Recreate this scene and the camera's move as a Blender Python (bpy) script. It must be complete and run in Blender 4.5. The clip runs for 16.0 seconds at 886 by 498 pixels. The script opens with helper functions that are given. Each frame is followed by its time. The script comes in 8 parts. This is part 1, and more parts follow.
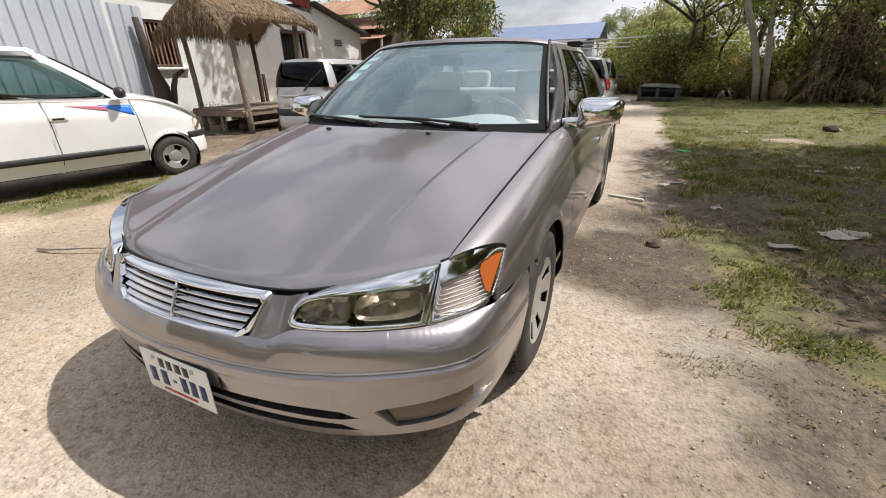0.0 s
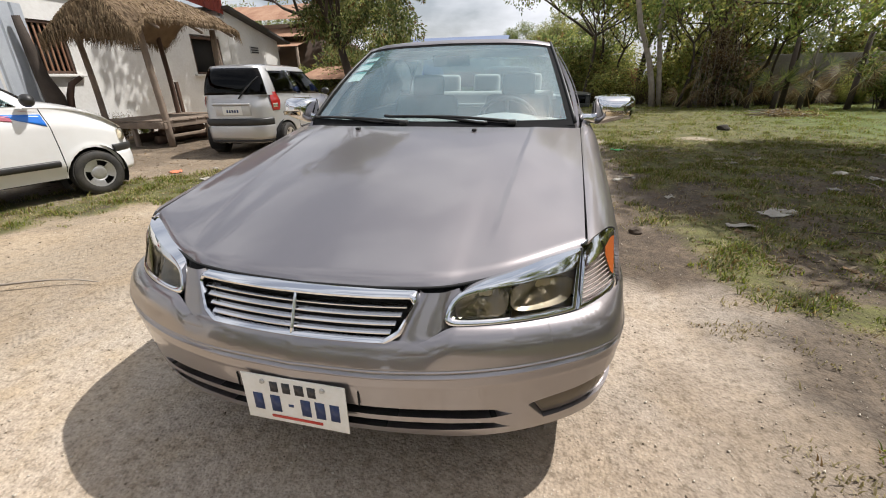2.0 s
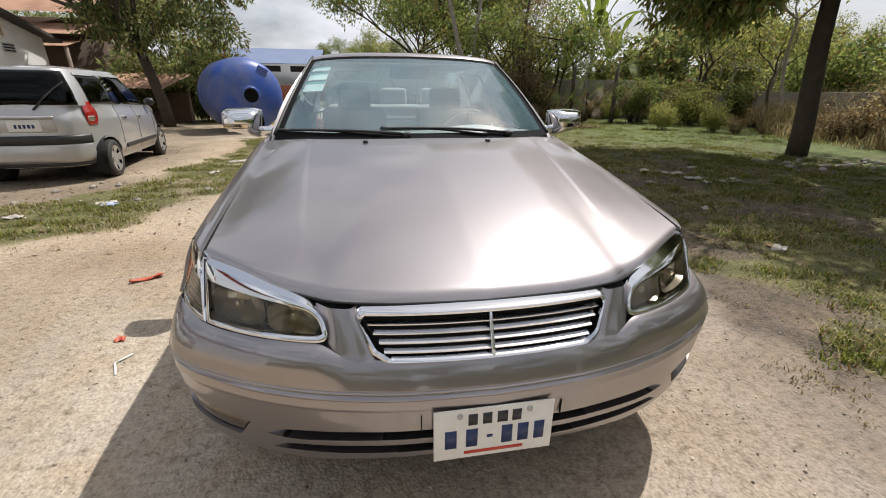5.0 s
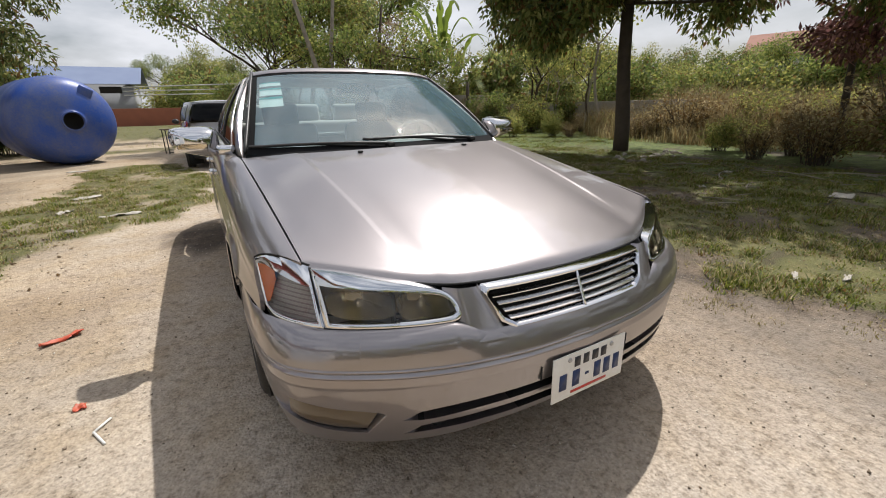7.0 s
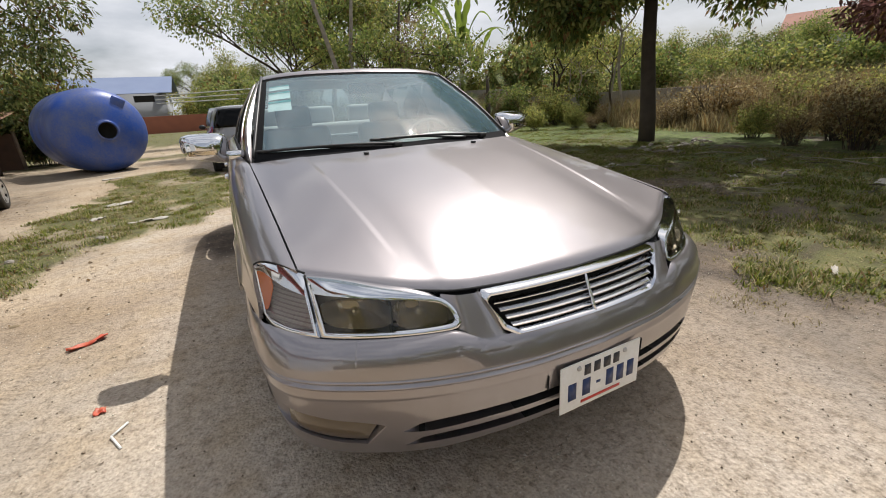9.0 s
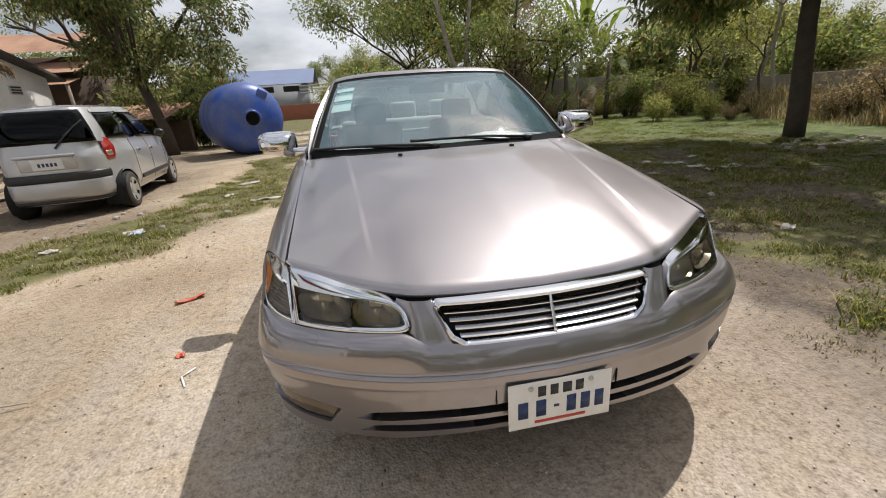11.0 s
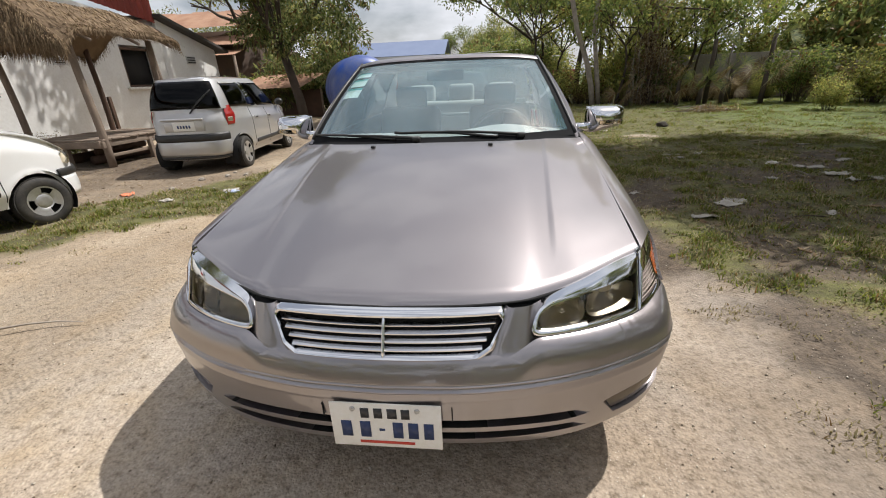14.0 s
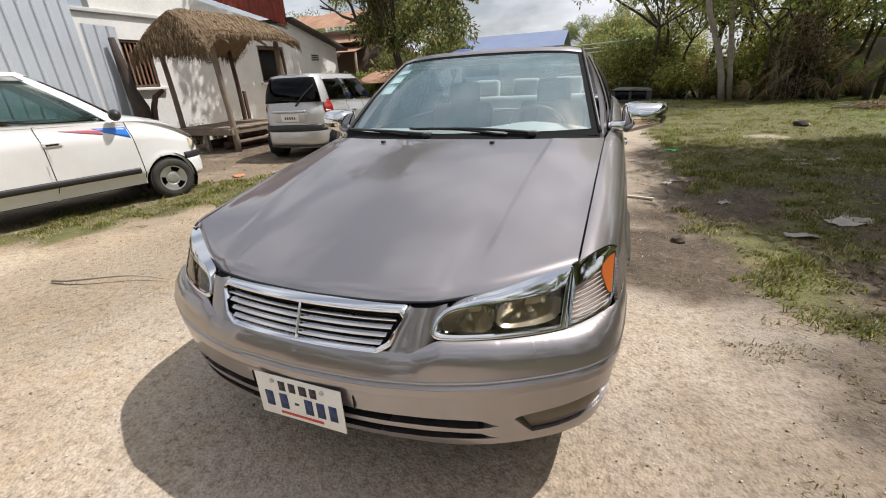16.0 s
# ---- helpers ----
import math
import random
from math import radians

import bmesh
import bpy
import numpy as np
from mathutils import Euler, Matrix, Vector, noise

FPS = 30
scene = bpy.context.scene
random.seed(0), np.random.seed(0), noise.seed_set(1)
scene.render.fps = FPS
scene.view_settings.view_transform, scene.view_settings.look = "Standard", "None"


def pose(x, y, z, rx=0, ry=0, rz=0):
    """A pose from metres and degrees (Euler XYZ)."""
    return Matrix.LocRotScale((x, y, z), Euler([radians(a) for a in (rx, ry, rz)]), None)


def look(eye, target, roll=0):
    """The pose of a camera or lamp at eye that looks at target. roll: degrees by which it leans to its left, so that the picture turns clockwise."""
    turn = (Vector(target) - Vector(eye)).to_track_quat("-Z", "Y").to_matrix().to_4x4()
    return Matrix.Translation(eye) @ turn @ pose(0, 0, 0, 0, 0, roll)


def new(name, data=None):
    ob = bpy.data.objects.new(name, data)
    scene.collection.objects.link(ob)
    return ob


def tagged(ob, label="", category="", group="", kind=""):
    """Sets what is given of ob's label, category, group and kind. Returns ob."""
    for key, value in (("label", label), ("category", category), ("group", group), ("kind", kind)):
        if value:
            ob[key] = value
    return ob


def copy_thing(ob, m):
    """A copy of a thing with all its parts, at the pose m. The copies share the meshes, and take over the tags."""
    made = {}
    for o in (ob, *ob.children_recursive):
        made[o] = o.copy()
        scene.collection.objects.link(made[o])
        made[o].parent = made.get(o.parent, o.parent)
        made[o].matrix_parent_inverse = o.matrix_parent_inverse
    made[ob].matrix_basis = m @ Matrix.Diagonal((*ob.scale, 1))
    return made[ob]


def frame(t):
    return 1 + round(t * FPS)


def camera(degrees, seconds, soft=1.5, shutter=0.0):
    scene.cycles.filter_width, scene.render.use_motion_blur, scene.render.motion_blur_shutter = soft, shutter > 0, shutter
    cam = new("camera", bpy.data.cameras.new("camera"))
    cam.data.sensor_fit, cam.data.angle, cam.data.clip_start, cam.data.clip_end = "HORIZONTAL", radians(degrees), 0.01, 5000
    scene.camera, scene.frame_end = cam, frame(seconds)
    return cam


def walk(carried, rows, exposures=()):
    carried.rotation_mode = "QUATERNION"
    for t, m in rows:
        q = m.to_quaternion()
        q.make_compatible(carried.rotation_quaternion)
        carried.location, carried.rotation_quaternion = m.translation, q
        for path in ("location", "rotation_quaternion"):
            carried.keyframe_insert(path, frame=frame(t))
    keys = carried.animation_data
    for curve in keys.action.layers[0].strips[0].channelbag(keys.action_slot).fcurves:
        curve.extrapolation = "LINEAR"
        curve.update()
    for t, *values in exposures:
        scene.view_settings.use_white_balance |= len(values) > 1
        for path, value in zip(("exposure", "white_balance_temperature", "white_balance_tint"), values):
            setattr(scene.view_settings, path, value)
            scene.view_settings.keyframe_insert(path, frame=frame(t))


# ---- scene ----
cam = camera(94.1, 16.0, soft=1.0)
PATH = [
    (0, (1.201, -0.566, 1.269), (0.405, 1.084, 0.466), -1.2),
    (0.5, (1.087, -0.714, 1.29), (0.357, 0.974, 0.504), -3.1),
    (1, (0.93, -0.747, 1.259), (0.264, 0.966, 0.473), -2.5),
    (1.5, (0.742, -0.732, 1.232), (0.208, 1.037, 0.464), -3.0),
    (2, (0.627, -0.775, 1.224), (0.175, 1.015, 0.453), -1.1),
    (2.5, (0.434, -0.874, 1.222), (0.145, 0.945, 0.442), -0.1),
    (3, (0.288, -0.93, 1.221), (0.073, 0.902, 0.448), -1.7),
    (3.5, (0.11, -0.885, 1.222), (0.019, 0.971, 0.48), -1.6),
    (4, (-0.018, -0.838, 1.222), (0.061, 1.028, 0.507), -1.3),
    (6.5, (-0.774, -0.779, 1.191), (-0.029, 0.942, 0.495), 0.8),
    (7, (-0.944, -0.755, 1.185), (-0.017, 0.894, 0.536), -1.2),
    (7.5, (-1.036, -0.735, 1.178), (-0.069, 0.903, 0.563), -1.7),
    (8, (-1.01, -0.736, 1.183), (-0.072, 0.917, 0.558), -2.2),
    (10.5, (-0.548, -0.833, 1.197), (-0.07, 0.98, 0.502), -4.1),
    (11, (-0.475, -0.912, 1.239), (-0.151, 0.94, 0.557), -3.8),
    (11.5, (-0.403, -0.89, 1.23), (-0.176, 0.969, 0.528), -3.8),
    (12, (-0.219, -0.803, 1.231), (-0.169, 1.058, 0.5), -4.6),
    (12.5, (-0.096, -0.747, 1.214), (-0.076, 1.099, 0.444), -3.6),
    (13, (0.01, -0.769, 1.203), (-0.034, 1.083, 0.448), -3.1),
    (13.5, (0.159, -0.845, 1.244), (-0.029, 1.005, 0.508), -3.0),
    (14, (0.289, -0.87, 1.296), (0.065, 0.965, 0.533), -2.5),
    (14.5, (0.454, -0.788, 1.281), (0.099, 1.017, 0.498), -2.2),
    (15, (0.591, -0.712, 1.271), (0.055, 1.039, 0.468), -3.3),
    (15.5, (0.672, -0.707, 1.285), (0.068, 1.033, 0.506), -5.4),
    (16, (0.805, -0.755, 1.288), (0.107, 0.955, 0.521), -3.1),
]
walk(cam, [(t, look(eye, target, roll)) for t, eye, target, roll in PATH],
     [(0, 0.24), (1.5, 0.20), (3.5, 0.12), (7, -0.02), (11, -0.02), (12.5, -0.01), (14, 0.06), (16, 0.14)])

# world and sun
SUN_DIR = Vector((0.505, 0.37, 1.0)).normalized()
world = bpy.data.worlds.new("sky")
scene.world = world
world.use_nodes = True
wn = world.node_tree
sky = wn.nodes.new("ShaderNodeTexSky")
sky.sky_type = "NISHITA"
sky.sun_disc = False
sky.sun_elevation = math.asin(SUN_DIR.z)
sky.sun_rotation = math.atan2(SUN_DIR.x, SUN_DIR.y)
sky.air_density, sky.dust_density, sky.ozone_density = 1.0, 4.0, 1.0
# thin high cloud whitens the sky
cloud_map = wn.nodes.new("ShaderNodeTexCoord")
cloud_scale = wn.nodes.new("ShaderNodeMapping")
cloud_scale.inputs["Scale"].default_value = (1.6, 1.6, 4.5)
cloud = wn.nodes.new("ShaderNodeTexNoise")
cloud.inputs["Scale"].default_value = 2.2
cloud.inputs["Detail"].default_value = 7
cloud_ramp = wn.nodes.new("ShaderNodeValToRGB")
cloud_ramp.color_ramp.elements[0].position = 0.41
cloud_ramp.color_ramp.elements[0].color = (0.30, 0.30, 0.30, 1)
cloud_ramp.color_ramp.elements[1].position = 0.62
cloud_ramp.color_ramp.elements[1].color = (1.0, 1.0, 1.0, 1)
cloud_mix = wn.nodes.new("ShaderNodeMixRGB")
cloud_mix.inputs[2].default_value = (9.3, 9.5, 10.1, 1)
wn.links.new(cloud_map.outputs["Generated"], cloud_scale.inputs["Vector"])
wn.links.new(cloud_scale.outputs["Vector"], cloud.inputs["Vector"])
wn.links.new(cloud.outputs["Fac"], cloud_ramp.inputs["Fac"])
wn.links.new(cloud_ramp.outputs["Color"], cloud_mix.inputs[0])
wn.links.new(sky.outputs["Color"], cloud_mix.inputs[1])
backg = wn.nodes["Background"]
backg.inputs["Strength"].default_value = 0.09
wn.links.new(cloud_mix.outputs["Color"], backg.inputs["Color"])

sun_data = bpy.data.lights.new("sun", "SUN")
sun_data.energy = 4.7
sun_data.angle = radians(0.53)
sun_data.color = (1.0, 0.968, 0.935)
sun = new("sun", sun_data)
sun.rotation_mode = "QUATERNION"
sun.rotation_quaternion = SUN_DIR.to_track_quat("Z", "Y")
scene.view_settings.exposure = 0.0

# ---- helpers of this scene ----
def mesh_of(name, verts, faces, smooth=True):
    me = bpy.data.meshes.new(name)
    me.from_pydata([tuple(v) for v in verts], [], [tuple(f) for f in faces])
    me.update()
    if smooth:
        me.polygons.foreach_set("use_smooth", [True] * len(me.polygons))
    return me


def link(name, me, material, parent=None, label=""):
    if isinstance(material, (list, tuple)):
        for m in material:
            me.materials.append(m)
    elif material is not None and not me.materials:
        me.materials.append(material)
    ob = new(name, me)
    ob.parent = parent
    if label:
        ob["label"] = label
    return ob


def part(name, bm, material, parent=None, label="", smooth=True):
    """Links a bmesh as one mesh object under a thing or a part."""
    me = bpy.data.meshes.new(name)
    bm.normal_update()
    bm.to_mesh(me)
    bm.free()
    if smooth:
        me.polygons.foreach_set("use_smooth", [True] * len(me.polygons))
    return link(name, me, material, parent, label)


def thing(name, at=None, label="", category="", group="", kind=""):
    ob = new(name)
    ob.empty_display_size = 0.2
    if at is not None:
        ob.matrix_basis = at
    return tagged(ob, label, category, group, kind)


def sharp(ob, degrees=35):
    """Keeps edges sharper than the angle."""
    me = ob.data
    bm = bmesh.new()
    bm.from_mesh(me)
    lim = radians(degrees)
    for e in bm.edges:
        e.smooth = not (len(e.link_faces) == 2 and e.calc_face_angle(0) > lim)
    bm.to_mesh(me)
    bm.free()
    return ob


def lerp(a, b, f):
    return a + (b - a) * f


def sstep(a, b, x):
    f = min(1.0, max(0.0, (x - a) / (b - a)))
    return f * f * (3 - 2 * f)


def table(xs, ys):
    """A smooth curve through given values."""
    xs, ys = list(xs), list(ys)
    n = len(xs)
    d = [(ys[i + 1] - ys[i]) / (xs[i + 1] - xs[i]) for i in range(n - 1)]
    m = [d[0]] + [0 if d[i - 1] * d[i] <= 0 else 2 * d[i - 1] * d[i] / (d[i - 1] + d[i]) for i in range(1, n - 1)] + [d[-1]]

    def f(x):
        if x <= xs[0]:
            return ys[0]
        if x >= xs[-1]:
            return ys[-1]
        i = 0
        while x > xs[i + 1]:
            i += 1
        h = xs[i + 1] - xs[i]
        u = (x - xs[i]) / h
        return ((2 * u**3 - 3 * u * u + 1) * ys[i] + (u**3 - 2 * u * u + u) * h * m[i] + (3 * u * u - 2 * u**3) * ys[i + 1] + (u**3 - u * u) * h * m[i + 1])

    return f


def grid(fn, us, vs, keep=None):
    """A sheet of quads over fn(u, v)."""
    us, vs = list(us), list(vs)
    verts = [fn(u, v) for v in vs for u in us]
    n = len(us)
    faces = []
    for j in range(len(vs) - 1):
        for i in range(n - 1):
            if keep is None or keep(0.5 * (us[i] + us[i + 1]), 0.5 * (vs[j] + vs[j + 1])):
                a = j * n + i
                faces.append((a, a + 1, a + n + 1, a + n))
    return verts, faces


def steps(a, b, n):
    return [a + (b - a) * i / n for i in range(n + 1)]


def drop_loose(verts, faces):
    used = sorted({i for f in faces for i in f})
    at = {o: n for n, o in enumerate(used)}
    return [verts[i] for i in used], [tuple(at[i] for i in f) for f in faces]


def shell(bm, d):
    """Gives an open sheet thickness d against its normals, with walls round its border."""
    bm.normal_update()
    faces, verts = bm.faces[:], bm.verts[:]
    border = [e for e in bm.edges if len(e.link_faces) == 1]
    walls = []
    for e in border:
        lo = e.link_loops[0]
        walls.append((lo.vert, lo.link_loop_next.vert))
    under = {v: bm.verts.new(v.co - v.normal * d) for v in verts}
    for f in faces:
        n = bm.faces.new([under[v] for v in reversed(f.verts)])
        n.material_index = f.material_index
    for a, b in walls:
        try:
            bm.faces.new((b, a, under[a], under[b]))
        except ValueError:
            pass
    bm.normal_update()
    return bm


def thicken(verts, faces, d):
    bm = bmesh.new()
    vs = [bm.verts.new(v) for v in verts]
    for f in faces:
        try:
            bm.faces.new([vs[i] for i in f])
        except ValueError:
            pass
    bmesh.ops.remove_doubles(bm, verts=bm.verts, dist=1e-5)
    bmesh.ops.dissolve_degenerate(bm, dist=1e-6, edges=bm.edges)
    return shell(bm, d)


def mirrored(verts, faces):
    return [(-v[0], v[1], v[2]) for v in verts], [tuple(reversed(f)) for f in faces]


def box_bm(sx, sy, sz, at=(0, 0, 0), bevel=0.0, turn=None, segs=2):
    bm = bmesh.new()
    bmesh.ops.create_cube(bm, size=1)
    bmesh.ops.scale(bm, vec=(sx, sy, sz), verts=bm.verts)
    if bevel > 0:
        bmesh.ops.bevel(bm, geom=bm.edges[:], offset=bevel, segments=segs, affect="EDGES", profile=0.6)
    m = Matrix.Translation(at)
    if turn is not None:
        m = m @ turn.to_4x4()
    bmesh.ops.transform(bm, matrix=m, verts=bm.verts)
    return bm


def join_bm(*bms):
    out = bmesh.new()
    for b in bms:
        me = bpy.data.meshes.new("tmp")
        b.to_mesh(me)
        b.free()
        out.from_mesh(me)
        bpy.data.meshes.remove(me)
    return out


def lathe(profile, n=32, axis="x", start=0.0, sweep=2 * math.pi):
    """Turns (r, h) pairs round an axis."""
    bm = bmesh.new()
    closed = abs(sweep - 2 * math.pi) < 1e-6
    rings = []
    for k in range(n if closed else n + 1):
        a = start + sweep * k / n
        ring = []
        for r, h in profile:
            c, s = r * math.cos(a), r * math.sin(a)
            p = {"x": (h, c, s), "y": (c, h, s), "z": (c, s, h)}[axis]
            ring.append(bm.verts.new(p))
        rings.append(ring)
    m = len(rings)
    for k in range(m if closed else m - 1):
        a, b = rings[k], rings[(k + 1) % m]
        for i in range(len(profile) - 1):
            try:
                bm.faces.new((a[i], a[i + 1], b[i + 1], b[i]))
            except ValueError:
                pass
    bmesh.ops.remove_doubles(bm, verts=bm.verts, dist=1e-5)
    bmesh.ops.recalc_face_normals(bm, faces=bm.faces)
    return bm


def tube(points, radius, n=8, cap=True):
    """A round rod along points; radius one number or one a point."""
    bm = bmesh.new()
    pts = [Vector(p) for p in points]
    rad = radius if isinstance(radius, (list, tuple)) else [radius] * len(pts)
    rings = []
    side = None
    for i, p in enumerate(pts):
        d = (pts[min(i + 1, len(pts) - 1)] - pts[max(i - 1, 0)]).normalized()
        if side is None:
            side = d.orthogonal().normalized()
        side = (side - d * side.dot(d)).normalized()
        up = d.cross(side)
        rings.append([bm.verts.new(p + rad[i] * (math.cos(2 * math.pi * k / n) * side + math.sin(2 * math.pi * k / n) * up)) for k in range(n)])
    for a, b in zip(rings, rings[1:]):
        for k in range(n):
            bm.faces.new((a[k], a[(k + 1) % n], b[(k + 1) % n], b[k]))
    if cap:
        bm.faces.new(list(reversed(rings[0])))
        bm.faces.new(rings[-1])
    return bm


def extrude_poly(outline, depth, axis="y"):
    """A flat plate from a 2D outline. axis: the way that its thickness runs."""
    bm = bmesh.new()
    def at(a, b, d):
        return {"y": (a, d, b), "x": (d, a, b), "z": (a, b, d)}[axis]
    lo = [bm.verts.new(at(a, b, 0)) for a, b in outline]
    hi = [bm.verts.new(at(a, b, depth)) for a, b in outline]
    bm.faces.new(lo)
    bm.faces.new(list(reversed(hi)))
    n = len(outline)
    for i in range(n):
        bm.faces.new((lo[i], hi[i], hi[(i + 1) % n], lo[(i + 1) % n]))
    bmesh.ops.recalc_face_normals(bm, faces=bm.faces)
    return bm

# ---- materials ----
def material(name, color=(0.5, 0.5, 0.5), rough=0.5, metal=0.0, **more):
    m = bpy.data.materials.new(name)
    m.use_nodes = True
    b = m.node_tree.nodes["Principled BSDF"]
    b.inputs["Base Color"].default_value = (*color, 1)
    b.inputs["Roughness"].default_value = rough
    b.inputs["Metallic"].default_value = metal
    for key, value in more.items():
        b.inputs[key.replace("_", " ")].default_value = value
    return m


def node(m, kind, **inputs):
    n = m.node_tree.nodes.new(kind)
    for key, value in inputs.items():
        n.inputs[key.replace("_", " ")].default_value = value
    return n


def coords(m, which="Object"):
    n = m.node_tree.nodes.new("ShaderNodeTexCoord")
    return n.outputs[which]


def place_coords(m):
    n = m.node_tree.nodes.new("ShaderNodeNewGeometry")
    return n.outputs["Position"]


def noise_at(m, vec, scale, detail=4, rough=0.55):
    n = node(m, "ShaderNodeTexNoise", Scale=scale, Detail=detail, Roughness=rough)
    m.node_tree.links.new(vec, n.inputs["Vector"])
    return n.outputs["Fac"]


def ramp(m, fac, stops):
    n = m.node_tree.nodes.new("ShaderNodeValToRGB")
    el = n.color_ramp.elements
    while len(el) < len(stops):
        el.new(0.5)
    for e, (p, c) in zip(el, stops):
        e.position = p
        e.color = (*c, 1) if len(c) == 3 else c
    m.node_tree.links.new(fac, n.inputs["Fac"])
    return n.outputs["Color"]


def mix(m, fac, a, b, mode="MIX"):
    n = m.node_tree.nodes.new("ShaderNodeMixRGB")
    n.blend_type = mode
    for k, v in enumerate((fac, a, b)):
        if isinstance(v, bpy.types.NodeSocket):
            m.node_tree.links.new(v, n.inputs[k])
        elif k == 0:
            n.inputs[0].default_value = v
        else:
            n.inputs[k].default_value = (*v, 1)
    return n.outputs["Color"]


def calc(m, op, a, b=0.0):
    n = m.node_tree.nodes.new("ShaderNodeMath")
    n.operation = op
    for k, v in enumerate((a, b)):
        if isinstance(v, bpy.types.NodeSocket):
            m.node_tree.links.new(v, n.inputs[k])
        else:
            n.inputs[k].default_value = v
    return n.outputs[0]


def to(m, socket, name):
    m.node_tree.links.new(socket, m.node_tree.nodes["Principled BSDF"].inputs[name])


def bump(m, height, strength=0.3, distance=0.01):
    n = node(m, "ShaderNodeBump", Strength=strength, Distance=distance)
    m.node_tree.links.new(height, n.inputs["Height"])
    to(m, n.outputs["Normal"], "Normal")


def weathered(name, base, dark, rough=0.7, scale=3.0, fine=40.0, bump_d=0.004, strength=0.4, metal=0.0, amount=0.6):
    """A surface with blotches at two scales and fine relief."""
    m = material(name, base, rough, metal)
    v = coords(m)
    big = noise_at(m, v, scale, 5)
    small = noise_at(m, v, fine, 4)
    f = calc(m, "ADD", calc(m, "MULTIPLY", big, 0.65), calc(m, "MULTIPLY", small, 0.35))
    c = ramp(m, f, [(0.36, lerp(np.array(base), np.array(dark), amount)), (0.62, base)])
    to(m, c, "Base Color")
    to(m, calc(m, "ADD", calc(m, "MULTIPLY", small, 0.2), rough - 0.1), "Roughness")
    bump(m, small, strength, bump_d)
    return m


def car_paint(name, base, metal=0.75, rough=0.34, coat=1.0, dust=(0.45, 0.38, 0.3), dust_amount=0.12):
    m = material(name, base, rough, metal, Coat_Weight=coat, Coat_Roughness=0.04)
    v = coords(m)
    blot = noise_at(m, v, 2.3, 6)
    fine = noise_at(m, v, 55.0, 3)
    d = calc(m, "MULTIPLY", ramp(m, blot, [(0.42, (0, 0, 0)), (0.75, (1, 1, 1))]), dust_amount)
    d = calc(m, "MULTIPLY", d, calc(m, "ADD", fine, 0.5))
    to(m, mix(m, d, base, dust), "Base Color")
    to(m, calc(m, "ADD", calc(m, "MULTIPLY", blot, 0.08), rough - 0.04), "Roughness")
    to(m, calc(m, "ADD", calc(m, "MULTIPLY", blot, 0.06), 0.015), "Coat Roughness")
    flake = noise_at(m, v, 900.0, 1)
    bump(m, flake, 0.06, 0.001)
    return m


def clear_glass(name, tint=(0.7, 0.8, 0.8), gloss_rough=0.01, low=0.06):
    """A thin pane: see-through with a sheen that grows towards the edge of sight."""
    m = bpy.data.materials.new(name)
    m.use_nodes = True
    t = m.node_tree
    t.nodes.clear()
    out = t.nodes.new("ShaderNodeOutputMaterial")
    tr = t.nodes.new("ShaderNodeBsdfTransparent")
    tr.inputs[0].default_value = (*tint, 1)
    gl = t.nodes.new("ShaderNodeBsdfGlossy")
    gl.inputs["Roughness"].default_value = gloss_rough
    fr = t.nodes.new("ShaderNodeFresnel")
    fr.inputs[0].default_value = 1.6
    mx = t.nodes.new("ShaderNodeMixShader")
    t.links.new(fr.outputs[0], mx.inputs[0])
    t.links.new(tr.outputs[0], mx.inputs[1])
    t.links.new(gl.outputs[0], mx.inputs[2])
    t.links.new(mx.outputs[0], out.inputs["Surface"])
    return m


PAINT = car_paint("grey_metallic_paint", (0.282, 0.258, 0.262), 0.96, 0.295, dust_amount=0.04)
PAINT.node_tree.nodes["Principled BSDF"].inputs["Coat IOR"].default_value = 2.2


def add_flake_lobe(m, rough, share):
    """The flakes of a metallic paint scatter a second, wider sheen."""
    t = m.node_tree
    b = t.nodes["Principled BSDF"]
    wide = t.nodes.new("ShaderNodeBsdfPrincipled")
    wide.inputs["Metallic"].default_value = 0.85
    wide.inputs["Roughness"].default_value = rough
    t.links.new(b.inputs["Base Color"].links[0].from_socket, wide.inputs["Base Color"])
    mx = t.nodes.new("ShaderNodeMixShader")
    mx.inputs[0].default_value = share
    t.links.new(b.outputs[0], mx.inputs[1])
    t.links.new(wide.outputs[0], mx.inputs[2])
    t.links.new(mx.outputs[0], t.nodes["Material Output"].inputs["Surface"])


add_flake_lobe(PAINT, 0.60, 0.27)
SILVER = car_paint("silver_paint", (0.51, 0.505, 0.505), 0.55, 0.36, dust_amount=0.25)
WHITE = car_paint("white_paint", (0.78, 0.78, 0.77), 0.0, 0.4, dust_amount=0.2)
CHROME = material("chrome", (0.75, 0.76, 0.78), 0.07, 1.0)
TRIM_SILVER = material("worn_chrome_slat", (0.72, 0.72, 0.73), 0.14, 1.0)
BLACK = weathered("black_plastic", (0.018, 0.018, 0.018), (0.045, 0.042, 0.038), 0.45, 6, 120, 0.0006, 0.2)
GAP = material("dark_gap", (0.006, 0.006, 0.006), 0.8)
FRIT = material("matte_black_border", (0.010, 0.010, 0.011), 0.9, 0.0, Specular_IOR_Level=0.15)
RUBBER = weathered("tyre_rubber", (0.022, 0.021, 0.02), (0.075, 0.065, 0.05), 0.75, 9, 80, 0.001, 0.3)
GLASS = clear_glass("window_glass", (0.30, 0.36, 0.35))


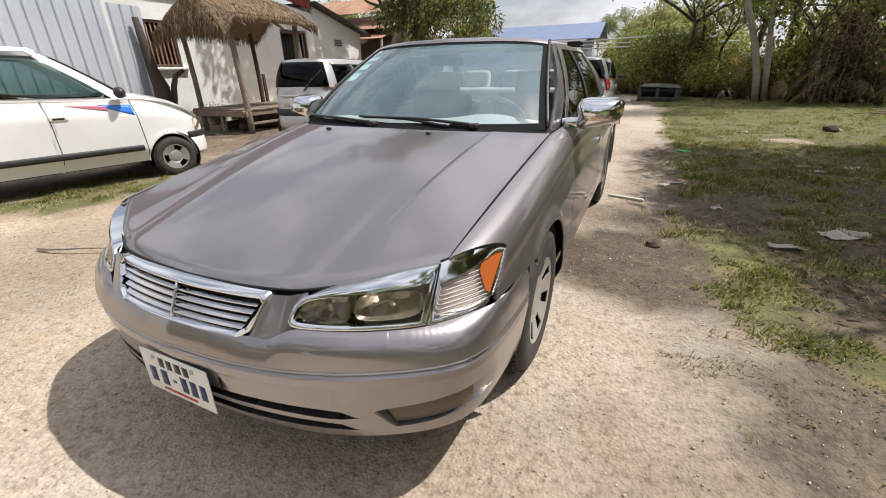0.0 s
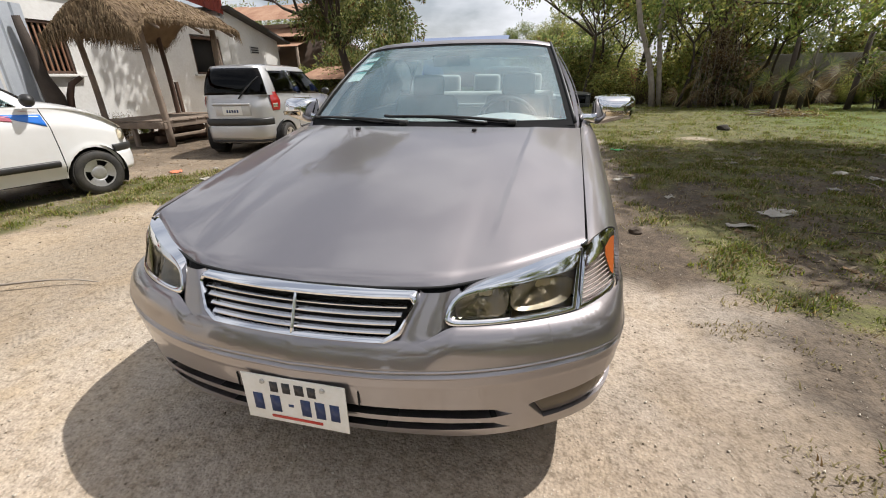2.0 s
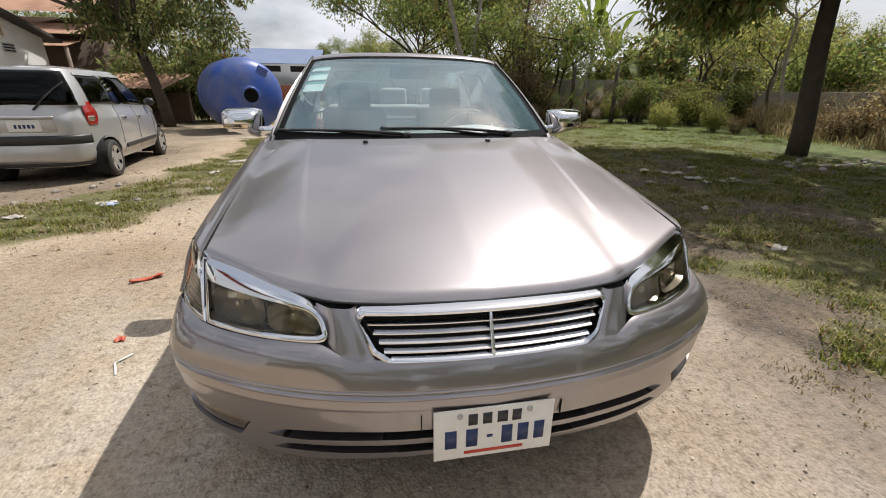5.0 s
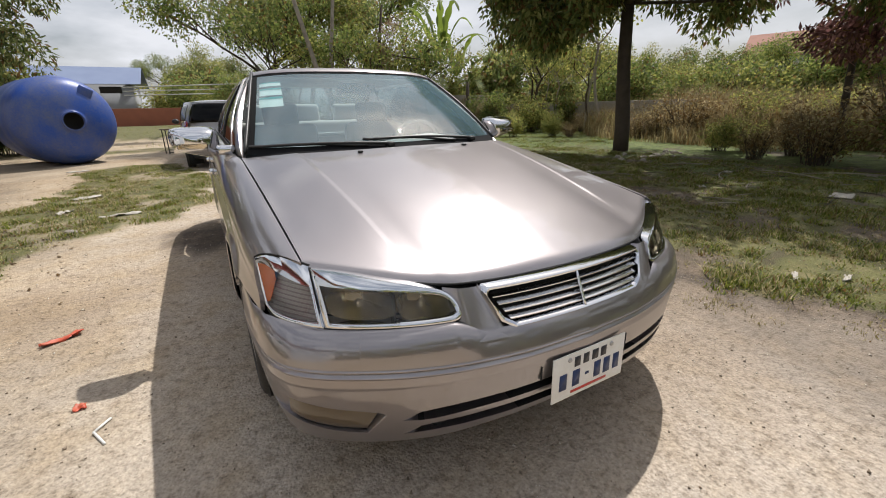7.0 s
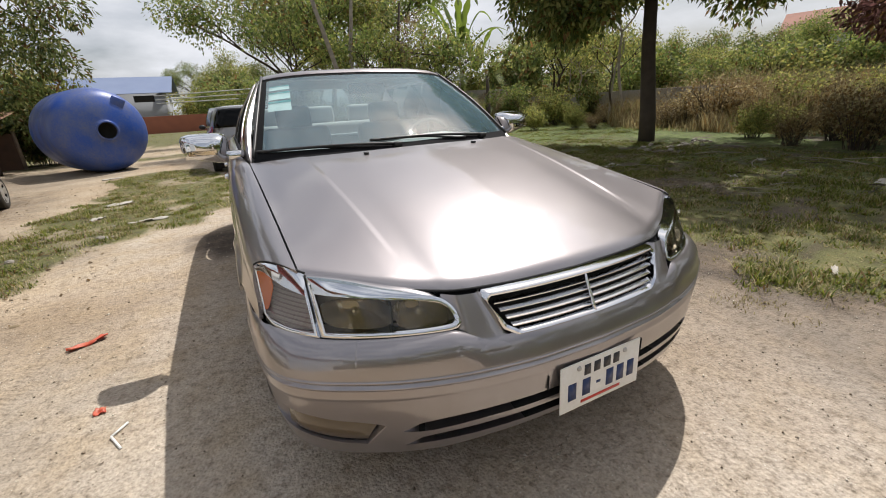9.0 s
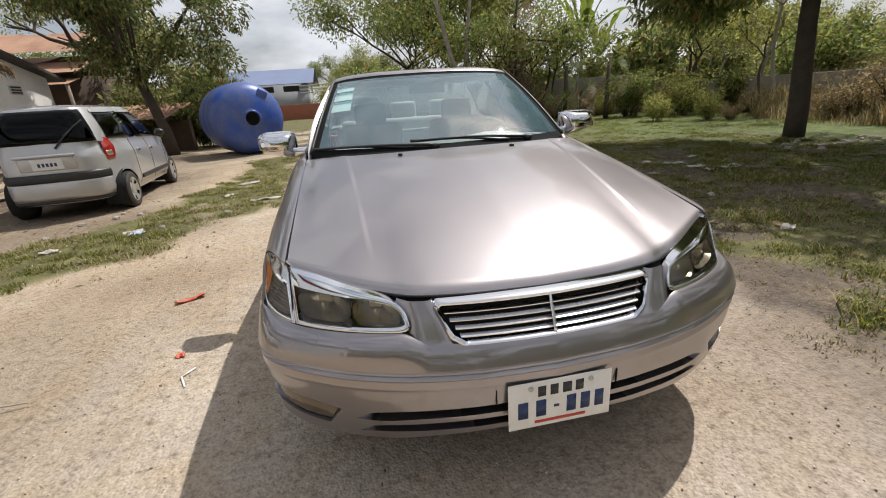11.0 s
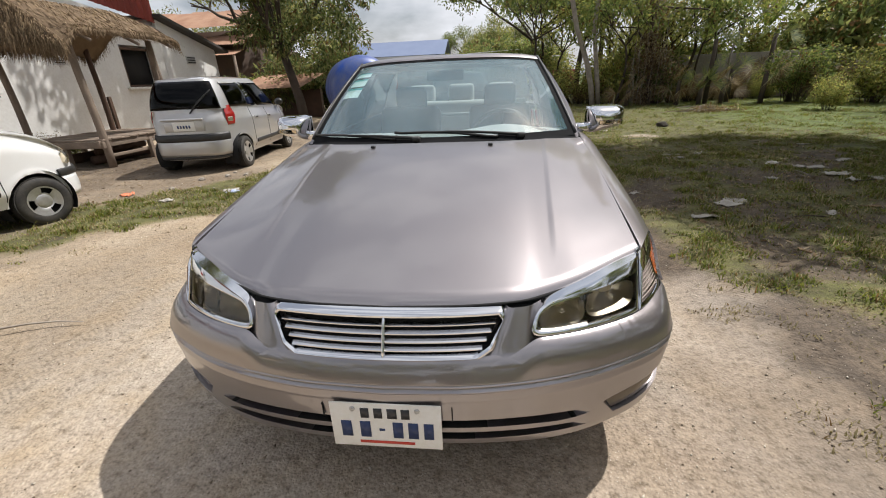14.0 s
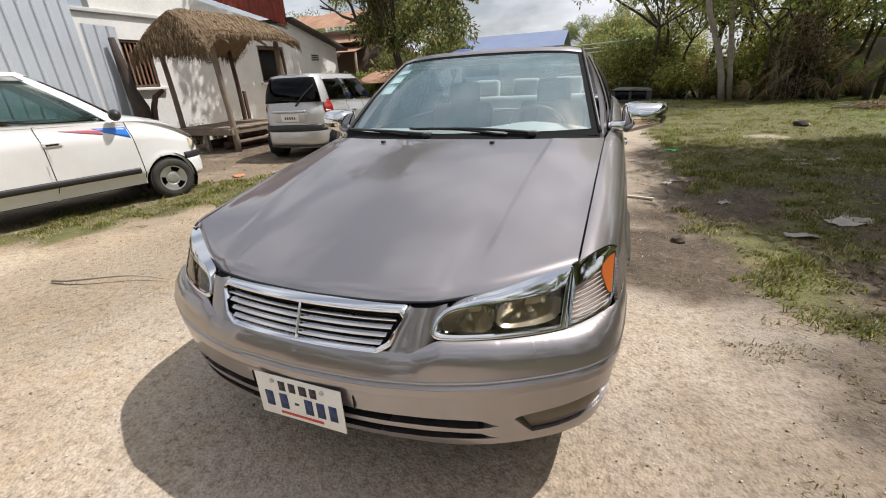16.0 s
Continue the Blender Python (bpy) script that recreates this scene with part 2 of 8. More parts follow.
def dust_and_sheen_screen():
    """Windscreen: tinted pane with sky sheen, and a thin dust film blued as painted sky reflection."""
    m = clear_glass("windscreen_dust_and_painted_sheen", (0.74, 0.86, 0.85))
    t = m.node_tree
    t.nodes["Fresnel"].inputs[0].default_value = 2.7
    # diffuse film: dust, with the sky's blue reflection put into its colour
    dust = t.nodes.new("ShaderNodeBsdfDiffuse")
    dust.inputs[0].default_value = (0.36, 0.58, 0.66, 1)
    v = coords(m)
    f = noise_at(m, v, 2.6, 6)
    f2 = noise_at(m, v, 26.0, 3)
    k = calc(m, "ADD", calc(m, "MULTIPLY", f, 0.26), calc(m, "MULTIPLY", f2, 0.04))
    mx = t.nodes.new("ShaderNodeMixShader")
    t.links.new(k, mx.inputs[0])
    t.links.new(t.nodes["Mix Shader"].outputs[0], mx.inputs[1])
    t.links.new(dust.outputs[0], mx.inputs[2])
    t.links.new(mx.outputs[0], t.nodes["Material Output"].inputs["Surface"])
    return m


SCREEN = dust_and_sheen_screen()
SIDE_GLASS = clear_glass("tinted_side_glass", (0.16, 0.2, 0.17))
DARK_GLASS = clear_glass("dark_window_film", (0.05, 0.055, 0.055))
DARK_GLASS.node_tree.nodes["Fresnel"].inputs[0].default_value = 1.3
LENS = clear_glass("lamp_lens", (0.93, 0.87, 0.75))
AMBER = material("amber_plastic", (0.50, 0.125, 0.03), 0.15, 0.0, Transmission_Weight=0.2)
RED_LENS = material("red_lens", (0.30, 0.012, 0.010), 0.12, 0.0, Coat_Weight=1.0)
REFLECTOR = material("lamp_reflector", (0.66, 0.62, 0.54), 0.24, 0.92)
SMOKE = material("lamp_bowl", (0.68, 0.60, 0.46), 0.4, 0.3)
CORNER_BOWL = material("corner_lamp_bowl", (0.80, 0.76, 0.73), 0.35, 0.3)
CORNER_RIB = material("corner_lamp_rib", (0.54, 0.47, 0.45), 0.4, 0.2)
CLEAR_LENS = clear_glass("clear_corner_lens", (0.86, 0.83, 0.80))
FOG_LENS = material("fog_lamp_lens", (0.10, 0.072, 0.042), 0.10, 0.0, Transmission_Weight=0.0, Coat_Weight=0.5)
SEAT = weathered("grey_seat_fabric", (0.60, 0.60, 0.57), (0.46, 0.46, 0.44), 0.85, 5, 150, 0.001, 0.3)
STEER = material("dark_grey_wheel_rim", (0.10, 0.105, 0.11), 0.5)
SEAT_DARK = weathered("dark_grey_seat_fabric", (0.26, 0.27, 0.27), (0.18, 0.19, 0.19), 0.85, 5, 150, 0.001, 0.3)
DASH = weathered("grey_dashboard", (0.52, 0.54, 0.54), (0.43, 0.45, 0.45), 0.7, 5, 200, 0.0006, 0.3)
HUBCAP = weathered("silver_hubcap", (0.55, 0.55, 0.54), (0.36, 0.34, 0.31), 0.35, 12, 60, 0.0005, 0.2, metal=0.7)
PLATE = weathered("plate_enamel", (0.80, 0.79, 0.76), (0.62, 0.58, 0.5), 0.4, 14, 90, 0.0003, 0.1, amount=0.4)
PLATE_BLUE = material("plate_blue", (0.022, 0.042, 0.125), 0.4)
PLATE_BLACK = material("plate_black", (0.03, 0.03, 0.035), 0.4)
PLATE_RED = material("plate_red", (0.55, 0.05, 0.03), 0.4)

# ---- ground ----
RIGHT_EDGE = table([-8, -3, 0, 1, 2, 3, 5, 8, 12, 16], [3.0, 2.3, 1.88, 1.74, 1.62, 1.55, 1.42, 1.38, 1.3, 1.2])


def left_strip(x, y):
    """Distance from the worn line of grass beside the track, over its half width."""
    best = 9.0
    line = ((-4.9, 1.6, 0.7), (-4.25, 2.75, 0.75), (-3.2, 4.1, 0.75), (-2.3, 5.6, 0.95), (-1.75, 7.6, 1.1), (-2.2, 10.4, 0.9))
    for (ax, ay, aw), (bx, by, bw) in zip(line, line[1:]):
        dx, dy = bx - ax, by - ay
        f = max(0, min(1, ((x - ax) * dx + (y - ay) * dy) / (dx * dx + dy * dy)))
        d = math.hypot(x - ax - f * dx, y - ay - f * dy) / lerp(aw, bw, f)
        best = min(best, d)
    return best


def grass_amount(x, y):
    """How much grass covers the sand, 0 to 1."""
    n = noise.noise((x * 0.9, y * 0.9, 0.3)) * 0.6 + noise.noise((x * 2.7, y * 2.7, 5.3)) * 0.4
    bare = noise.noise((x * 0.8, y * 0.8, 6.3)) * 0.6 + noise.noise((x * 2.2, y * 2.2, 1.3)) * 0.5
    right = sstep(-0.25, 0.75, x - RIGHT_EDGE(y) + 0.45 * n) if y < 30 else 1.0
    right *= 0.30 + 0.70 * sstep(-0.22, 0.16, bare + 0.10 * max(0.0, y - 6.0) + 0.03 * (x - 3.5))
    left = sstep(1.35, 0.70, left_strip(x, y) + 0.75 * n)
    left *= 0.45 + 0.55 * sstep(-0.30, 0.05, bare)
    far = sstep(14.0, 19.0, y + 1.5 * n) * (0.25 + 0.75 * sstep(-0.25, 0.2, noise.noise((x * 0.22, y * 0.22, 4.4)) + 0.5 * bare)) if x < 2 else 0.0
    return max(right, left * 0.95, far)


def soil_amount(x, y):
    """Dark stirred earth and leaf litter."""
    n = 0.5 * noise.noise((x * 1.3, y * 1.3, 4.0)) + 0.35 * noise.noise((x * 4.0, y * 4.0, 8.0))
    best = 0.0
    for cx, cy, rx, ry, k in ((1.28, 2.35, 0.72, 0.62, 3.0), (1.5, 3.3, 0.75, 0.6, 1.0), (2.35, 1.85, 0.55, 0.45, 1.2), (-1.1, 3.8, 0.35, 0.5, 1.3), (-3.53, 3.87, 0.42, 0.26, 1.1), (-2.2, 11.35, 0.7, 0.4, 1.2), (1.75, -0.2, 1.0, 1.3, 0.60), (2.5, 0.7, 0.9, 0.9, 0.8), (1.45, 5.0, 0.5, 2.6, 0.55), (8.3, 5.8, 1.7, 1.3, 0.8), (7.4, 4.4, 1.6, 0.8, 0.7), (-7.2, 6.5, 2.2, 2.6, 0.9), (-5.2, 7.5, 1.8, 3.2, 0.8), (-4.2, 4.6, 2.2, 1.8, 0.6), (-6.4, 4.6, 1.8, 2.0, 0.75), (-4.9, 2.2, 1.6, 1.2, 0.6), (-0.85, 4.2, 0.35, 0.5, 0.8), (-2.5, 1.0, 1.2, 2.0, 0.4), (-6.0, 12.0, 3.0, 3.0, 0.5), (3.0, 17.0, 8.0, 1.2, 0.8)):
        d = math.hypot((x - cx) / rx, (y - cy) / ry)
        best = max(best, min(1.0, k * sstep(1.25, 0.35, d + 0.7 * n)))
    # trodden earth under the mango's boughs
    best = max(best, 0.95 * sstep(-0.3, 0.5, x - RIGHT_EDGE(y) + 0.2 + n) * sstep(9.0, 6.5, y))
    return best


def ground_z(x, y):
    near = max(0.0, 1 - math.hypot(x + 0.1, y - 0.5) / 2.2)
    z = 0.022 * noise.noise((x * 0.5, y * 0.5, 3.1)) + 0.008 * noise.noise((x * 2.1, y * 2.1, 7.7))
    z *= 1 - 0.8 * near
    z += 0.018 * grass_amount(x, y)
    # wheel tracks worn along the sand
    for c in (-2.25, -0.35, 1.35):
        d = x - c + 0.15 * noise.noise((0.0, y * 0.4, c))
        z -= 0.007 * math.exp(-((d / 0.14) ** 2))
    return z


def ground_material():
    m = material("sand_and_grass_ground", (0.5, 0.42, 0.32), 0.95)
    p = place_coords(m)
    at = m.node_tree.nodes.new("ShaderNodeAttribute")
    at.attribute_name = "grass"
    big = noise_at(m, p, 0.55, 5)
    mid = noise_at(m, p, 4.0, 5)
    fine = noise_at(m, p, 60.0, 4, 0.7)
    grit = noise_at(m, p, 190.0, 2)
    vor = node(m, "ShaderNodeTexVoronoi", Scale=80.0)
    m.node_tree.links.new(p, vor.inputs["Vector"])
    # sand: pale buff, browner where it was stirred, with pale and dark grit
    sand = ramp(m, big, [(0.30, (0.292, 0.221, 0.153)), (0.47, (0.380, 0.314, 0.246)), (0.66, (0.448, 0.389, 0.322))])
    sand = mix(m, calc(m, "MULTIPLY", ramp(m, mid, [(0.46, (0, 0, 0)), (0.66, (1, 1, 1))]), 0.5), sand, (0.36, 0.285, 0.20))
    sand = mix(m, 0.85, sand, ramp(m, fine, [(0.30, (0.5, 0.48, 0.45)), (0.48, (1.0, 1.0, 1.0)), (0.70, (1.3, 1.3, 1.31))]), "MULTIPLY")
    sand = mix(m, ramp(m, vor.outputs["Distance"], [(0.10, (0.8, 0.8, 0.8)), (0.2, (0, 0, 0))]), sand, ramp(m, grit, [(0.4, (0.2, 0.16, 0.12)), (0.55, (0.6, 0.55, 0.47)), (0.7, (0.72, 0.68, 0.6))]))
    # yellower sand on the side towards the white house
    xyz = m.node_tree.nodes.new("ShaderNodeSeparateXYZ")
    m.node_tree.links.new(p, xyz.inputs[0])
    west = ramp(m, calc(m, "ADD", calc(m, "MULTIPLY", xyz.outputs[0], -0.25), calc(m, "MULTIPLY", mid, 0.7)), [(0.45, (0, 0, 0)), (0.95, (1, 1, 1))])
    sand = mix(m, west, sand, (1.0, 0.955, 0.85), "MULTIPLY")
    clod = noise_at(m, p, 22.0, 6, 0.65)
    sand = mix(m, 0.8, sand, ramp(m, clod, [(0.34, (0.60, 0.57, 0.53)), (0.46, (1.0, 1.0, 1.0)), (0.62, (1.18, 1.18, 1.18))]), "MULTIPLY")
    # earth and thatch of the grass
    soil = ramp(m, mid, [(0.30, (0.085, 0.065, 0.038)), (0.44, (0.108, 0.112, 0.032)), (0.56, (0.145, 0.148, 0.042)), (0.72, (0.215, 0.178, 0.078))])
    soil = mix(m, 0.8, soil, ramp(m, fine, [(0.3, (0.5, 0.5, 0.5)), (0.6, (1.2, 1.2, 1.1))]), "MULTIPLY")
    # fresher grass away from the track
    east = m.node_tree.nodes.new("ShaderNodeSeparateXYZ")
    m.node_tree.links.new(p, east.inputs[0])
    fresh = ramp(m, calc(m, "ADD", calc(m, "MULTIPLY", east.outputs[0], 0.1), calc(m, "MULTIPLY", mid, 0.5)), [(0.75, (0, 0, 0)), (1.05, (1, 1, 1))])
    soil = mix(m, fresh, soil, (0.80, 1.18, 0.70), "MULTIPLY")
    edge = calc(m, "ADD", at.outputs["Fac"], calc(m, "MULTIPLY", calc(m, "SUBTRACT", fine, 0.5), 0.9))
    f = ramp(m, edge, [(0.30, (0, 0, 0)), (0.62, (1, 1, 1))])
    so = m.node_tree.nodes.new("ShaderNodeAttribute")
    so.attribute_name = "soil"
    sf = calc(m, "MULTIPLY", so.outputs["Fac"], calc(m, "ADD", calc(m, "MULTIPLY", fine, 0.7), 0.62))
    earth = ramp(m, mid, [(0.3, (0.050, 0.036, 0.025)), (0.55, (0.094, 0.068, 0.046)), (0.8, (0.18, 0.133, 0.092))])
    earth = mix(m, 0.85, earth, ramp(m, clod, [(0.36, (0.55, 0.53, 0.5)), (0.5, (1.0, 1.0, 1.0)), (0.62, (1.3, 1.3, 1.3))]), "MULTIPLY")
    sand = mix(m, sf, sand, earth)
    to(m, mix(m, f, sand, mix(m, 0.28, soil, earth)), "Base Color")
    # fine streaks swept along the track, and grit
    mp = node(m, "ShaderNodeMapping")
    mp.inputs["Scale"].default_value = (26.0, 3.0, 1.0)
    mp.inputs["Rotation"].default_value = (0, 0, radians(14))
    m.node_tree.links.new(p, mp.inputs["Vector"])
    streak = noise_at(m, mp.outputs["Vector"], 1.0, 4)
    h = calc(m, "ADD", calc(m, "MULTIPLY", fine, 0.5), calc(m, "MULTIPLY", streak, 0.16))
    h = calc(m, "ADD", h, calc(m, "MULTIPLY", vor.outputs["Distance"], -0.58))
    h = calc(m, "ADD", h, calc(m, "MULTIPLY", clod, 0.7))
    # tyre treads pressed into the sand
    wander = calc(m, "MULTIPLY", noise_at(m, p, 0.35, 1), 0.9)
    for centre in (-2.75, -1.95, 1.15, 1.75):
        d = calc(m, "ABSOLUTE", calc(m, "SUBTRACT", calc(m, "ADD", xyz.outputs[0], wander), centre + 0.45))
        inside = ramp(m, calc(m, "ADD", d, calc(m, "MULTIPLY", clod, 0.05)), [(0.09, (1, 1, 1)), (0.12, (0, 0, 0))])
        along = calc(m, "SINE", calc(m, "ADD", calc(m, "MULTIPLY", xyz.outputs[1], 170.0), calc(m, "MULTIPLY", d, 120.0)))
        h = calc(m, "ADD", h, calc(m, "MULTIPLY", calc(m, "MULTIPLY", along, inside), calc(m, "MULTIPLY", big, 0.28)))
    bump(m, h, 0.6, 0.014)
    return m


GROUND = ground_material()
gx = [-420, -250, -140, -80, -45, -28, -20, -15] + [-12 + 0.125 * i for i in range(213)] + [16, 19, 24, 34, 60, 110, 200, 420]
gy = [-420, -200, -90, -40, -20, -10] + [-6 + 0.125 * i for i in range(213)] + [22, 25, 30, 40, 60, 100, 180, 300, 420]
gverts, gfaces = grid(lambda x, y: (x, y, ground_z(x, y)), gx, gy)
gme = mesh_of("ground", gverts, gfaces)
ga = gme.attributes.new("grass", "FLOAT", "POINT")
ga.data.foreach_set("value", [grass_amount(v[0], v[1]) for v in gverts])
gs = gme.attributes.new("soil", "FLOAT", "POINT")
gs.data.foreach_set("value", [soil_amount(v[0], v[1]) for v in gverts])
ground = tagged(link("ground", gme, GROUND), "pale trodden sand with patches of worn dry grass", "ground", kind="structure")

# ---- the grey saloon; its nose points to -y, its middle lies on x = 0 ----
saloon = thing("saloon_car", pose(0, 0, 0), "grey-brown metallic four-door saloon with chrome grille, parked on pale sand", "car")

AXLE_F, AXLE_R, WHEEL_R, ARCH_R = 1.04, 3.77, 0.318, 0.365

# plan of the bumper, half: x and y along its length
_bx = [0, 0.2, 0.385, 0.557, 0.714, 0.80, 0.855, 0.888, 0.904, 0.912, 0.915]
_by = [0, 0.0103, 0.0415, 0.097, 0.179, 0.240, 0.302, 0.385, 0.50, 0.62, 0.72]
_bs = [0.0]
for _i in range(1, len(_bx)):
    _bs.append(_bs[-1] + math.hypot(_bx[_i] - _bx[_i - 1], _by[_i] - _by[_i - 1]))
BUMPER_LEN = _bs[-1]
_fx, _fy = table(_bs, _bx), table(_bs, _by)


def bumper_plan(s):
    """Place and outward normal of the bumper's plan at arc length s, either side."""
    g = -1 if s < 0 else 1
    s = abs(s)
    x, y = _fx(s), _fy(s)
    e = 0.004
    back = math.copysign(_fx(abs(s - e)), s - e)
    dx, dy = _fx(min(s + e, BUMPER_LEN)) - back, _fy(min(s + e, BUMPER_LEN)) - _fy(abs(s - e))
    k = math.hypot(dx, dy)
    nx, ny = dy / k, -dx / k
    if s < 1e-6:
        nx, ny = 0.0, -1.0
    return g * x, y, g * nx, ny


def lamp_y(x, z):
    """The raked face in which grille and lamps lie."""
    x = abs(x)
    c = max(0.0, 2.0 + 25 * (z - 0.623))
    return 0.035 + 0.484 * (z - 0.595) + 0.255 * x * x + 0.28 * x**4 + c * max(0.0, x - 0.70) ** 2


# lower edge of the lamps: height along x, and how deep the bumper's shelf runs
lamp_low = table([0.39, 0.41, 0.55, 0.727, 0.80, 0.864], [0.634, 0.632, 0.627, 0.622, 0.620, 0.622])
face_low = table([0.22, 0.27, 0.32, 0.42, 0.468, 0.480, 0.50, 0.535], [-0.046, -0.030, -0.018, -0.005, 0.001, 0.003, 0.002, 0.002])


# lines of the lower face along x: chin, lower slot, upper slot; past the slots they bound the fog lamp
chin_line = table([0, 0.16, 0.35, 0.52, 0.70, 0.86, 0.915], [0.303, 0.302, 0.290, 0.272, 0.268, 0.280, 0.284])
slot_a = table([0, 0.17, 0.40, 0.56, 0.60, 0.66, 0.72, 0.86, 0.915], [0.323, 0.322, 0.312, 0.302, 0.300, 0.308, 0.311, 0.336, 0.349])
slot_b = table([0, 0.17, 0.40, 0.54, 0.60, 0.66, 0.72, 0.86, 0.915], [0.353, 0.352, 0.342, 0.328, 0.301, 0.309, 0.312, 0.337, 0.350])
slot_c = table([0, 0.17, 0.40, 0.54, 0.60, 0.65, 0.76, 0.865, 0.915], [0.372, 0.371, 0.362, 0.350, 0.356, 0.386, 0.402, 0.418, 0.423])
slot_d = table([0, 0.17, 0.40, 0.54, 0.60, 0.65, 0.76, 0.865, 0.915], [0.403, 0.402, 0.395, 0.382, 0.357, 0.387, 0.403, 0.419, 0.424])
LINES = (lambda x: chin_line(x) - 0.04, chin_line, slot_a, slot_b, slot_c, slot_d, lambda x: 0.432, lambda x: 0.535)


def fog_depth(x, z):
    """Hollow round the fog lamp: a slanted inner wall, running out towards the side."""
    xe = lerp(0.688, 0.640, (z - 0.32) / 0.065)
    return 0.042 * sstep(xe - 0.010, xe + 0.006, x) * sstep(0.900, 0.855, x)


def bumper_at(s, w):
    """w runs over the lines: its whole part names the band, the rest lies within it."""
    x, y, nx, ny = bumper_plan(s)
    ax = abs(x)
    i = min(int(w), 6)
    f = w - i
    z = lerp(LINES[i](ax), LINES[i + 1](ax), f)
    o = face_low(z)
    if i == 0:
        o = face_low(LINES[1](ax)) - 0.11 * (1 - f) ** 0.6
    if z > 0.43:
        # rub strip: two thin ridges with a groove
        o += 0.0040 * math.exp(-(((z - 0.527) / 0.0035) ** 2)) + 0.0030 * math.exp(-(((z - 0.507) / 0.003) ** 2))
        o -= 0.004 * math.exp(-(((z - 0.517) / 0.004) ** 2))
    if i in (2, 4) and 0.01 < f < 0.99:
        o -= 0.06 * sstep(0.60, 0.50, ax)
    if i == 3 and 0.005 < f < 0.995:
        o -= fog_depth(ax, z)
    return (x + o * nx, y + o * ny, z)


def bumper_top(s, f):
    """From the rub strip over the shoulder: f 0..1, to the foot of the lamps or of the grille."""
    x, y, nx, ny = bumper_plan(s)
    ax = abs(x)
    z0 = 0.535
    lz = lamp_low(ax) if y < 0.46 else lerp(0.622, 0.632, sstep(0.46, 0.70, y))
    # the shelf runs in as far as the lamps' face, or to the wing behind them
    deep = 0.0
    while deep < 0.11:
        px, py = ax - deep * abs(nx), y - deep * ny
        if px < 0.872 and py >= lamp_y(px, lz) - 0.003:
            break
        if y > 0.44 and deep > 0.014 + 0.02 * sstep(0.56, 0.46, y):
            break
        deep += 0.002
    # lamp side: a full shoulder, then a shelf
    k = f * 1.0
    zb = z0 + (lz - z0) * (1 - (1 - k) ** 1.4)
    ob = 0.002 - deep * (0.44 * k + 0.56 * k**2.8)
    # grille side: the face leans back to the grille's foot
    za = z0 + (0.600 - z0) * (1 - (1 - k) ** 1.15)
    oa = 0.002 - 0.034 * (0.78 * k + 0.22 * k**2.2)
    m = sstep(0.352, 0.452, ax)
    zz, o = lerp(za, zb, m), lerp(oa, ob, m)
    return (x + o * nx, y + o * ny, zz)


def plan_s(x):
    lo, hi = 0.0, BUMPER_LEN
    for _ in range(40):
        mid = 0.5 * (lo + hi)
        lo, hi = (mid, hi) if _fx(mid) < x else (lo, mid)
    return lo


_half = [plan_s(x) for x in steps(0.0, 0.36, 30)[:-1] + steps(0.36, 0.43, 14)[:-1] + steps(0.43, 0.50, 10)[:-1] + steps(0.50, 0.61, 20)[:-1] + steps(0.61, 0.70, 50)[:-1] + steps(0.70, 0.86, 30)]
_half += steps(_half[-1], plan_s(0.90), 24)[1:]
_half += steps(_half[-1], BUMPER_LEN, 20)[1:]
_ss = [-v for v in reversed(_half)][:-1] + _half
_ws = [0, 0.4, 0.7, 0.88, 0.97, 1, 1.15, 1.4, 1.7, 1.93, 2, 2.02, 2.3, 2.7, 2.98, 3, 3.006] + steps(3.03, 3.97, 34) + [3.994, 4, 4.02, 4.3, 4.7, 4.98, 5, 5.1, 5.3, 5.6, 5.8] + steps(6, 7, 46)
bv, bf = grid(bumper_at, _ss, _ws)
tv, tf = grid(bumper_top, _ss, steps(0, 1, 16))
off = len(bv)
bme = mesh_of("front_bumper", bv + tv, bf + [tuple(i + off for i in f) for f in tf])
bme.materials.append(PAINT)
bme.materials.append(BLACK)
for poly in bme.polygons[: len(bf)]:
    c = poly.center
    ax = abs(c.x)
    if ax < 0.545 and (slot_a(ax) < c.z < slot_b(ax) or slot_c(ax) < c.z < slot_d(ax)):
        poly.material_index = 1
front_bumper = link("front_bumper", bme, None, saloon)
_bm = bmesh.new()
_bm.from_mesh(bme)
bmesh.ops.remove_doubles(_bm, verts=_bm.verts, dist=1e-5)
_bm.to_mesh(bme)
_bm.free()
sharp(front_bumper, 30)

# nose pillars between grille and lamps, flowing out of the bumper's shoulder
pillar_in = table([0.548, 0.565, 0.585, 0.605, 0.66, 0.709], [0.200, 0.245, 0.272, 0.287, 0.311, 0.336])
pillar_out = table([0.548, 0.565, 0.585, 0.605, 0.66, 0.709], [0.452, 0.422, 0.406, 0.401, 0.402, 0.407])


def shoulder_y(x, z):
    """How far back the bumper's shoulder lies at height z."""
    s, lo, hi = plan_s(x), 0.0, 1.0
    for _ in range(18):
        mid = 0.5 * (lo + hi)
        lo, hi = (mid, hi) if bumper_top(s, mid)[2] < z else (lo, mid)
    return bumper_top(s, lo)[1]


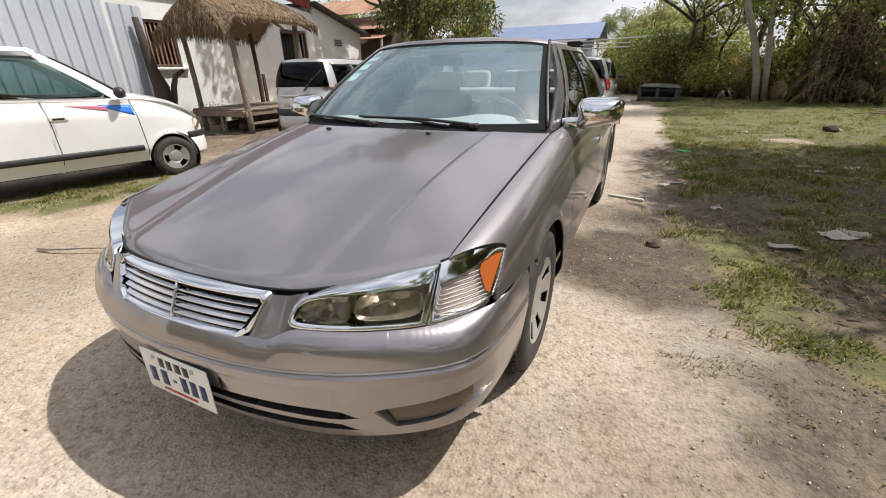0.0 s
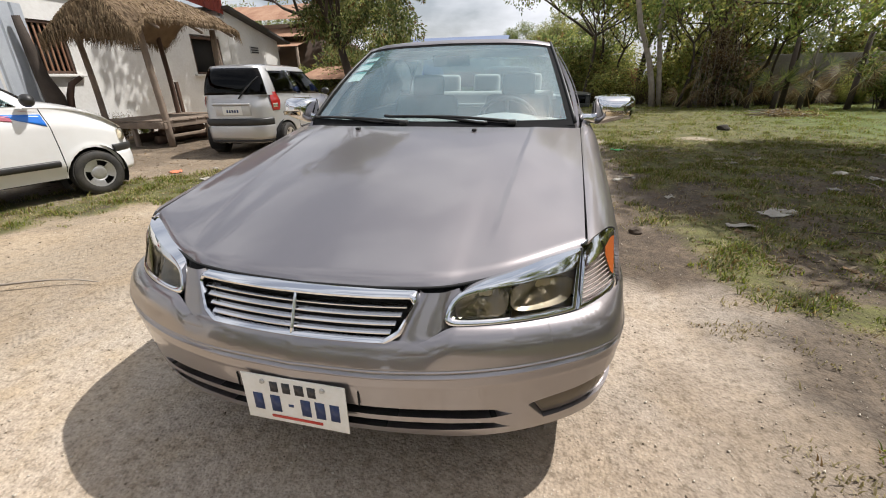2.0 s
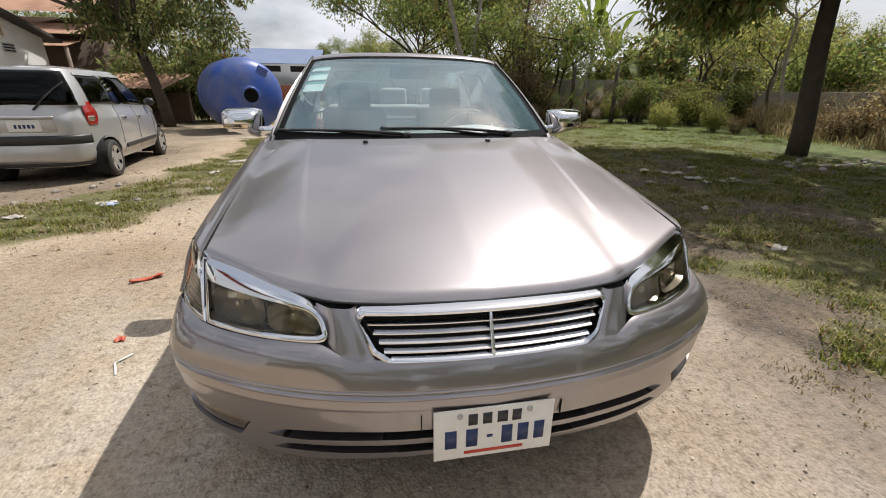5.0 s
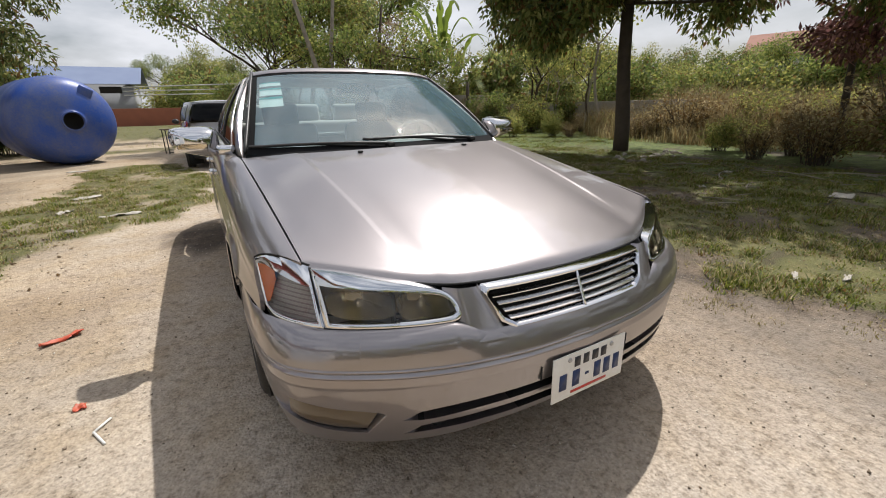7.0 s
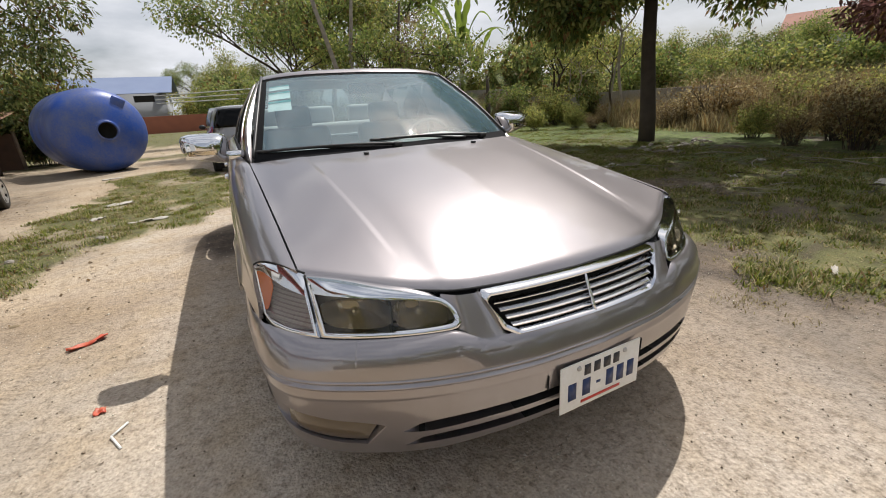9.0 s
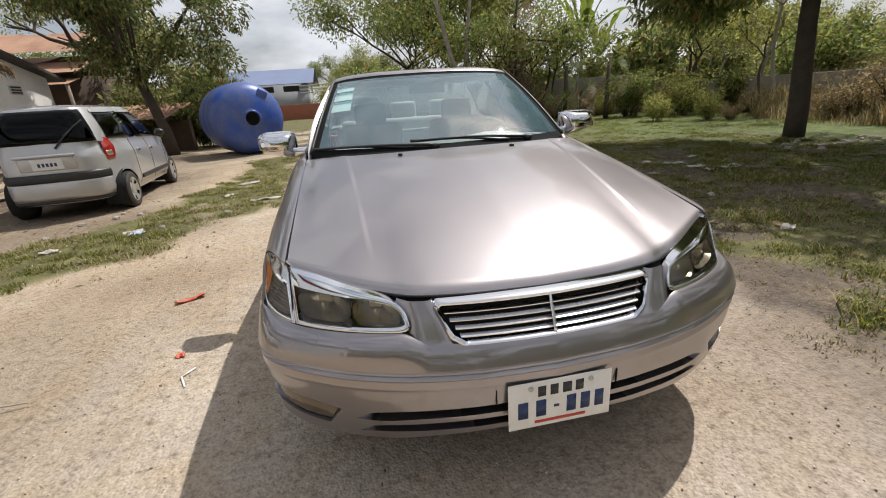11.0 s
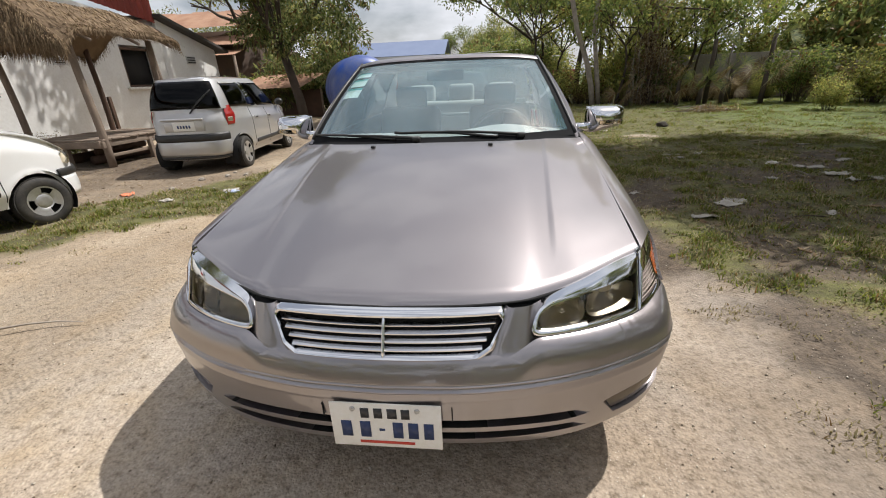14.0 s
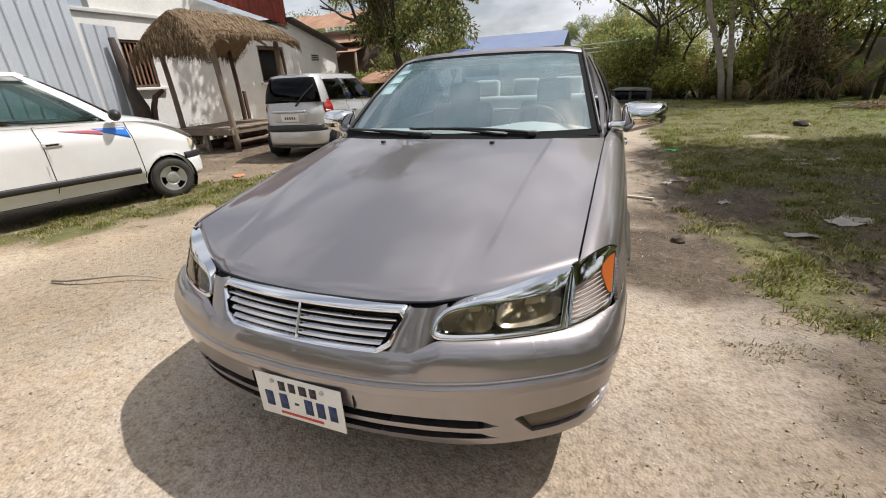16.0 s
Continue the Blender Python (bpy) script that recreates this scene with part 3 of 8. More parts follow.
for g in (-1, 1):
    def nose(u, v, g=g):
        z = lerp(0.548, 0.711, v)
        xi, xo = pillar_in(z), pillar_out(z)
        w = min(1.0, max(0.0, u))
        x = lerp(xi, xo, w)
        face = lamp_y(x, z) - 0.006
        low = shoulder_y(x, z)
        y = lerp(low, face, sstep(0.575, 0.612, z)) - 0.0008 * sstep(0.56, 0.59, z) + 0.004 * sstep(0.575, 0.548, z)
        e = abs(2 * w - 1)
        y += (0.014 if w < 0.5 else 0.004) * e**5 * sstep(0.55, 0.60, z) + 0.003 * e**4
        if u < 0:
            x, y = x - 0.005, y + 0.04
        if u > 1:
            x, y = x + 0.026, y + 0.026
        return (g * x, y, z)
    v_, f_ = grid(nose, [-0.01] + steps(0, 1, 22) + [1.01], steps(0, 1, 26))
    if g < 0:
        f_ = [tuple(reversed(f)) for f in f_]
    nose_panel = link("nose_panel", mesh_of("nose_panel", v_, f_), PAINT, saloon)
    sharp(nose_panel, 45)

# hood
HF_Y = table([0, 0.2, 0.333, 0.40, 0.424, 0.55, 0.755], [0.120, 0.129, 0.146, 0.165, 0.178, 0.240, 0.381])
HF_Z = table([0, 0.2, 0.333, 0.40, 0.424, 0.55, 0.755], [0.722, 0.724, 0.727, 0.728, 0.729, 0.745, 0.778])
HR_Y = table([0, 0.3, 0.55, 0.70, 0.785], [1.225, 1.25, 1.32, 1.43, 1.535])
HR_Z = table([0, 0.3, 0.55, 0.70, 0.785], [1.002, 0.998, 0.992, 0.982, 0.968])


def hood_at(u, v):
    """u -1..1 across, v 0..1 from the front edge to the rear."""
    a = abs(u)
    xf, xr = a * 0.755, a * 0.785
    x = lerp(xf, xr, v)
    yf, yr = HF_Y(xf), HR_Y(xr)
    y = lerp(yf, yr, v)
    hump = 4 * (v**1.05) * (1 - v) * lerp(0.031, 0.014, a**2)
    z = lerp(HF_Z(xf), HR_Z(xr), v) + hump
    # a fold runs back on each side: a small rise, then the side falls away
    xc = lerp(0.478, 0.555, v)
    d = x - xc
    fold = 0.5 * (d + math.sqrt(d * d + 0.00001))
    z -= sstep(0.12, 0.4, v) * 0.06 * fold * (1 - a**8)
    z += sstep(0.08, 0.30, v) * 0.0032 * sstep(-0.012, 0.014, d) * sstep(1.0, 0.86, a)
    z -= 0.015 * max(0.0, 1 - v / 0.03) ** 2
    return (math.copysign(x, u), y, z)


v_, f_ = grid(hood_at, steps(-1, -0.76, 16)[:-1] + steps(-0.76, -0.58, 60)[:-1] + steps(-0.58, 0.58, 60)[:-1] + steps(0.58, 0.76, 60)[:-1] + steps(0.76, 1, 16), [0, 0.004, 0.01, 0.018, 0.028, 0.04] + steps(0.055, 1, 60))
bm = thicken(v_, f_, 0.016)
hood = part("hood", bm, PAINT, saloon)
sharp(hood, 40)

# dark well under the panel gaps
def well(u, v):
    x, y, z = hood_at(u * 1.012, v)
    return (x, y + (0.014 if v < 0.5 else 0.02) * (v * 2 - 1), z - 0.022)
v_, f_ = grid(well, steps(-1, 1, 40), steps(0, 1, 24))
link("engine_bay_seal", mesh_of("engine_bay_seal", v_, f_), GAP, saloon)

# black tube added along the lip to draw the shade of the hood's gap
part("hood_gap_line", tube([(x, HF_Y(abs(x)) - 0.003, HF_Z(abs(x)) - 0.0150) for x in steps(-0.75, 0.75, 80)], 0.0045, 6), GAP, saloon)

# ---- body sides ----
EDGE_X = table([0.30, 0.362, 0.7, 1.0, 1.3, 1.535, 1.62, 2.0, 3.2, 4.0, 4.6], [0.75, 0.760, 0.769, 0.776, 0.783, 0.790, 0.80, 0.815, 0.815, 0.80, 0.77])
EDGE_Z = table([0.30, 0.362, 0.7, 1.0, 1.3, 1.535, 1.62, 2.0, 3.2, 4.0, 4.6], [0.760, 0.777, 0.837, 0.886, 0.931, 0.966, 0.972, 0.985, 1.01, 1.02, 1.01])
SIDE_X = table([0.3, 0.5, 0.8, 1.2, 2.0, 3.4, 4.2, 4.6, 4.8], [0.872, 0.895, 0.912, 0.916, 0.918, 0.914, 0.90, 0.875, 0.84])


def side_at(y, q):
    """The body's side at length y: q 0 at the hood's or glass's edge, 1 at the sill."""
    xe, ze, xs = EDGE_X(y), EDGE_Z(y), SIDE_X(y)
    zsh = ze - 0.125
    if q < 0.3:
        f = q / 0.3
        a = f * math.pi / 2
        x = xe + (xs - 0.022 - xe) * math.sin(a) ** 0.9
        z = ze - (ze - zsh) * (1 - math.cos(a)) ** 0.85
    else:
        f = (q - 0.3) / 0.7
        z = lerp(zsh, 0.205, f)
        h = (z - 0.205) / (zsh - 0.205)
        x = xs - 0.022 * sstep(0.80, 1.0, h) - 0.05 * (1 - sstep(0.0, 0.28, h)) ** 2
        # a moulding low on the doors
        x += 0.004 * sstep(0.50, 0.47, z) * sstep(0.40, 0.43, z) if y > 1.45 else 0
    # flared lip round the wheels
    for ay in (AXLE_F, AXLE_R):
        r = math.hypot(y - ay, z - 0.318)
        if r > ARCH_R - 0.03:
            x += 0.012 * math.exp(-(((r - ARCH_R - 0.012) / 0.028) ** 2))
    return Vector((x, y, z))


def side_panel(name, y0, y1, ny, q0=0.0, q1=1.0, nq=44, keep=None, parent=None, mat=None, label="", us=None, vs=None):
    """One panel on both sides; wheel openings are cut to a clean circle."""
    made = []
    us, vs = us or steps(y0, y1, ny), vs or steps(q0, q1, nq)
    verts = [side_at(u, v) for v in vs for u in us]
    n = len(us)
    rad = [min((math.hypot(p.y - AXLE_F, p.z - 0.318), math.hypot(p.y - AXLE_R, p.z - 0.318))) for p in verts]
    faces = []
    for j in range(len(vs) - 1):
        for i in range(n - 1):
            ids = (j * n + i, j * n + i + 1, (j + 1) * n + i + 1, (j + 1) * n + i)
            mid = sum((verts[k] for k in ids), Vector()) / 4
            if all(rad[k] < ARCH_R for k in ids):
                continue
            if keep is not None and not keep(mid):
                continue
            faces.append(ids)
    for k, p in enumerate(verts):
        if rad[k] < ARCH_R:
            ay = AXLE_F if abs(p.y - AXLE_F) < abs(p.y - AXLE_R) else AXLE_R
            d = Vector((0, p.y - ay, p.z - 0.318))
            d = d.normalized() * ARCH_R if d.length > 1e-6 else Vector((0, 0, ARCH_R))
            verts[k] = Vector((p.x, ay + d.y, 0.318 + d.z))
    verts, faces = drop_loose(verts, faces)
    for g in (1, -1):
        v_, f_ = ([tuple(p) for p in verts], [tuple(reversed(f)) for f in faces]) if g > 0 else mirrored([tuple(p) for p in verts], [tuple(reversed(f)) for f in faces])
        bm = thicken(v_, f_, 0.012)
        ob = part(name, bm, mat or PAINT, parent or saloon, label)
        sharp(ob, 40)
        made.append(ob)
    return made


def fender_keep(p):
    if p.y < 0.80 and p.z < 0.631:
        return False
    if p.x < 0.866:
        return p.y > lamp_y(p.x, p.z) - 0.006 or p.y > 0.60
    return p.y > 0.452 + 1.05 * (p.z - 0.62)


side_panel("fender", 0.36, 1.615, 200, keep=fender_keep, us=steps(0.36, 0.62, 170)[:-1] + steps(0.62, 1.615, 120), vs=steps(0, 0.30, 80)[:-1] + steps(0.30, 0.45, 40)[:-1] + steps(0.45, 1, 50))
door_f = side_panel("front_door", 1.622, 2.715, 40)
door_r = side_panel("rear_door", 2.722, 3.70, 40, keep=lambda p: p.y < 3.62 + 0.12 * max(0, p.z - 0.6))
side_panel("quarter_panel", 3.625, 4.42, 40, keep=lambda p: p.y > 3.628 + 0.12 * max(0, p.z - 0.6))

# dark body behind the gaps
def inner(y, q):
    p = side_at(y, q)
    return (p.x - 0.016, y, p.z)
for g in (1, -1):
    vs_, fs_ = grid(inner, steps(0.6, 4.4, 90), steps(0.02, 1, 30), keep=lambda y, q: min(math.hypot(y - AXLE_F, side_at(y, q).z - 0.318), math.hypot(y - AXLE_R, side_at(y, q).z - 0.318)) > ARCH_R + 0.03)
    if g < 0:
        vs_, fs_ = mirrored(vs_, fs_)
    link("inner_side", mesh_of("inner_side", *drop_loose(vs_, fs_)), GAP, saloon)

# wheel housings
for ay in (AXLE_F, AXLE_R):
    for g in (1, -1):
        bm = lathe([(0.05, 0.55), (ARCH_R + 0.02, 0.55), (ARCH_R + 0.02, 0.885)], 28, "x", -0.35, math.pi + 0.7)
        bmesh.ops.transform(bm, matrix=pose(0, ay, 0.318), verts=bm.verts)
        if g < 0:
            bmesh.ops.scale(bm, vec=(-1, 1, 1), verts=bm.verts)
        part("wheel_housing", bm, GAP, saloon)
part("under_tray", box_bm(1.36, 1.30, 0.03, (0, 0.98, 0.29), 0.01), GAP, saloon)
part("under_tray", box_bm(1.00, 0.28, 0.03, (0, 0.25, 0.30), 0.01), GAP, saloon)
# unseen black boxes, added to stop sun leaking through the nose's gaps
part("engine_bay_light_block", box_bm(1.34, 0.96, 0.32, (0, 0.76, 0.48), 0.04), GAP, saloon)
part("nose_light_block", box_bm(1.16, 0.05, 0.30, (0, 0.25, 0.45), 0.01), GAP, saloon)
part("firewall", box_bm(1.66, 0.05, 0.62, (0, 1.475, 0.62), 0.01), GAP, saloon)
for g in (1, -1):
    part("wing_liner", box_bm(0.16, 0.28, 0.03, (g * 0.785, 0.50, 0.52), 0.005), GAP, saloon)
part("sill_pan", box_bm(1.70, 1.92, 0.03, (0, 2.41, 0.255), 0.005), GAP, saloon)
part("parcel_shelf", box_bm(1.20, 0.56, 0.03, (0, 3.74, 0.96), 0.01), DASH, saloon)
# floor pan
part("floor_pan", box_bm(1.45, 3.6, 0.08, (0, 2.5, 0.25), 0.02), GAP, saloon)

# ---- greenhouse ----
RAIL_Z, RAIL_X = 1.395, 0.615


def glass_side(y, r):
    """The slanted side of the cabin: r 0 at the belt, 1 at the roof rail."""
    xe, ze = EDGE_X(y) - 0.012, EDGE_Z(y)
    bow = 0.028 * math.sin(math.pi * r)
    fall = 0.10 * max(0, (y - 3.0)) ** 2 * 0.35 + 0.05 * max(0, 2.35 - y)
    return Vector((lerp(xe, RAIL_X - 0.02 * max(0, y - 3.1), r) + bow, y, lerp(ze, RAIL_Z - fall, r)))


def pane(name, corners, mat, parent, out=0.0, thick=0.006, n=10, label=""):
    """A patch of the cabin's side between four (y, r) corners, on both sides."""
    a, b, c, d = corners
    def at(u, v):
        y = lerp(lerp(a[0], b[0], u), lerp(d[0], c[0], u), v)
        r = lerp(lerp(a[1], b[1], u), lerp(d[1], c[1], u), v)
        p = glass_side(y, r)
        return (p.x + out, p.y, p.z + out * 0.4)
    vs_, fs_ = grid(at, steps(0, 1, n), steps(0, 1, n))
    made = []
    for g in (0, 1):
        v2, f2 = (vs_, fs_) if g == 0 else mirrored(vs_, fs_)
        par = parent[g] if isinstance(parent, (list, tuple)) else parent
        made.append(sharp(part(name, thicken(v2, f2, thick), mat, par, label), 40))
    return made


WS0, WS1 = (1.548, 0.0), (2.215, 1.0)
pane("a_pillar", (WS0, (1.73, 0.0), (2.33, 1.0), WS1), PAINT, saloon, 0.0, 0.02)
for o_ in pane("front_window", ((1.735, 0.0), (2.70, 0.0), (2.70, 0.93), (2.29, 0.93)), SIDE_GLASS, door_f, -0.006):
    o_.visible_shadow = True
for o_ in pane("rear_window", ((2.78, 0.0), (3.52, 0.0), (3.36, 0.93), (2.78, 0.93)), SIDE_GLASS, door_r, -0.006):
    o_.visible_shadow = True
pane("b_pillar", ((2.70, 0.0), (2.78, 0.0), (2.78, 0.93), (2.70, 0.93)), BLACK, saloon, 0.001, 0.01)
pane("c_pillar", ((3.52, 0.0), (4.02, 0.0), (3.47, 1.0), (3.36, 1.0)), PAINT, saloon, 0.0, 0.02)
pane("roof_rail", ((2.29, 0.93), (3.37, 0.93), (3.37, 1.0), (2.29, 1.0)), PAINT, saloon, 0.002, 0.02)
pane("belt_trim", ((1.74, -0.01), (3.52, -0.01), (3.52, 0.035), (1.74, 0.035)), BLACK, saloon, 0.006, 0.008)
# rain visor of pale plastic along the front door's window
pane("window_visor", ((1.80, 0.06), (1.86, 0.06), (2.36, 0.95), (2.26, 0.95)), PAINT, saloon, 0.012, 0.004)

WSB_Y = table([0, 0.4, 0.65, 0.757], [1.275, 1.335, 1.455, 1.552])
WSB_Z = table([0, 0.4, 0.65, 0.757], [0.985, 0.985, 0.982, 0.978])
WST_Y = table([0, 0.3, 0.5, 0.592], [2.085, 2.11, 2.165, 2.215])
WST_Z = table([0, 0.3, 0.5, 0.592], [1.432, 1.428, 1.418, 1.405])


def screen_at(u, v, out=0.0):
    a = abs(u)
    xb, xt = a * 0.757, a * 0.592
    x = lerp(xb, xt, v)
    y = lerp(WSB_Y(xb), WST_Y(xt), v) - 0.035 * math.sin(math.pi * v)
    z = lerp(WSB_Z(xb), WST_Z(xt), v) + 0.012 * math.sin(math.pi * v)
    return (math.copysign(x, u), y - out * 0.55, z + out * 0.83)


v_, f_ = grid(screen_at, steps(-1, 1, 40), steps(0, 1, 24))
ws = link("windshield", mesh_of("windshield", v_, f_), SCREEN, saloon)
ws.visible_shadow = False
# black ceramic band round the glass
def band(u, v):
    return screen_at(u, v, 0.002)
bandf = lambda u, v: abs(u) > 0.962 or v > 0.925 or v < 0.045
us_ = [-1, -0.98, -0.962] + steps(-0.955, 0.955, 38) + [0.962, 0.98, 1]
vs_ = [0, 0.015, 0.03, 0.045, 0.10] + steps(0.105, 0.92, 20) + [0.925, 0.93, 0.945, 0.98, 1.0]
link("windshield_surround", mesh_of("windshield_surround", *drop_loose(*grid(band, us_, vs_, bandf))), FRIT, saloon)
# the roof's painted lip over the top of the glass
v_, f_ = grid(lambda u, v: screen_at(u, lerp(0.945, 1.012, v), 0.004 + 0.006 * math.sin(math.pi * min(1, 0.2 + v * 0.8))), steps(-1, 1, 40), steps(0, 1, 8))
sharp(part("roof_lip", thicken(v_, f_, 0.006), PAINT, saloon), 50)
# bright drip moulding along the pillars
for g in (-1, 1):
    pts = [Vector(screen_at(g * 1.0, v, 0.006)) + Vector((g * 0.008, 0.006, 0)) for v in steps(0.02, 1.0, 14)]
    part("pillar_moulding", tube(pts, 0.009, 8), BLACK, saloon)


def roof_at(u, v):
    a = abs(u)
    x = a * lerp(0.60, 0.595, v)
    yf, yr = WST_Y(min(x, 0.592)) + 0.006, 3.40 - 0.10 * a * a
    y = lerp(yf, yr, v)
    crown = 0.045 * (1 - a**2.2) * (0.75 + 0.25 * math.sin(math.pi * v))
    z = lerp(1.402, 1.385, v) + crown + 0.022 * math.sin(math.pi * v**0.9)
    z -= 0.012 * max(0, (a - 0.93) / 0.07) ** 2
    return (math.copysign(x, u), y, z)


v_, f_ = grid(roof_at, steps(-1, 1, 40), steps(0, 1, 30))
sharp(part("roof", thicken(v_, f_, 0.02), PAINT, saloon), 40)


def rear_glass_at(u, v):
    a = abs(u)
    x = a * lerp(0.74, 0.585, v)
    y = lerp(4.02 + 0.12 * (1 - a * a), 3.41 - 0.10 * a * a, v)
    z = lerp(1.035, 1.39 + 0.045 * (1 - a**2.2) * 0.75, v) + 0.02 * math.sin(math.pi * v)
    return (math.copysign(x, u), y, z)


rg = link("rear_window_glass", mesh_of("rear_window_glass", *grid(rear_glass_at, steps(-1, 1, 30), steps(0, 1, 16))), GLASS, saloon)
rg.visible_shadow = False


def trunk_at(u, v):
    a = abs(u)
    x = a * lerp(0.79, 0.74, v)
    if v < 0.6:
        y = lerp(4.03 + 0.12 * (1 - a * a), 4.68 - 0.10 * a**3, v / 0.6)
        z = 1.03 + 0.022 * math.sin(math.pi * v / 0.6) - 0.03 * a**4
    else:
        f = (v - 0.6) / 0.4
        y = 4.68 - 0.10 * a**3 + 0.05 * math.sin(f * math.pi / 2)
        z = 1.03 - 0.03 * a**4 - 0.40 * f
    return (math.copysign(x, u), y, z)


sharp(part("trunk_lid", thicken(*grid(trunk_at, steps(-1, 1, 30), steps(0, 1, 30)), 0.015), PAINT, saloon), 40)


def rear_bumper_at(a, z):
    """a: angle round the tail."""
    c, s_ = math.sin(a), math.cos(a)
    x = 0.905 * math.copysign(abs(c) ** 0.42, c)
    y = 4.36 + 0.47 * abs(s_) ** 0.55
    o = 0.02 * math.sin(math.pi * min(1, max(0, (z - 0.22) / 0.45)))
    return (x * (1 + o * 0.4), y + o, z)


link("rear_bumper", mesh_of("rear_bumper", *grid(rear_bumper_at, steps(-math.pi / 2, math.pi / 2, 48), steps(0.22, 0.66, 14))), PAINT, saloon)
for g in (-1, 1):
    def tail(u, v, g=g):
        a = lerp(0.35, 1.45, u)
        x, y, z = rear_bumper_at(a, 0.62)
        return (g * x * lerp(0.99, 0.955, v), y - 0.02 - 0.06 * v, lerp(0.665, 0.90, v))
    v_, f_ = grid(tail, steps(0, 1, 14), steps(0, 1, 8))
    part("tail_lamp", thicken(v_, f_ if g < 0 else [tuple(reversed(f)) for f in f_], 0.03), RED_LENS, saloon)

# ---- lamps ----
def lamp_patch(name, outline, mat, parent, out=0.0, thick=0.0, g=1, n=14, label=""):
    """A patch of the raked face between an upper and a lower edge: outline(u) gives x, z_low, z_high."""
    def at(u, v):
        x, lo, hi = outline(u)
        z = lerp(lo, hi, v)
        return (g * x, lamp_y(x, z) - out, z)
    vs_, fs_ = grid(at, steps(0, 1, n * 2), steps(0, 1, n))
    if g < 0:
        fs_ = [tuple(reversed(f)) for f in fs_]
    if thick:
        return sharp(part(name, thicken(vs_, fs_, thick), mat, parent, label), 40)
    return link(name, mesh_of(name, vs_, fs_), mat, parent, label)


hl_top = table([0.405, 0.415, 0.44, 0.48, 0.56, 0.66, 0.748], [0.655, 0.684, 0.709, 0.722, 0.738, 0.757, 0.769])
hl_low = table([0.405, 0.415, 0.44, 0.50, 0.60, 0.738], [0.648, 0.636, 0.631, 0.629, 0.627, 0.624])
gl_top = table([0.417, 0.428, 0.452, 0.49, 0.56, 0.66, 0.735], [0.656, 0.683, 0.700, 0.708, 0.716, 0.725, 0.731])
gl_low = table([0.417, 0.428, 0.452, 0.50, 0.60, 0.735], [0.651, 0.645, 0.642, 0.640, 0.638, 0.636])


def ring_patch(name, outer, inner_, mat, parent, g, out, depth, n=48, label="", tilt=0.0):
    """A frame between two closed outlines of (x, z) on the raked face, with a lip turned in."""
    bm = bmesh.new()
    rows = []
    for k in range(n):
        f = k / n
        (xo, zo), (xi, zi) = outer(f), inner_(f)
        xm, zm = lerp(xo, xi, 0.5), lerp(zo, zi, 0.5)
        row = []
        t_ = tilt * sstep(0.010, 0.035, zo - zi)
        for x, z, o in ((xo, zo, -depth), (xo, zo, out * 0.6 - t_ * 0.5), (xm, zm, out + t_ * 0.15), (xi, zi, out * 0.7 + t_ * 0.6), (xi, zi, -depth)):
            row.append(bm.verts.new((g * x, lamp_y(x, z) - o, z)))
        rows.append(row)
    for k in range(n):
        a, b = rows[k], rows[(k + 1) % n]
        for i in range(4):
            bm.faces.new((a[i], a[i + 1], b[i + 1], b[i]))
    bmesh.ops.recalc_face_normals(bm, faces=bm.faces)
    return sharp(part(name, bm, mat, parent, label), 50)


def closed(x0, x1, low, top):
    """An outline running along the lower edge and back along the upper one."""
    def at(f):
        if f < 0.5:
            x = lerp(x0, x1, f * 2)
            return x, low(x)
        x = lerp(x1, x0, (f - 0.5) * 2)
        return x, top(x)
    return at


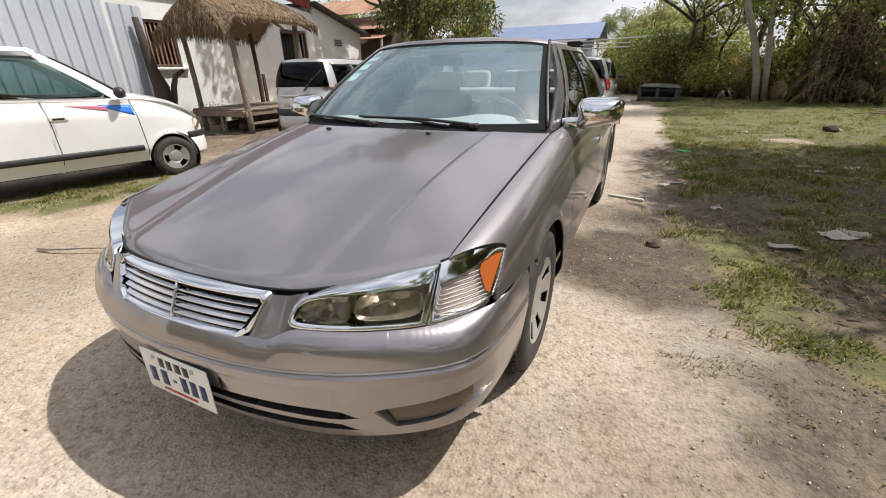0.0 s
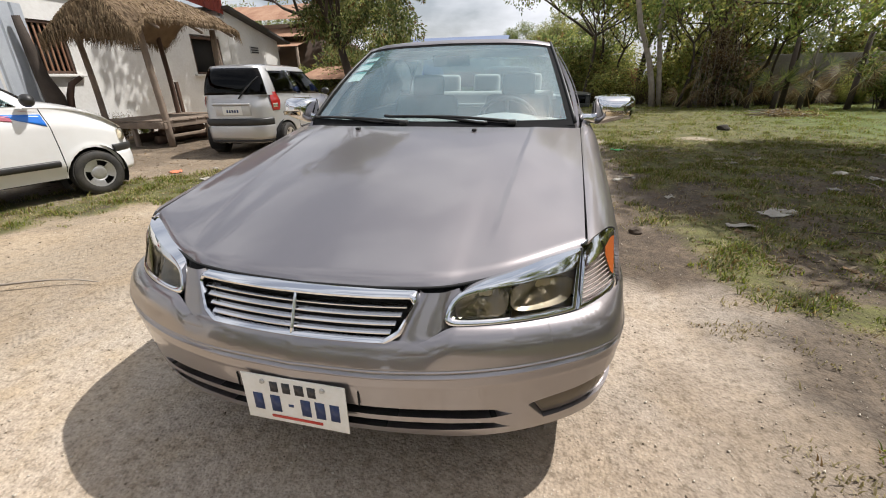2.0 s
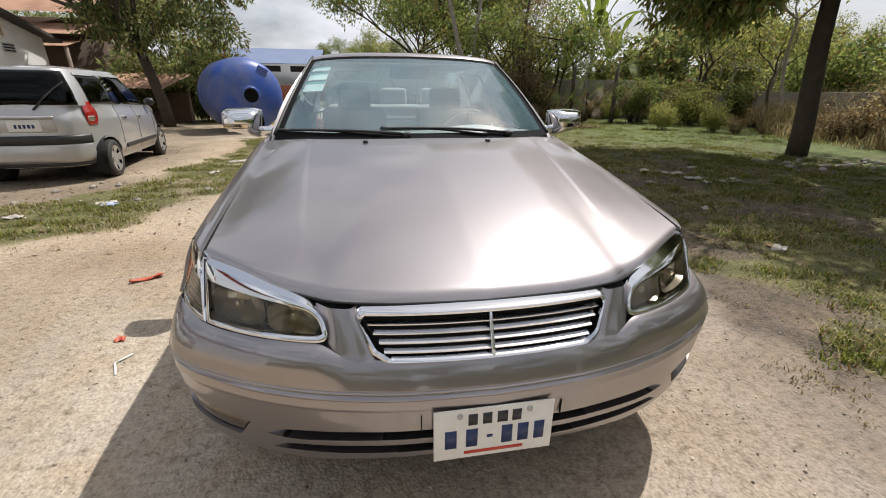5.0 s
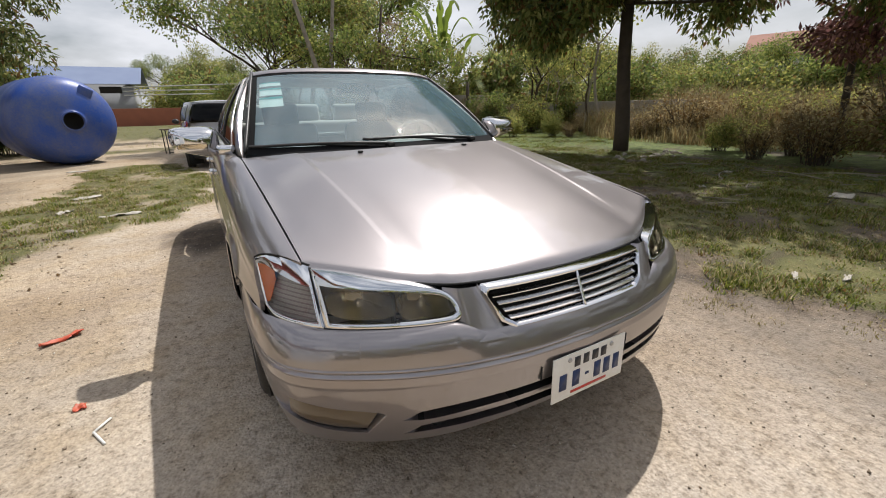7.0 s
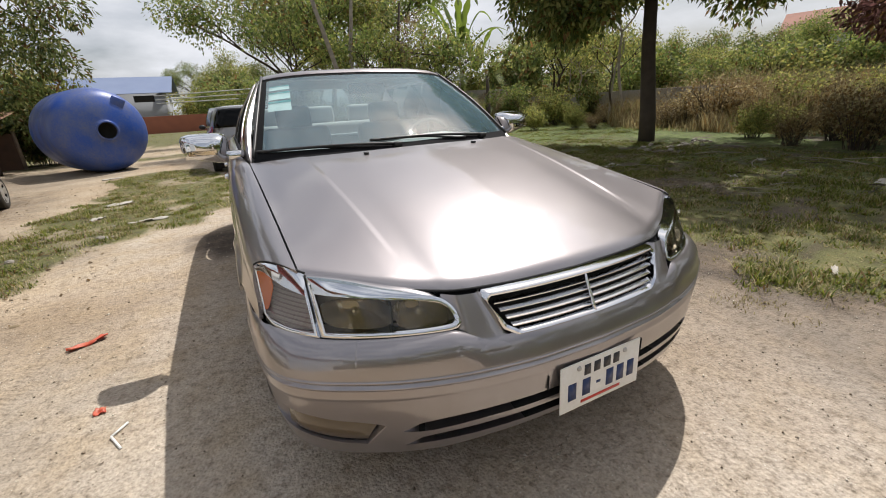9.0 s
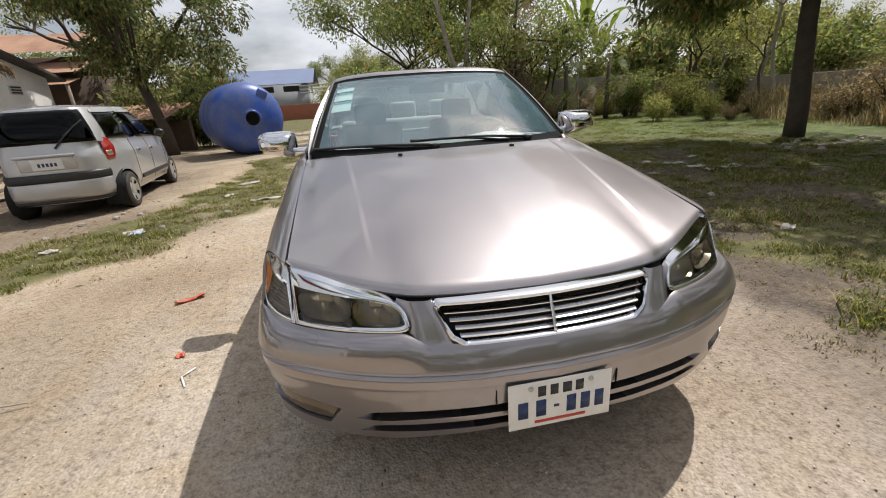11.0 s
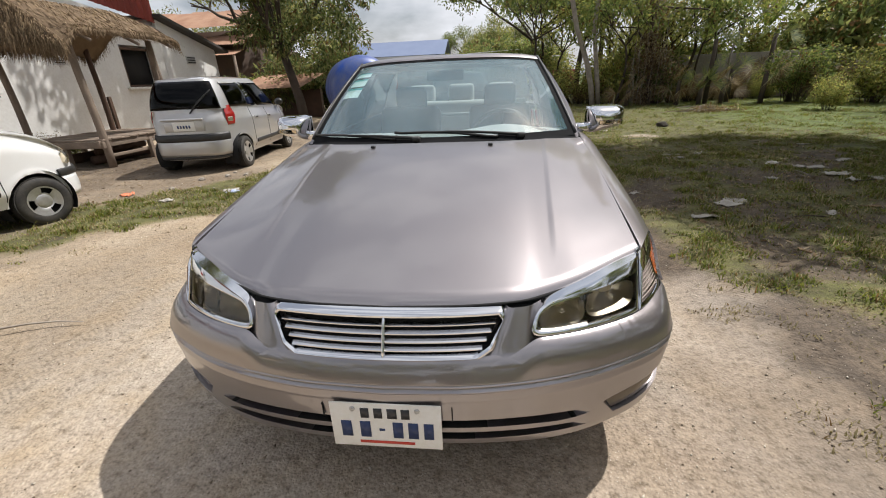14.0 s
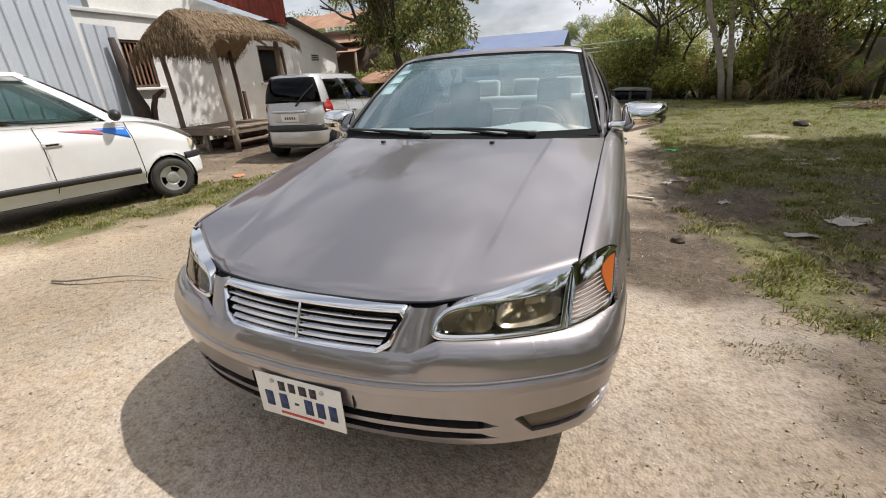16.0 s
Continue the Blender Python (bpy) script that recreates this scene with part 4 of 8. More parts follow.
for g in (1, -1):
    headlight = lamp_patch("headlight", lambda u: (lerp(0.415, 0.738, u), gl_low(lerp(0.417, 0.735, u)) - 0.004, gl_top(lerp(0.417, 0.735, u)) + 0.004), SMOKE, saloon, -0.075, 0, g, label="headlamp with clouded lens and chrome surround")
    ring_patch("chrome_surround", closed(0.405, 0.746, hl_low, hl_top), closed(0.417, 0.733, gl_low, gl_top), CHROME, headlight, g, 0.008, 0.05, 120, tilt=0.003)
    lens = lamp_patch("lens", lambda u: (lerp(0.417, 0.733, u), gl_low(lerp(0.417, 0.733, u)), gl_top(lerp(0.417, 0.733, u))), LENS, headlight, 0.0, 0, g)
    lens.visible_shadow = False
    for cx, cw, cz in ((0.493, 0.066, 0.673), (0.645, 0.080, 0.679)):
        def bowl(u, v, cx=cx, cw=cw, cz=cz, g=g):
            a = u * 2 * math.pi
            ex = cx + cw * v * math.copysign(abs(math.cos(a)) ** 0.6, math.cos(a))
            ez = cz + 0.036 * v * math.copysign(abs(math.sin(a)) ** 0.6, math.sin(a))
            flute = 0.0045 * math.sin(ex * 420) * sstep(cz - 0.004, cz + 0.012, ez) * v
            return (g * ex, lamp_y(ex, ez) + 0.010 + 0.07 * (1 - v * v) + flute, ez)
        vs_, fs_ = grid(bowl, steps(0, 1, 90), steps(0.05, 1, 14))
        link("reflector", mesh_of("reflector", vs_, fs_), REFLECTOR, headlight)
        bm = bmesh.new()
        bmesh.ops.create_uvsphere(bm, u_segments=12, v_segments=8, radius=0.013)
        bmesh.ops.transform(bm, matrix=Matrix.Translation((g * cx, lamp_y(cx, cz) + 0.03, cz)), verts=bm.verts)
        part("bulb", bm, REFLECTOR, headlight)
    part("divider", box_bm(0.007, 0.03, 0.07, (g * 0.562, lamp_y(0.565, 0.672) + 0.035, 0.672), 0.004), REFLECTOR, headlight)

    # corner lamp
    c_top = table([0.742, 0.77, 0.80, 0.83, 0.85, 0.866], [0.775, 0.780, 0.782, 0.776, 0.764, 0.748])
    c_low = table([0.732, 0.80, 0.845, 0.868], [0.622, 0.619, 0.624, 0.650])
    ci_top = table([0.745, 0.80, 0.84, 0.862], [0.724, 0.735, 0.748, 0.742])
    corner = lamp_patch("corner_lamp", lambda u: (lerp(0.742, 0.862, u), c_low(lerp(0.742, 0.862, u)) + 0.004, c_top(lerp(0.742, 0.862, u)) - 0.004), CORNER_BOWL, saloon, -0.03, 0, g, label="clear corner lamp with an amber end")
    ring_patch("chrome_surround", closed(0.742, 0.868, c_low, c_top), closed(0.754, 0.859, lambda x: c_low(x) + 0.012, ci_top), CHROME, corner, g, 0.008, 0.03, 120, tilt=0.026)
    l1 = lamp_patch("clear_lens", lambda u: (lerp(0.750, 0.861, u), c_low(lerp(0.750, 0.861, u)) + 0.01, ci_top(lerp(0.750, 0.861, u))), CLEAR_LENS, corner, 0.001, 0, g)
    l1.visible_shadow = False
    lamp_patch("amber_lens", lambda u: (lerp(0.824, 0.861, u), c_low(lerp(0.824, 0.861, u)) + 0.014 + 0.085 * (1 - u) ** 1.3, ci_top(lerp(0.824, 0.861, u))), AMBER, corner, 0.003, 0, g)
    # dark gaskets under the lamps
    part("lamp_gasket", tube([(g * x, lamp_y(x, hl_low(x)) - 0.001, hl_low(x) - 0.003) for x in steps(0.412, 0.742, 24)], 0.0042, 6), GAP, headlight)
    part("lamp_gasket", tube([(g * x, lamp_y(x, c_low(x)) - 0.001, c_low(x) - 0.003) for x in steps(0.744, 0.858, 14)], 0.0042, 6), GAP, corner)
    part("lamp_gasket", tube([(g * x, lamp_y(x, c_top(x)) + 0.004, c_top(x) + 0.002) for x in steps(0.744, 0.862, 16)], 0.0032, 6), GAP, corner)
    part("lamp_gasket", tube([(g * 0.7445, lamp_y(0.7445, z) + 0.001, z) for z in steps(0.622, 0.772, 10)], 0.004, 6), GAP, corner)
    # ribs behind the lens
    for k in range(8):
        z = 0.638 + k * 0.0115
        pts = [(g * x, lamp_y(x, z) + 0.010, z) for x in steps(0.752, 0.856, 8)]
        part("lens_rib", tube(pts, 0.0024, 5), CORNER_RIB, corner)

    # fog lamp in its recess
    fog = thing("fog_lamp")
    fog.parent = saloon

    def fog_glass(u, v, g=g, back=0.0):
        xe = lerp(0.690, 0.648, v)
        x = lerp(xe, 0.874, u)
        z = lerp(slot_b(x) + 0.004, slot_c(x) - 0.003, v)
        px, py, nx, ny = bumper_plan(plan_s(x))
        o = face_low(z) - lerp(lerp(0.016, 0.008, u), lerp(0.034, 0.020, u), v) - back + 0.004 * math.sin(math.pi * u) * math.sin(math.pi * v)
        return (g * (px + o * nx), py + o * ny, z)
    v_, f_ = grid(fog_glass, steps(0, 1, 18), steps(0, 1, 8))
    fg = link("glass", mesh_of("glass", v_, f_ if g > 0 else [tuple(reversed(f)) for f in f_]), FOG_LENS, fog)
    fg.visible_shadow = False

# ---- grille ----
grille = lamp_patch("grille", lambda u: (lerp(-0.33, 0.33, u), 0.596 + 0.0 * u, 0.706), GAP, saloon, -0.035, 0, 1, label="chrome-framed grille with five thin bars")


def g_half(z):
    return lerp(0.281, 0.337, sstep(0.585, 0.715, z))


def grille_outer(f, inset=0.0):
    """Round the grille, anticlockwise from the lower left corner."""
    zl, zh = 0.592 + inset, 0.709 - inset * 1.15
    seq = [(-0.262 + inset, zl), (0.262 - inset, zl), (0.300 - inset, zl + 0.022), (0.334 - inset, zh - 0.012), (0.325 - inset, zh), (-0.325 + inset, zh), (-0.334 + inset, zh - 0.012), (-0.300 + inset, zl + 0.022)]
    ln = [math.dist(seq[i], seq[(i + 1) % 8]) for i in range(8)]
    d = f * sum(ln)
    for i in range(8):
        if d <= ln[i]:
            a, b = seq[i], seq[(i + 1) % 8]
            return lerp(a[0], b[0], d / ln[i]), lerp(a[1], b[1], d / ln[i])
        d -= ln[i]
    return seq[0]


ring_patch("grille_frame", lambda f: grille_outer(f), lambda f: grille_outer(f, 0.010), CHROME, grille, 1, 0.012, 0.03, 200)
for k in range(4):
    z = 0.615 + k * 0.0205
    half = g_half(z) - 0.018
    bm = bmesh.new()
    rows = []
    for x in steps(-half, half, 40):
        y = lamp_y(x, z)
        rows.append([bm.verts.new((x, y + dy, z + dz)) for dy, dz in ((0.02, -0.004), (0.001, -0.0045), (-0.004, -0.0025), (-0.004, 0.0005), (0.010, 0.0055))])
    for a, b in zip(rows, rows[1:]):
        for i in range(4):
            bm.faces.new((a[i], a[i + 1], b[i + 1], b[i]))
    bmesh.ops.recalc_face_normals(bm, faces=bm.faces)
    sharp(part("slat", bm, TRIM_SILVER, grille), 40)
bar = [(0, lamp_y(0, z) - 0.004, z) for z in steps(0.598, 0.697, 6)]
part("centre_bar", tube(bar, 0.0055, 8), CHROME, grille)

# ---- number plate: its signs are plain bars ----
plate = thing("number_plate")
plate.parent = saloon
plate["label"] = "white enamel number plate with worn blue signs"
plate.matrix_basis = pose(0, -0.0075, 0.396, -1, 0, 0)
part("plate_sheet", box_bm(0.318, 0.004, 0.156, (0, 0, 0), 0.0018), PLATE, plate)
for k, (x, w) in enumerate(((-0.115, 0.042), (-0.060, 0.042), (-0.012, 0.022), (0.034, 0.04), (0.078, 0.04), (0.122, 0.038))):
    h = 0.008 if k == 2 else 0.056
    part("sign_bar", box_bm(w * 0.72, 0.0012, h, (x, -0.0026, -0.014), 0.0), PLATE_BLUE, plate)
for x, w in ((-0.058, 0.03), (-0.02, 0.03), (0.02, 0.034), (0.058, 0.03)):
    part("sign_bar", box_bm(w * 0.8, 0.0012, 0.034, (x, -0.0026, 0.044), 0.0), PLATE_BLACK, plate)
part("sign_bar", box_bm(0.16, 0.0012, 0.009, (0.0, -0.0026, -0.060), 0.0), PLATE_RED, plate)
for x in (-0.092, 0.092):
    bm = lathe([(0.0, -0.006), (0.006, -0.006), (0.008, -0.003), (0.008, 0.0)], 12, "y")
    bmesh.ops.translate(bm, vec=(x, -0.001, 0.058), verts=bm.verts)
    part("screw", bm, HUBCAP, plate)
for x in (-0.187, 0.187):
    part("plate_mount_seam", box_bm(0.003, 0.006, 0.05, (x, 0.010, 0.43), 0.001), GAP, saloon)

# ---- wheels ----
def road_wheel(parent, at, flip, radius, width, rim_r, spokes=7, cap=None):
    w = thing("wheel")
    w.parent = parent
    w.matrix_basis = at
    k = -1 if flip else 1
    h = width / 2
    prof = [(rim_r - 0.005, -h * 0.9), (rim_r + 0.01, -h), (radius - 0.045, -h * 1.03), (radius - 0.014, -h * 0.93), (radius, -h * 0.72), (radius, h * 0.72), (radius - 0.014, h * 0.93), (radius - 0.045, h * 1.03), (rim_r + 0.01, h), (rim_r - 0.005, h * 0.9)]
    tyre = part("tyre", lathe(prof, 48, "x"), RUBBER, w)
    # tread blocks
    bm = bmesh.new()
    for i in range(60):
        a = 2 * math.pi * i / 60
        for j, xx in enumerate((-0.62, -0.22, 0.22, 0.62)):
            b = box_bm(width * 0.17, 0.022, 0.008, (0, 0, 0), 0, Matrix.Rotation(0.25 * (1 if j % 2 else -1), 3, "Z"))
            bmesh.ops.transform(b, matrix=Matrix.Rotation(a + 0.05 * (j % 2), 4, "X") @ Matrix.Translation((xx * h, 0, radius + 0.002)), verts=b.verts)
            me = bpy.data.meshes.new("t")
            b.to_mesh(me)
            b.free()
            bm.from_mesh(me)
            bpy.data.meshes.remove(me)
    part("tread", bm, RUBBER, w, smooth=False)
    rim = part("rim", lathe([(0.0, h * 0.1 * k), (rim_r * 0.9, h * 0.1 * k), (rim_r - 0.004, h * 0.55 * k), (rim_r + 0.006, h * 0.95 * k)], 40, "x"), GAP, w)
    bm = bmesh.new()
    # hub cap: a dished disc with windows between broad spokes
    n = spokes * 8
    rr = [0.0, 0.03, 0.062, 0.075, rim_r * 0.55, rim_r * 0.72, rim_r * 0.84, rim_r * 0.93, rim_r + 0.004]
    hh = [0.80, 0.80, 0.78, 0.70, 0.78, 0.84, 0.88, 0.93, 0.97]
    rings = []
    for r_, h_ in zip(rr, hh):
        rings.append([bm.verts.new((k * h * h_, r_ * math.cos(2 * math.pi * i / n), r_ * math.sin(2 * math.pi * i / n))) for i in range(n)])
    for j in range(len(rr) - 1):
        for i in range(n):
            hole = 4 <= j <= 6 and (i % 8) in (3, 4, 5)
            if hole:
                continue
            i2 = (i + 1) % n
            if j == 0:
                try:
                    bm.faces.new((rings[0][i], rings[1][i], rings[1][i2]))
                except ValueError:
                    pass
            else:
                bm.faces.new((rings[j][i], rings[j + 1][i], rings[j + 1][i2], rings[j][i2]))
    bmesh.ops.remove_doubles(bm, verts=bm.verts, dist=1e-6)
    bmesh.ops.recalc_face_normals(bm, faces=bm.faces)
    shell(bm, 0.006)
    sharp(part("hubcap", bm, cap or HUBCAP, w), 35)
    return w


for ay in (AXLE_F, AXLE_R):
    for g in (1, -1):
        road_wheel(saloon, pose(g * 0.80, ay, WHEEL_R + 0.004), g < 0, WHEEL_R, 0.21, 0.190)

# ---- mirrors ----
for g in (1, -1):
    mir = thing("door_mirror")
    mir.parent = saloon
    mir["label"] = "chrome door mirror with a lamp strip"
    mir.matrix_basis = pose(g * 0.968, 1.79, 1.045, 0, 0, 0) @ Matrix.Diagonal((1.08, 1.1, 1.12, 1))
    def mirror_cup(u, v, g=g):
        a = 2 * math.pi * u
        ring = math.sin(math.pi * v * 0.5) ** 0.45
        c, s_ = math.cos(a), math.sin(a)
        x = 0.105 * math.copysign(abs(c) ** 0.45, c) * ring
        z = 0.064 * math.copysign(abs(s_) ** 0.5, s_) * ring * (1.0 - 0.20 * (x / 0.105))
        y = -0.085 * math.cos(math.pi * v * 0.5) ** 0.8 + 0.05 * v + 0.02 * (x / 0.105)
        return (g * (x + 0.005), y, z + 0.012 * (x / 0.105))
    vs_, fs_ = grid(mirror_cup, steps(0, 1, 36), steps(0, 1, 12))
    if g < 0:
        fs_ = [tuple(reversed(f)) for f in fs_]
    bm = bmesh.new()
    bm.from_mesh(mesh_of("t", vs_, fs_))
    bmesh.ops.remove_doubles(bm, verts=bm.verts, dist=1e-5)
    bmesh.ops.recalc_face_normals(bm, faces=bm.faces)
    part("mirror_shell", bm, CHROME, mir)
    part("mirror_glass", box_bm(0.19, 0.008, 0.11, (g * 0.005, 0.055, 0), 0.004), CHROME, mir)
    part("foot", box_bm(0.10, 0.07, 0.045, (g * -0.115, -0.01, -0.045), 0.018, Matrix.Rotation(g * 0.25, 3, "Z")), CHROME, mir)
    strip = part("lamp_strip", box_bm(0.125, 0.014, 0.024, (g * 0.015, -0.078, -0.018), 0.006, Matrix.Rotation(g * 0.16, 3, "Z")), LENS, mir)
    strip.visible_shadow = False
    for k in range(7):
        part("strip_segment", box_bm(0.012, 0.006, 0.018, (g * (-0.035 + 0.0165 * k), -0.074 + 0.0026 * k, -0.018), 0.002), REFLECTOR, mir)
    part("amber_repeater", box_bm(0.02, 0.008, 0.012, (g * -0.02, -0.072, -0.034), 0.003), AMBER, mir)

# ---- wipers, nozzles, badges on the glass ----
def wiper(x0, y_along, x1, v1, bend):
    w = thing("wiper")
    w.parent = saloon
    pts = []
    for f in steps(0, 1, 18):
        u = lerp(x0, x1, f)
        v = 0.035 + (v1 - 0.035) * f + bend * math.sin(math.pi * f)
        pts.append(Vector(screen_at(u, v, 0.016)))
    part("arm", tube(pts, [lerp(0.009, 0.005, f) for f in steps(0, 1, 18)], 6), BLACK, w)
    pts = []
    for f in steps(-0.12, 1.12, 20):
        u = lerp(lerp(x0, x1, 0.28), x1, f)
        v = 0.040 + (v1 - 0.03) * f * 0.9 + bend * 1.1 * math.sin(math.pi * min(1, max(0, f)))
        pts.append(Vector(screen_at(max(-0.99, min(0.99, u)), max(0.01, v), 0.010)))
    part("blade", tube(pts, 0.0075, 6), BLACK, w)
    part("pivot", box_bm(0.04, 0.05, 0.025, Vector(screen_at(x0, 0.03, 0.014)), 0.008), BLACK, w)
    return w


wiper(0.60, 0, -0.22, 0.085, 0.022)
wiper(-0.12, 0, -0.93, 0.055, 0.016)
# cowl below the glass
def cowl(u, v):
    x0, y0, z0 = screen_at(u, 0.06, 0.003)
    xa = abs(u) * 0.785
    y1, z1 = HR_Y(xa) + 0.006, HR_Z(xa) - 0.012
    return (lerp(x0, math.copysign(xa, u), v), lerp(y0, y1, v), lerp(z0, z1, v) - 0.012 * math.sin(math.pi * v))
link("cowl_panel", mesh_of("cowl_panel", *grid(cowl, steps(-1, 1, 40), steps(0, 1, 6))), FRIT, saloon)
for g in (1, -1):
    x, y, z = hood_at(g * 0.292 / 0.783, 0.945)
    noz = part("washer_nozzle", box_bm(0.022, 0.022, 0.010, (x, y, z + 0.005), 0.004), BLACK, saloon)

# inspection stickers inside the glass
STICKER = material("sticker_paper", (0.72, 0.82, 0.80), 0.5)
STICKER_T = material("sticker_teal", (0.05, 0.38, 0.36), 0.5)
for k, (v0, v1) in enumerate(((0.50, 0.62), (0.645, 0.74), (0.775, 0.83))):
    def stick(u, v, v0=v0, v1=v1):
        return screen_at(lerp(-0.940, -0.765, u), lerp(v0, v1, v), -0.006)
    st = link("inspection_sticker", mesh_of("sticker", *grid(stick, steps(0, 1, 6), steps(0, 1, 4))), STICKER, saloon, "pale teal paper sticker inside the windscreen")
    def stripe(u, v, v0=v0, v1=v1):
        return screen_at(lerp(-0.940, -0.765, u), lerp(lerp(v0, v1, 0.80), v1, v), -0.004)
    link("sticker_band", mesh_of("sticker_band", *grid(stripe, steps(0, 1, 6), steps(0, 1, 2))), STICKER_T, st)

# ---- cabin ----
def cab_seat(x, y, bench=False, w=0.50):
    s_ = thing("bench_seat" if bench else "front_seat")
    s_.parent = saloon
    s_.matrix_basis = pose(x, y, 0)
    cloth = SEAT if bench else SEAT_DARK
    part("cushion", box_bm(w, 0.52, 0.17, (0, 0, 0.46), 0.06, segs=4), cloth, s_)
    part("backrest", box_bm(w, 0.16, 0.62, (0, 0.30, 0.78), 0.06, Matrix.Rotation(radians(-16), 3, "X"), segs=4), cloth, s_)
    heads = (0,) if not bench else (-0.40, 0.0, 0.40)
    for hx in heads:
        part("headrest", box_bm(0.26, 0.10, 0.17, (hx, 0.40 + 0.02, 1.155), 0.045, Matrix.Rotation(radians(-10), 3, "X"), segs=4), cloth, s_)
    return s_


cab_seat(0.37, 2.38)
cab_seat(-0.37, 2.38)
cab_seat(0, 3.22, True, 1.30)
def dash_at(u, v):
    x = lerp(-0.72, 0.72, u)
    y = lerp(1.48 + 0.10 * (2 * u - 1) ** 2, 1.92, v)
    z = 0.972 + 0.02 * math.sin(math.pi * v) - (0.30 * max(0, v - 0.8) / 0.2)
    hood_ = 0.035 * math.exp(-(((x - 0.37) / 0.2) ** 2)) * sstep(0.3, 0.7, v)
    return (x, y if v < 0.8 else 1.90 + 0.05 * v, z + hood_)
link("dashboard", mesh_of("dashboard", *grid(dash_at, steps(0, 1, 30), steps(0, 1, 24))), DASH, saloon)
sw = thing("steering_wheel")
sw.parent = saloon
sw.matrix_basis = pose(0.37, 1.98, 0.93, -65, 0, 0)
ring = [(0.185 * math.cos(a), 0.185 * math.sin(a), 0) for a in steps(0, 2 * math.pi, 36)]
part("rim", tube(ring, 0.014, 8, False), STEER, sw)
part("hub", box_bm(0.16, 0.12, 0.05, (0, 0, -0.01), 0.025), STEER, sw)
for a in (0.1, math.pi - 0.1, -math.pi / 2):
    part("spoke", tube([(0.05 * math.cos(a), 0.05 * math.sin(a), -0.01), (0.18 * math.cos(a), 0.18 * math.sin(a), 0)], 0.012, 6), STEER, sw)
part("inside_mirror", box_bm(0.24, 0.025, 0.065, (0.0, 2.02, 1.315), 0.012), BLACK, saloon)
part("parcel_shelf", box_bm(1.35, 0.45, 0.03, (0, 3.82, 1.02), 0.01), DASH, saloon)
part("headliner", box_bm(1.12, 1.1, 0.012, (0, 2.8, 1.385), 0.004), SEAT, saloon)
for d in door_f + door_r:
    g = 1 if sum((d.matrix_world @ v.co).x for v in d.data.vertices[:50]) > 0 else -1
    yy = 2.55 if d in door_f else 3.42
    part("door_handle", box_bm(0.03, 0.16, 0.03, (g * 0.915, yy, 0.80), 0.010), CHROME, d)

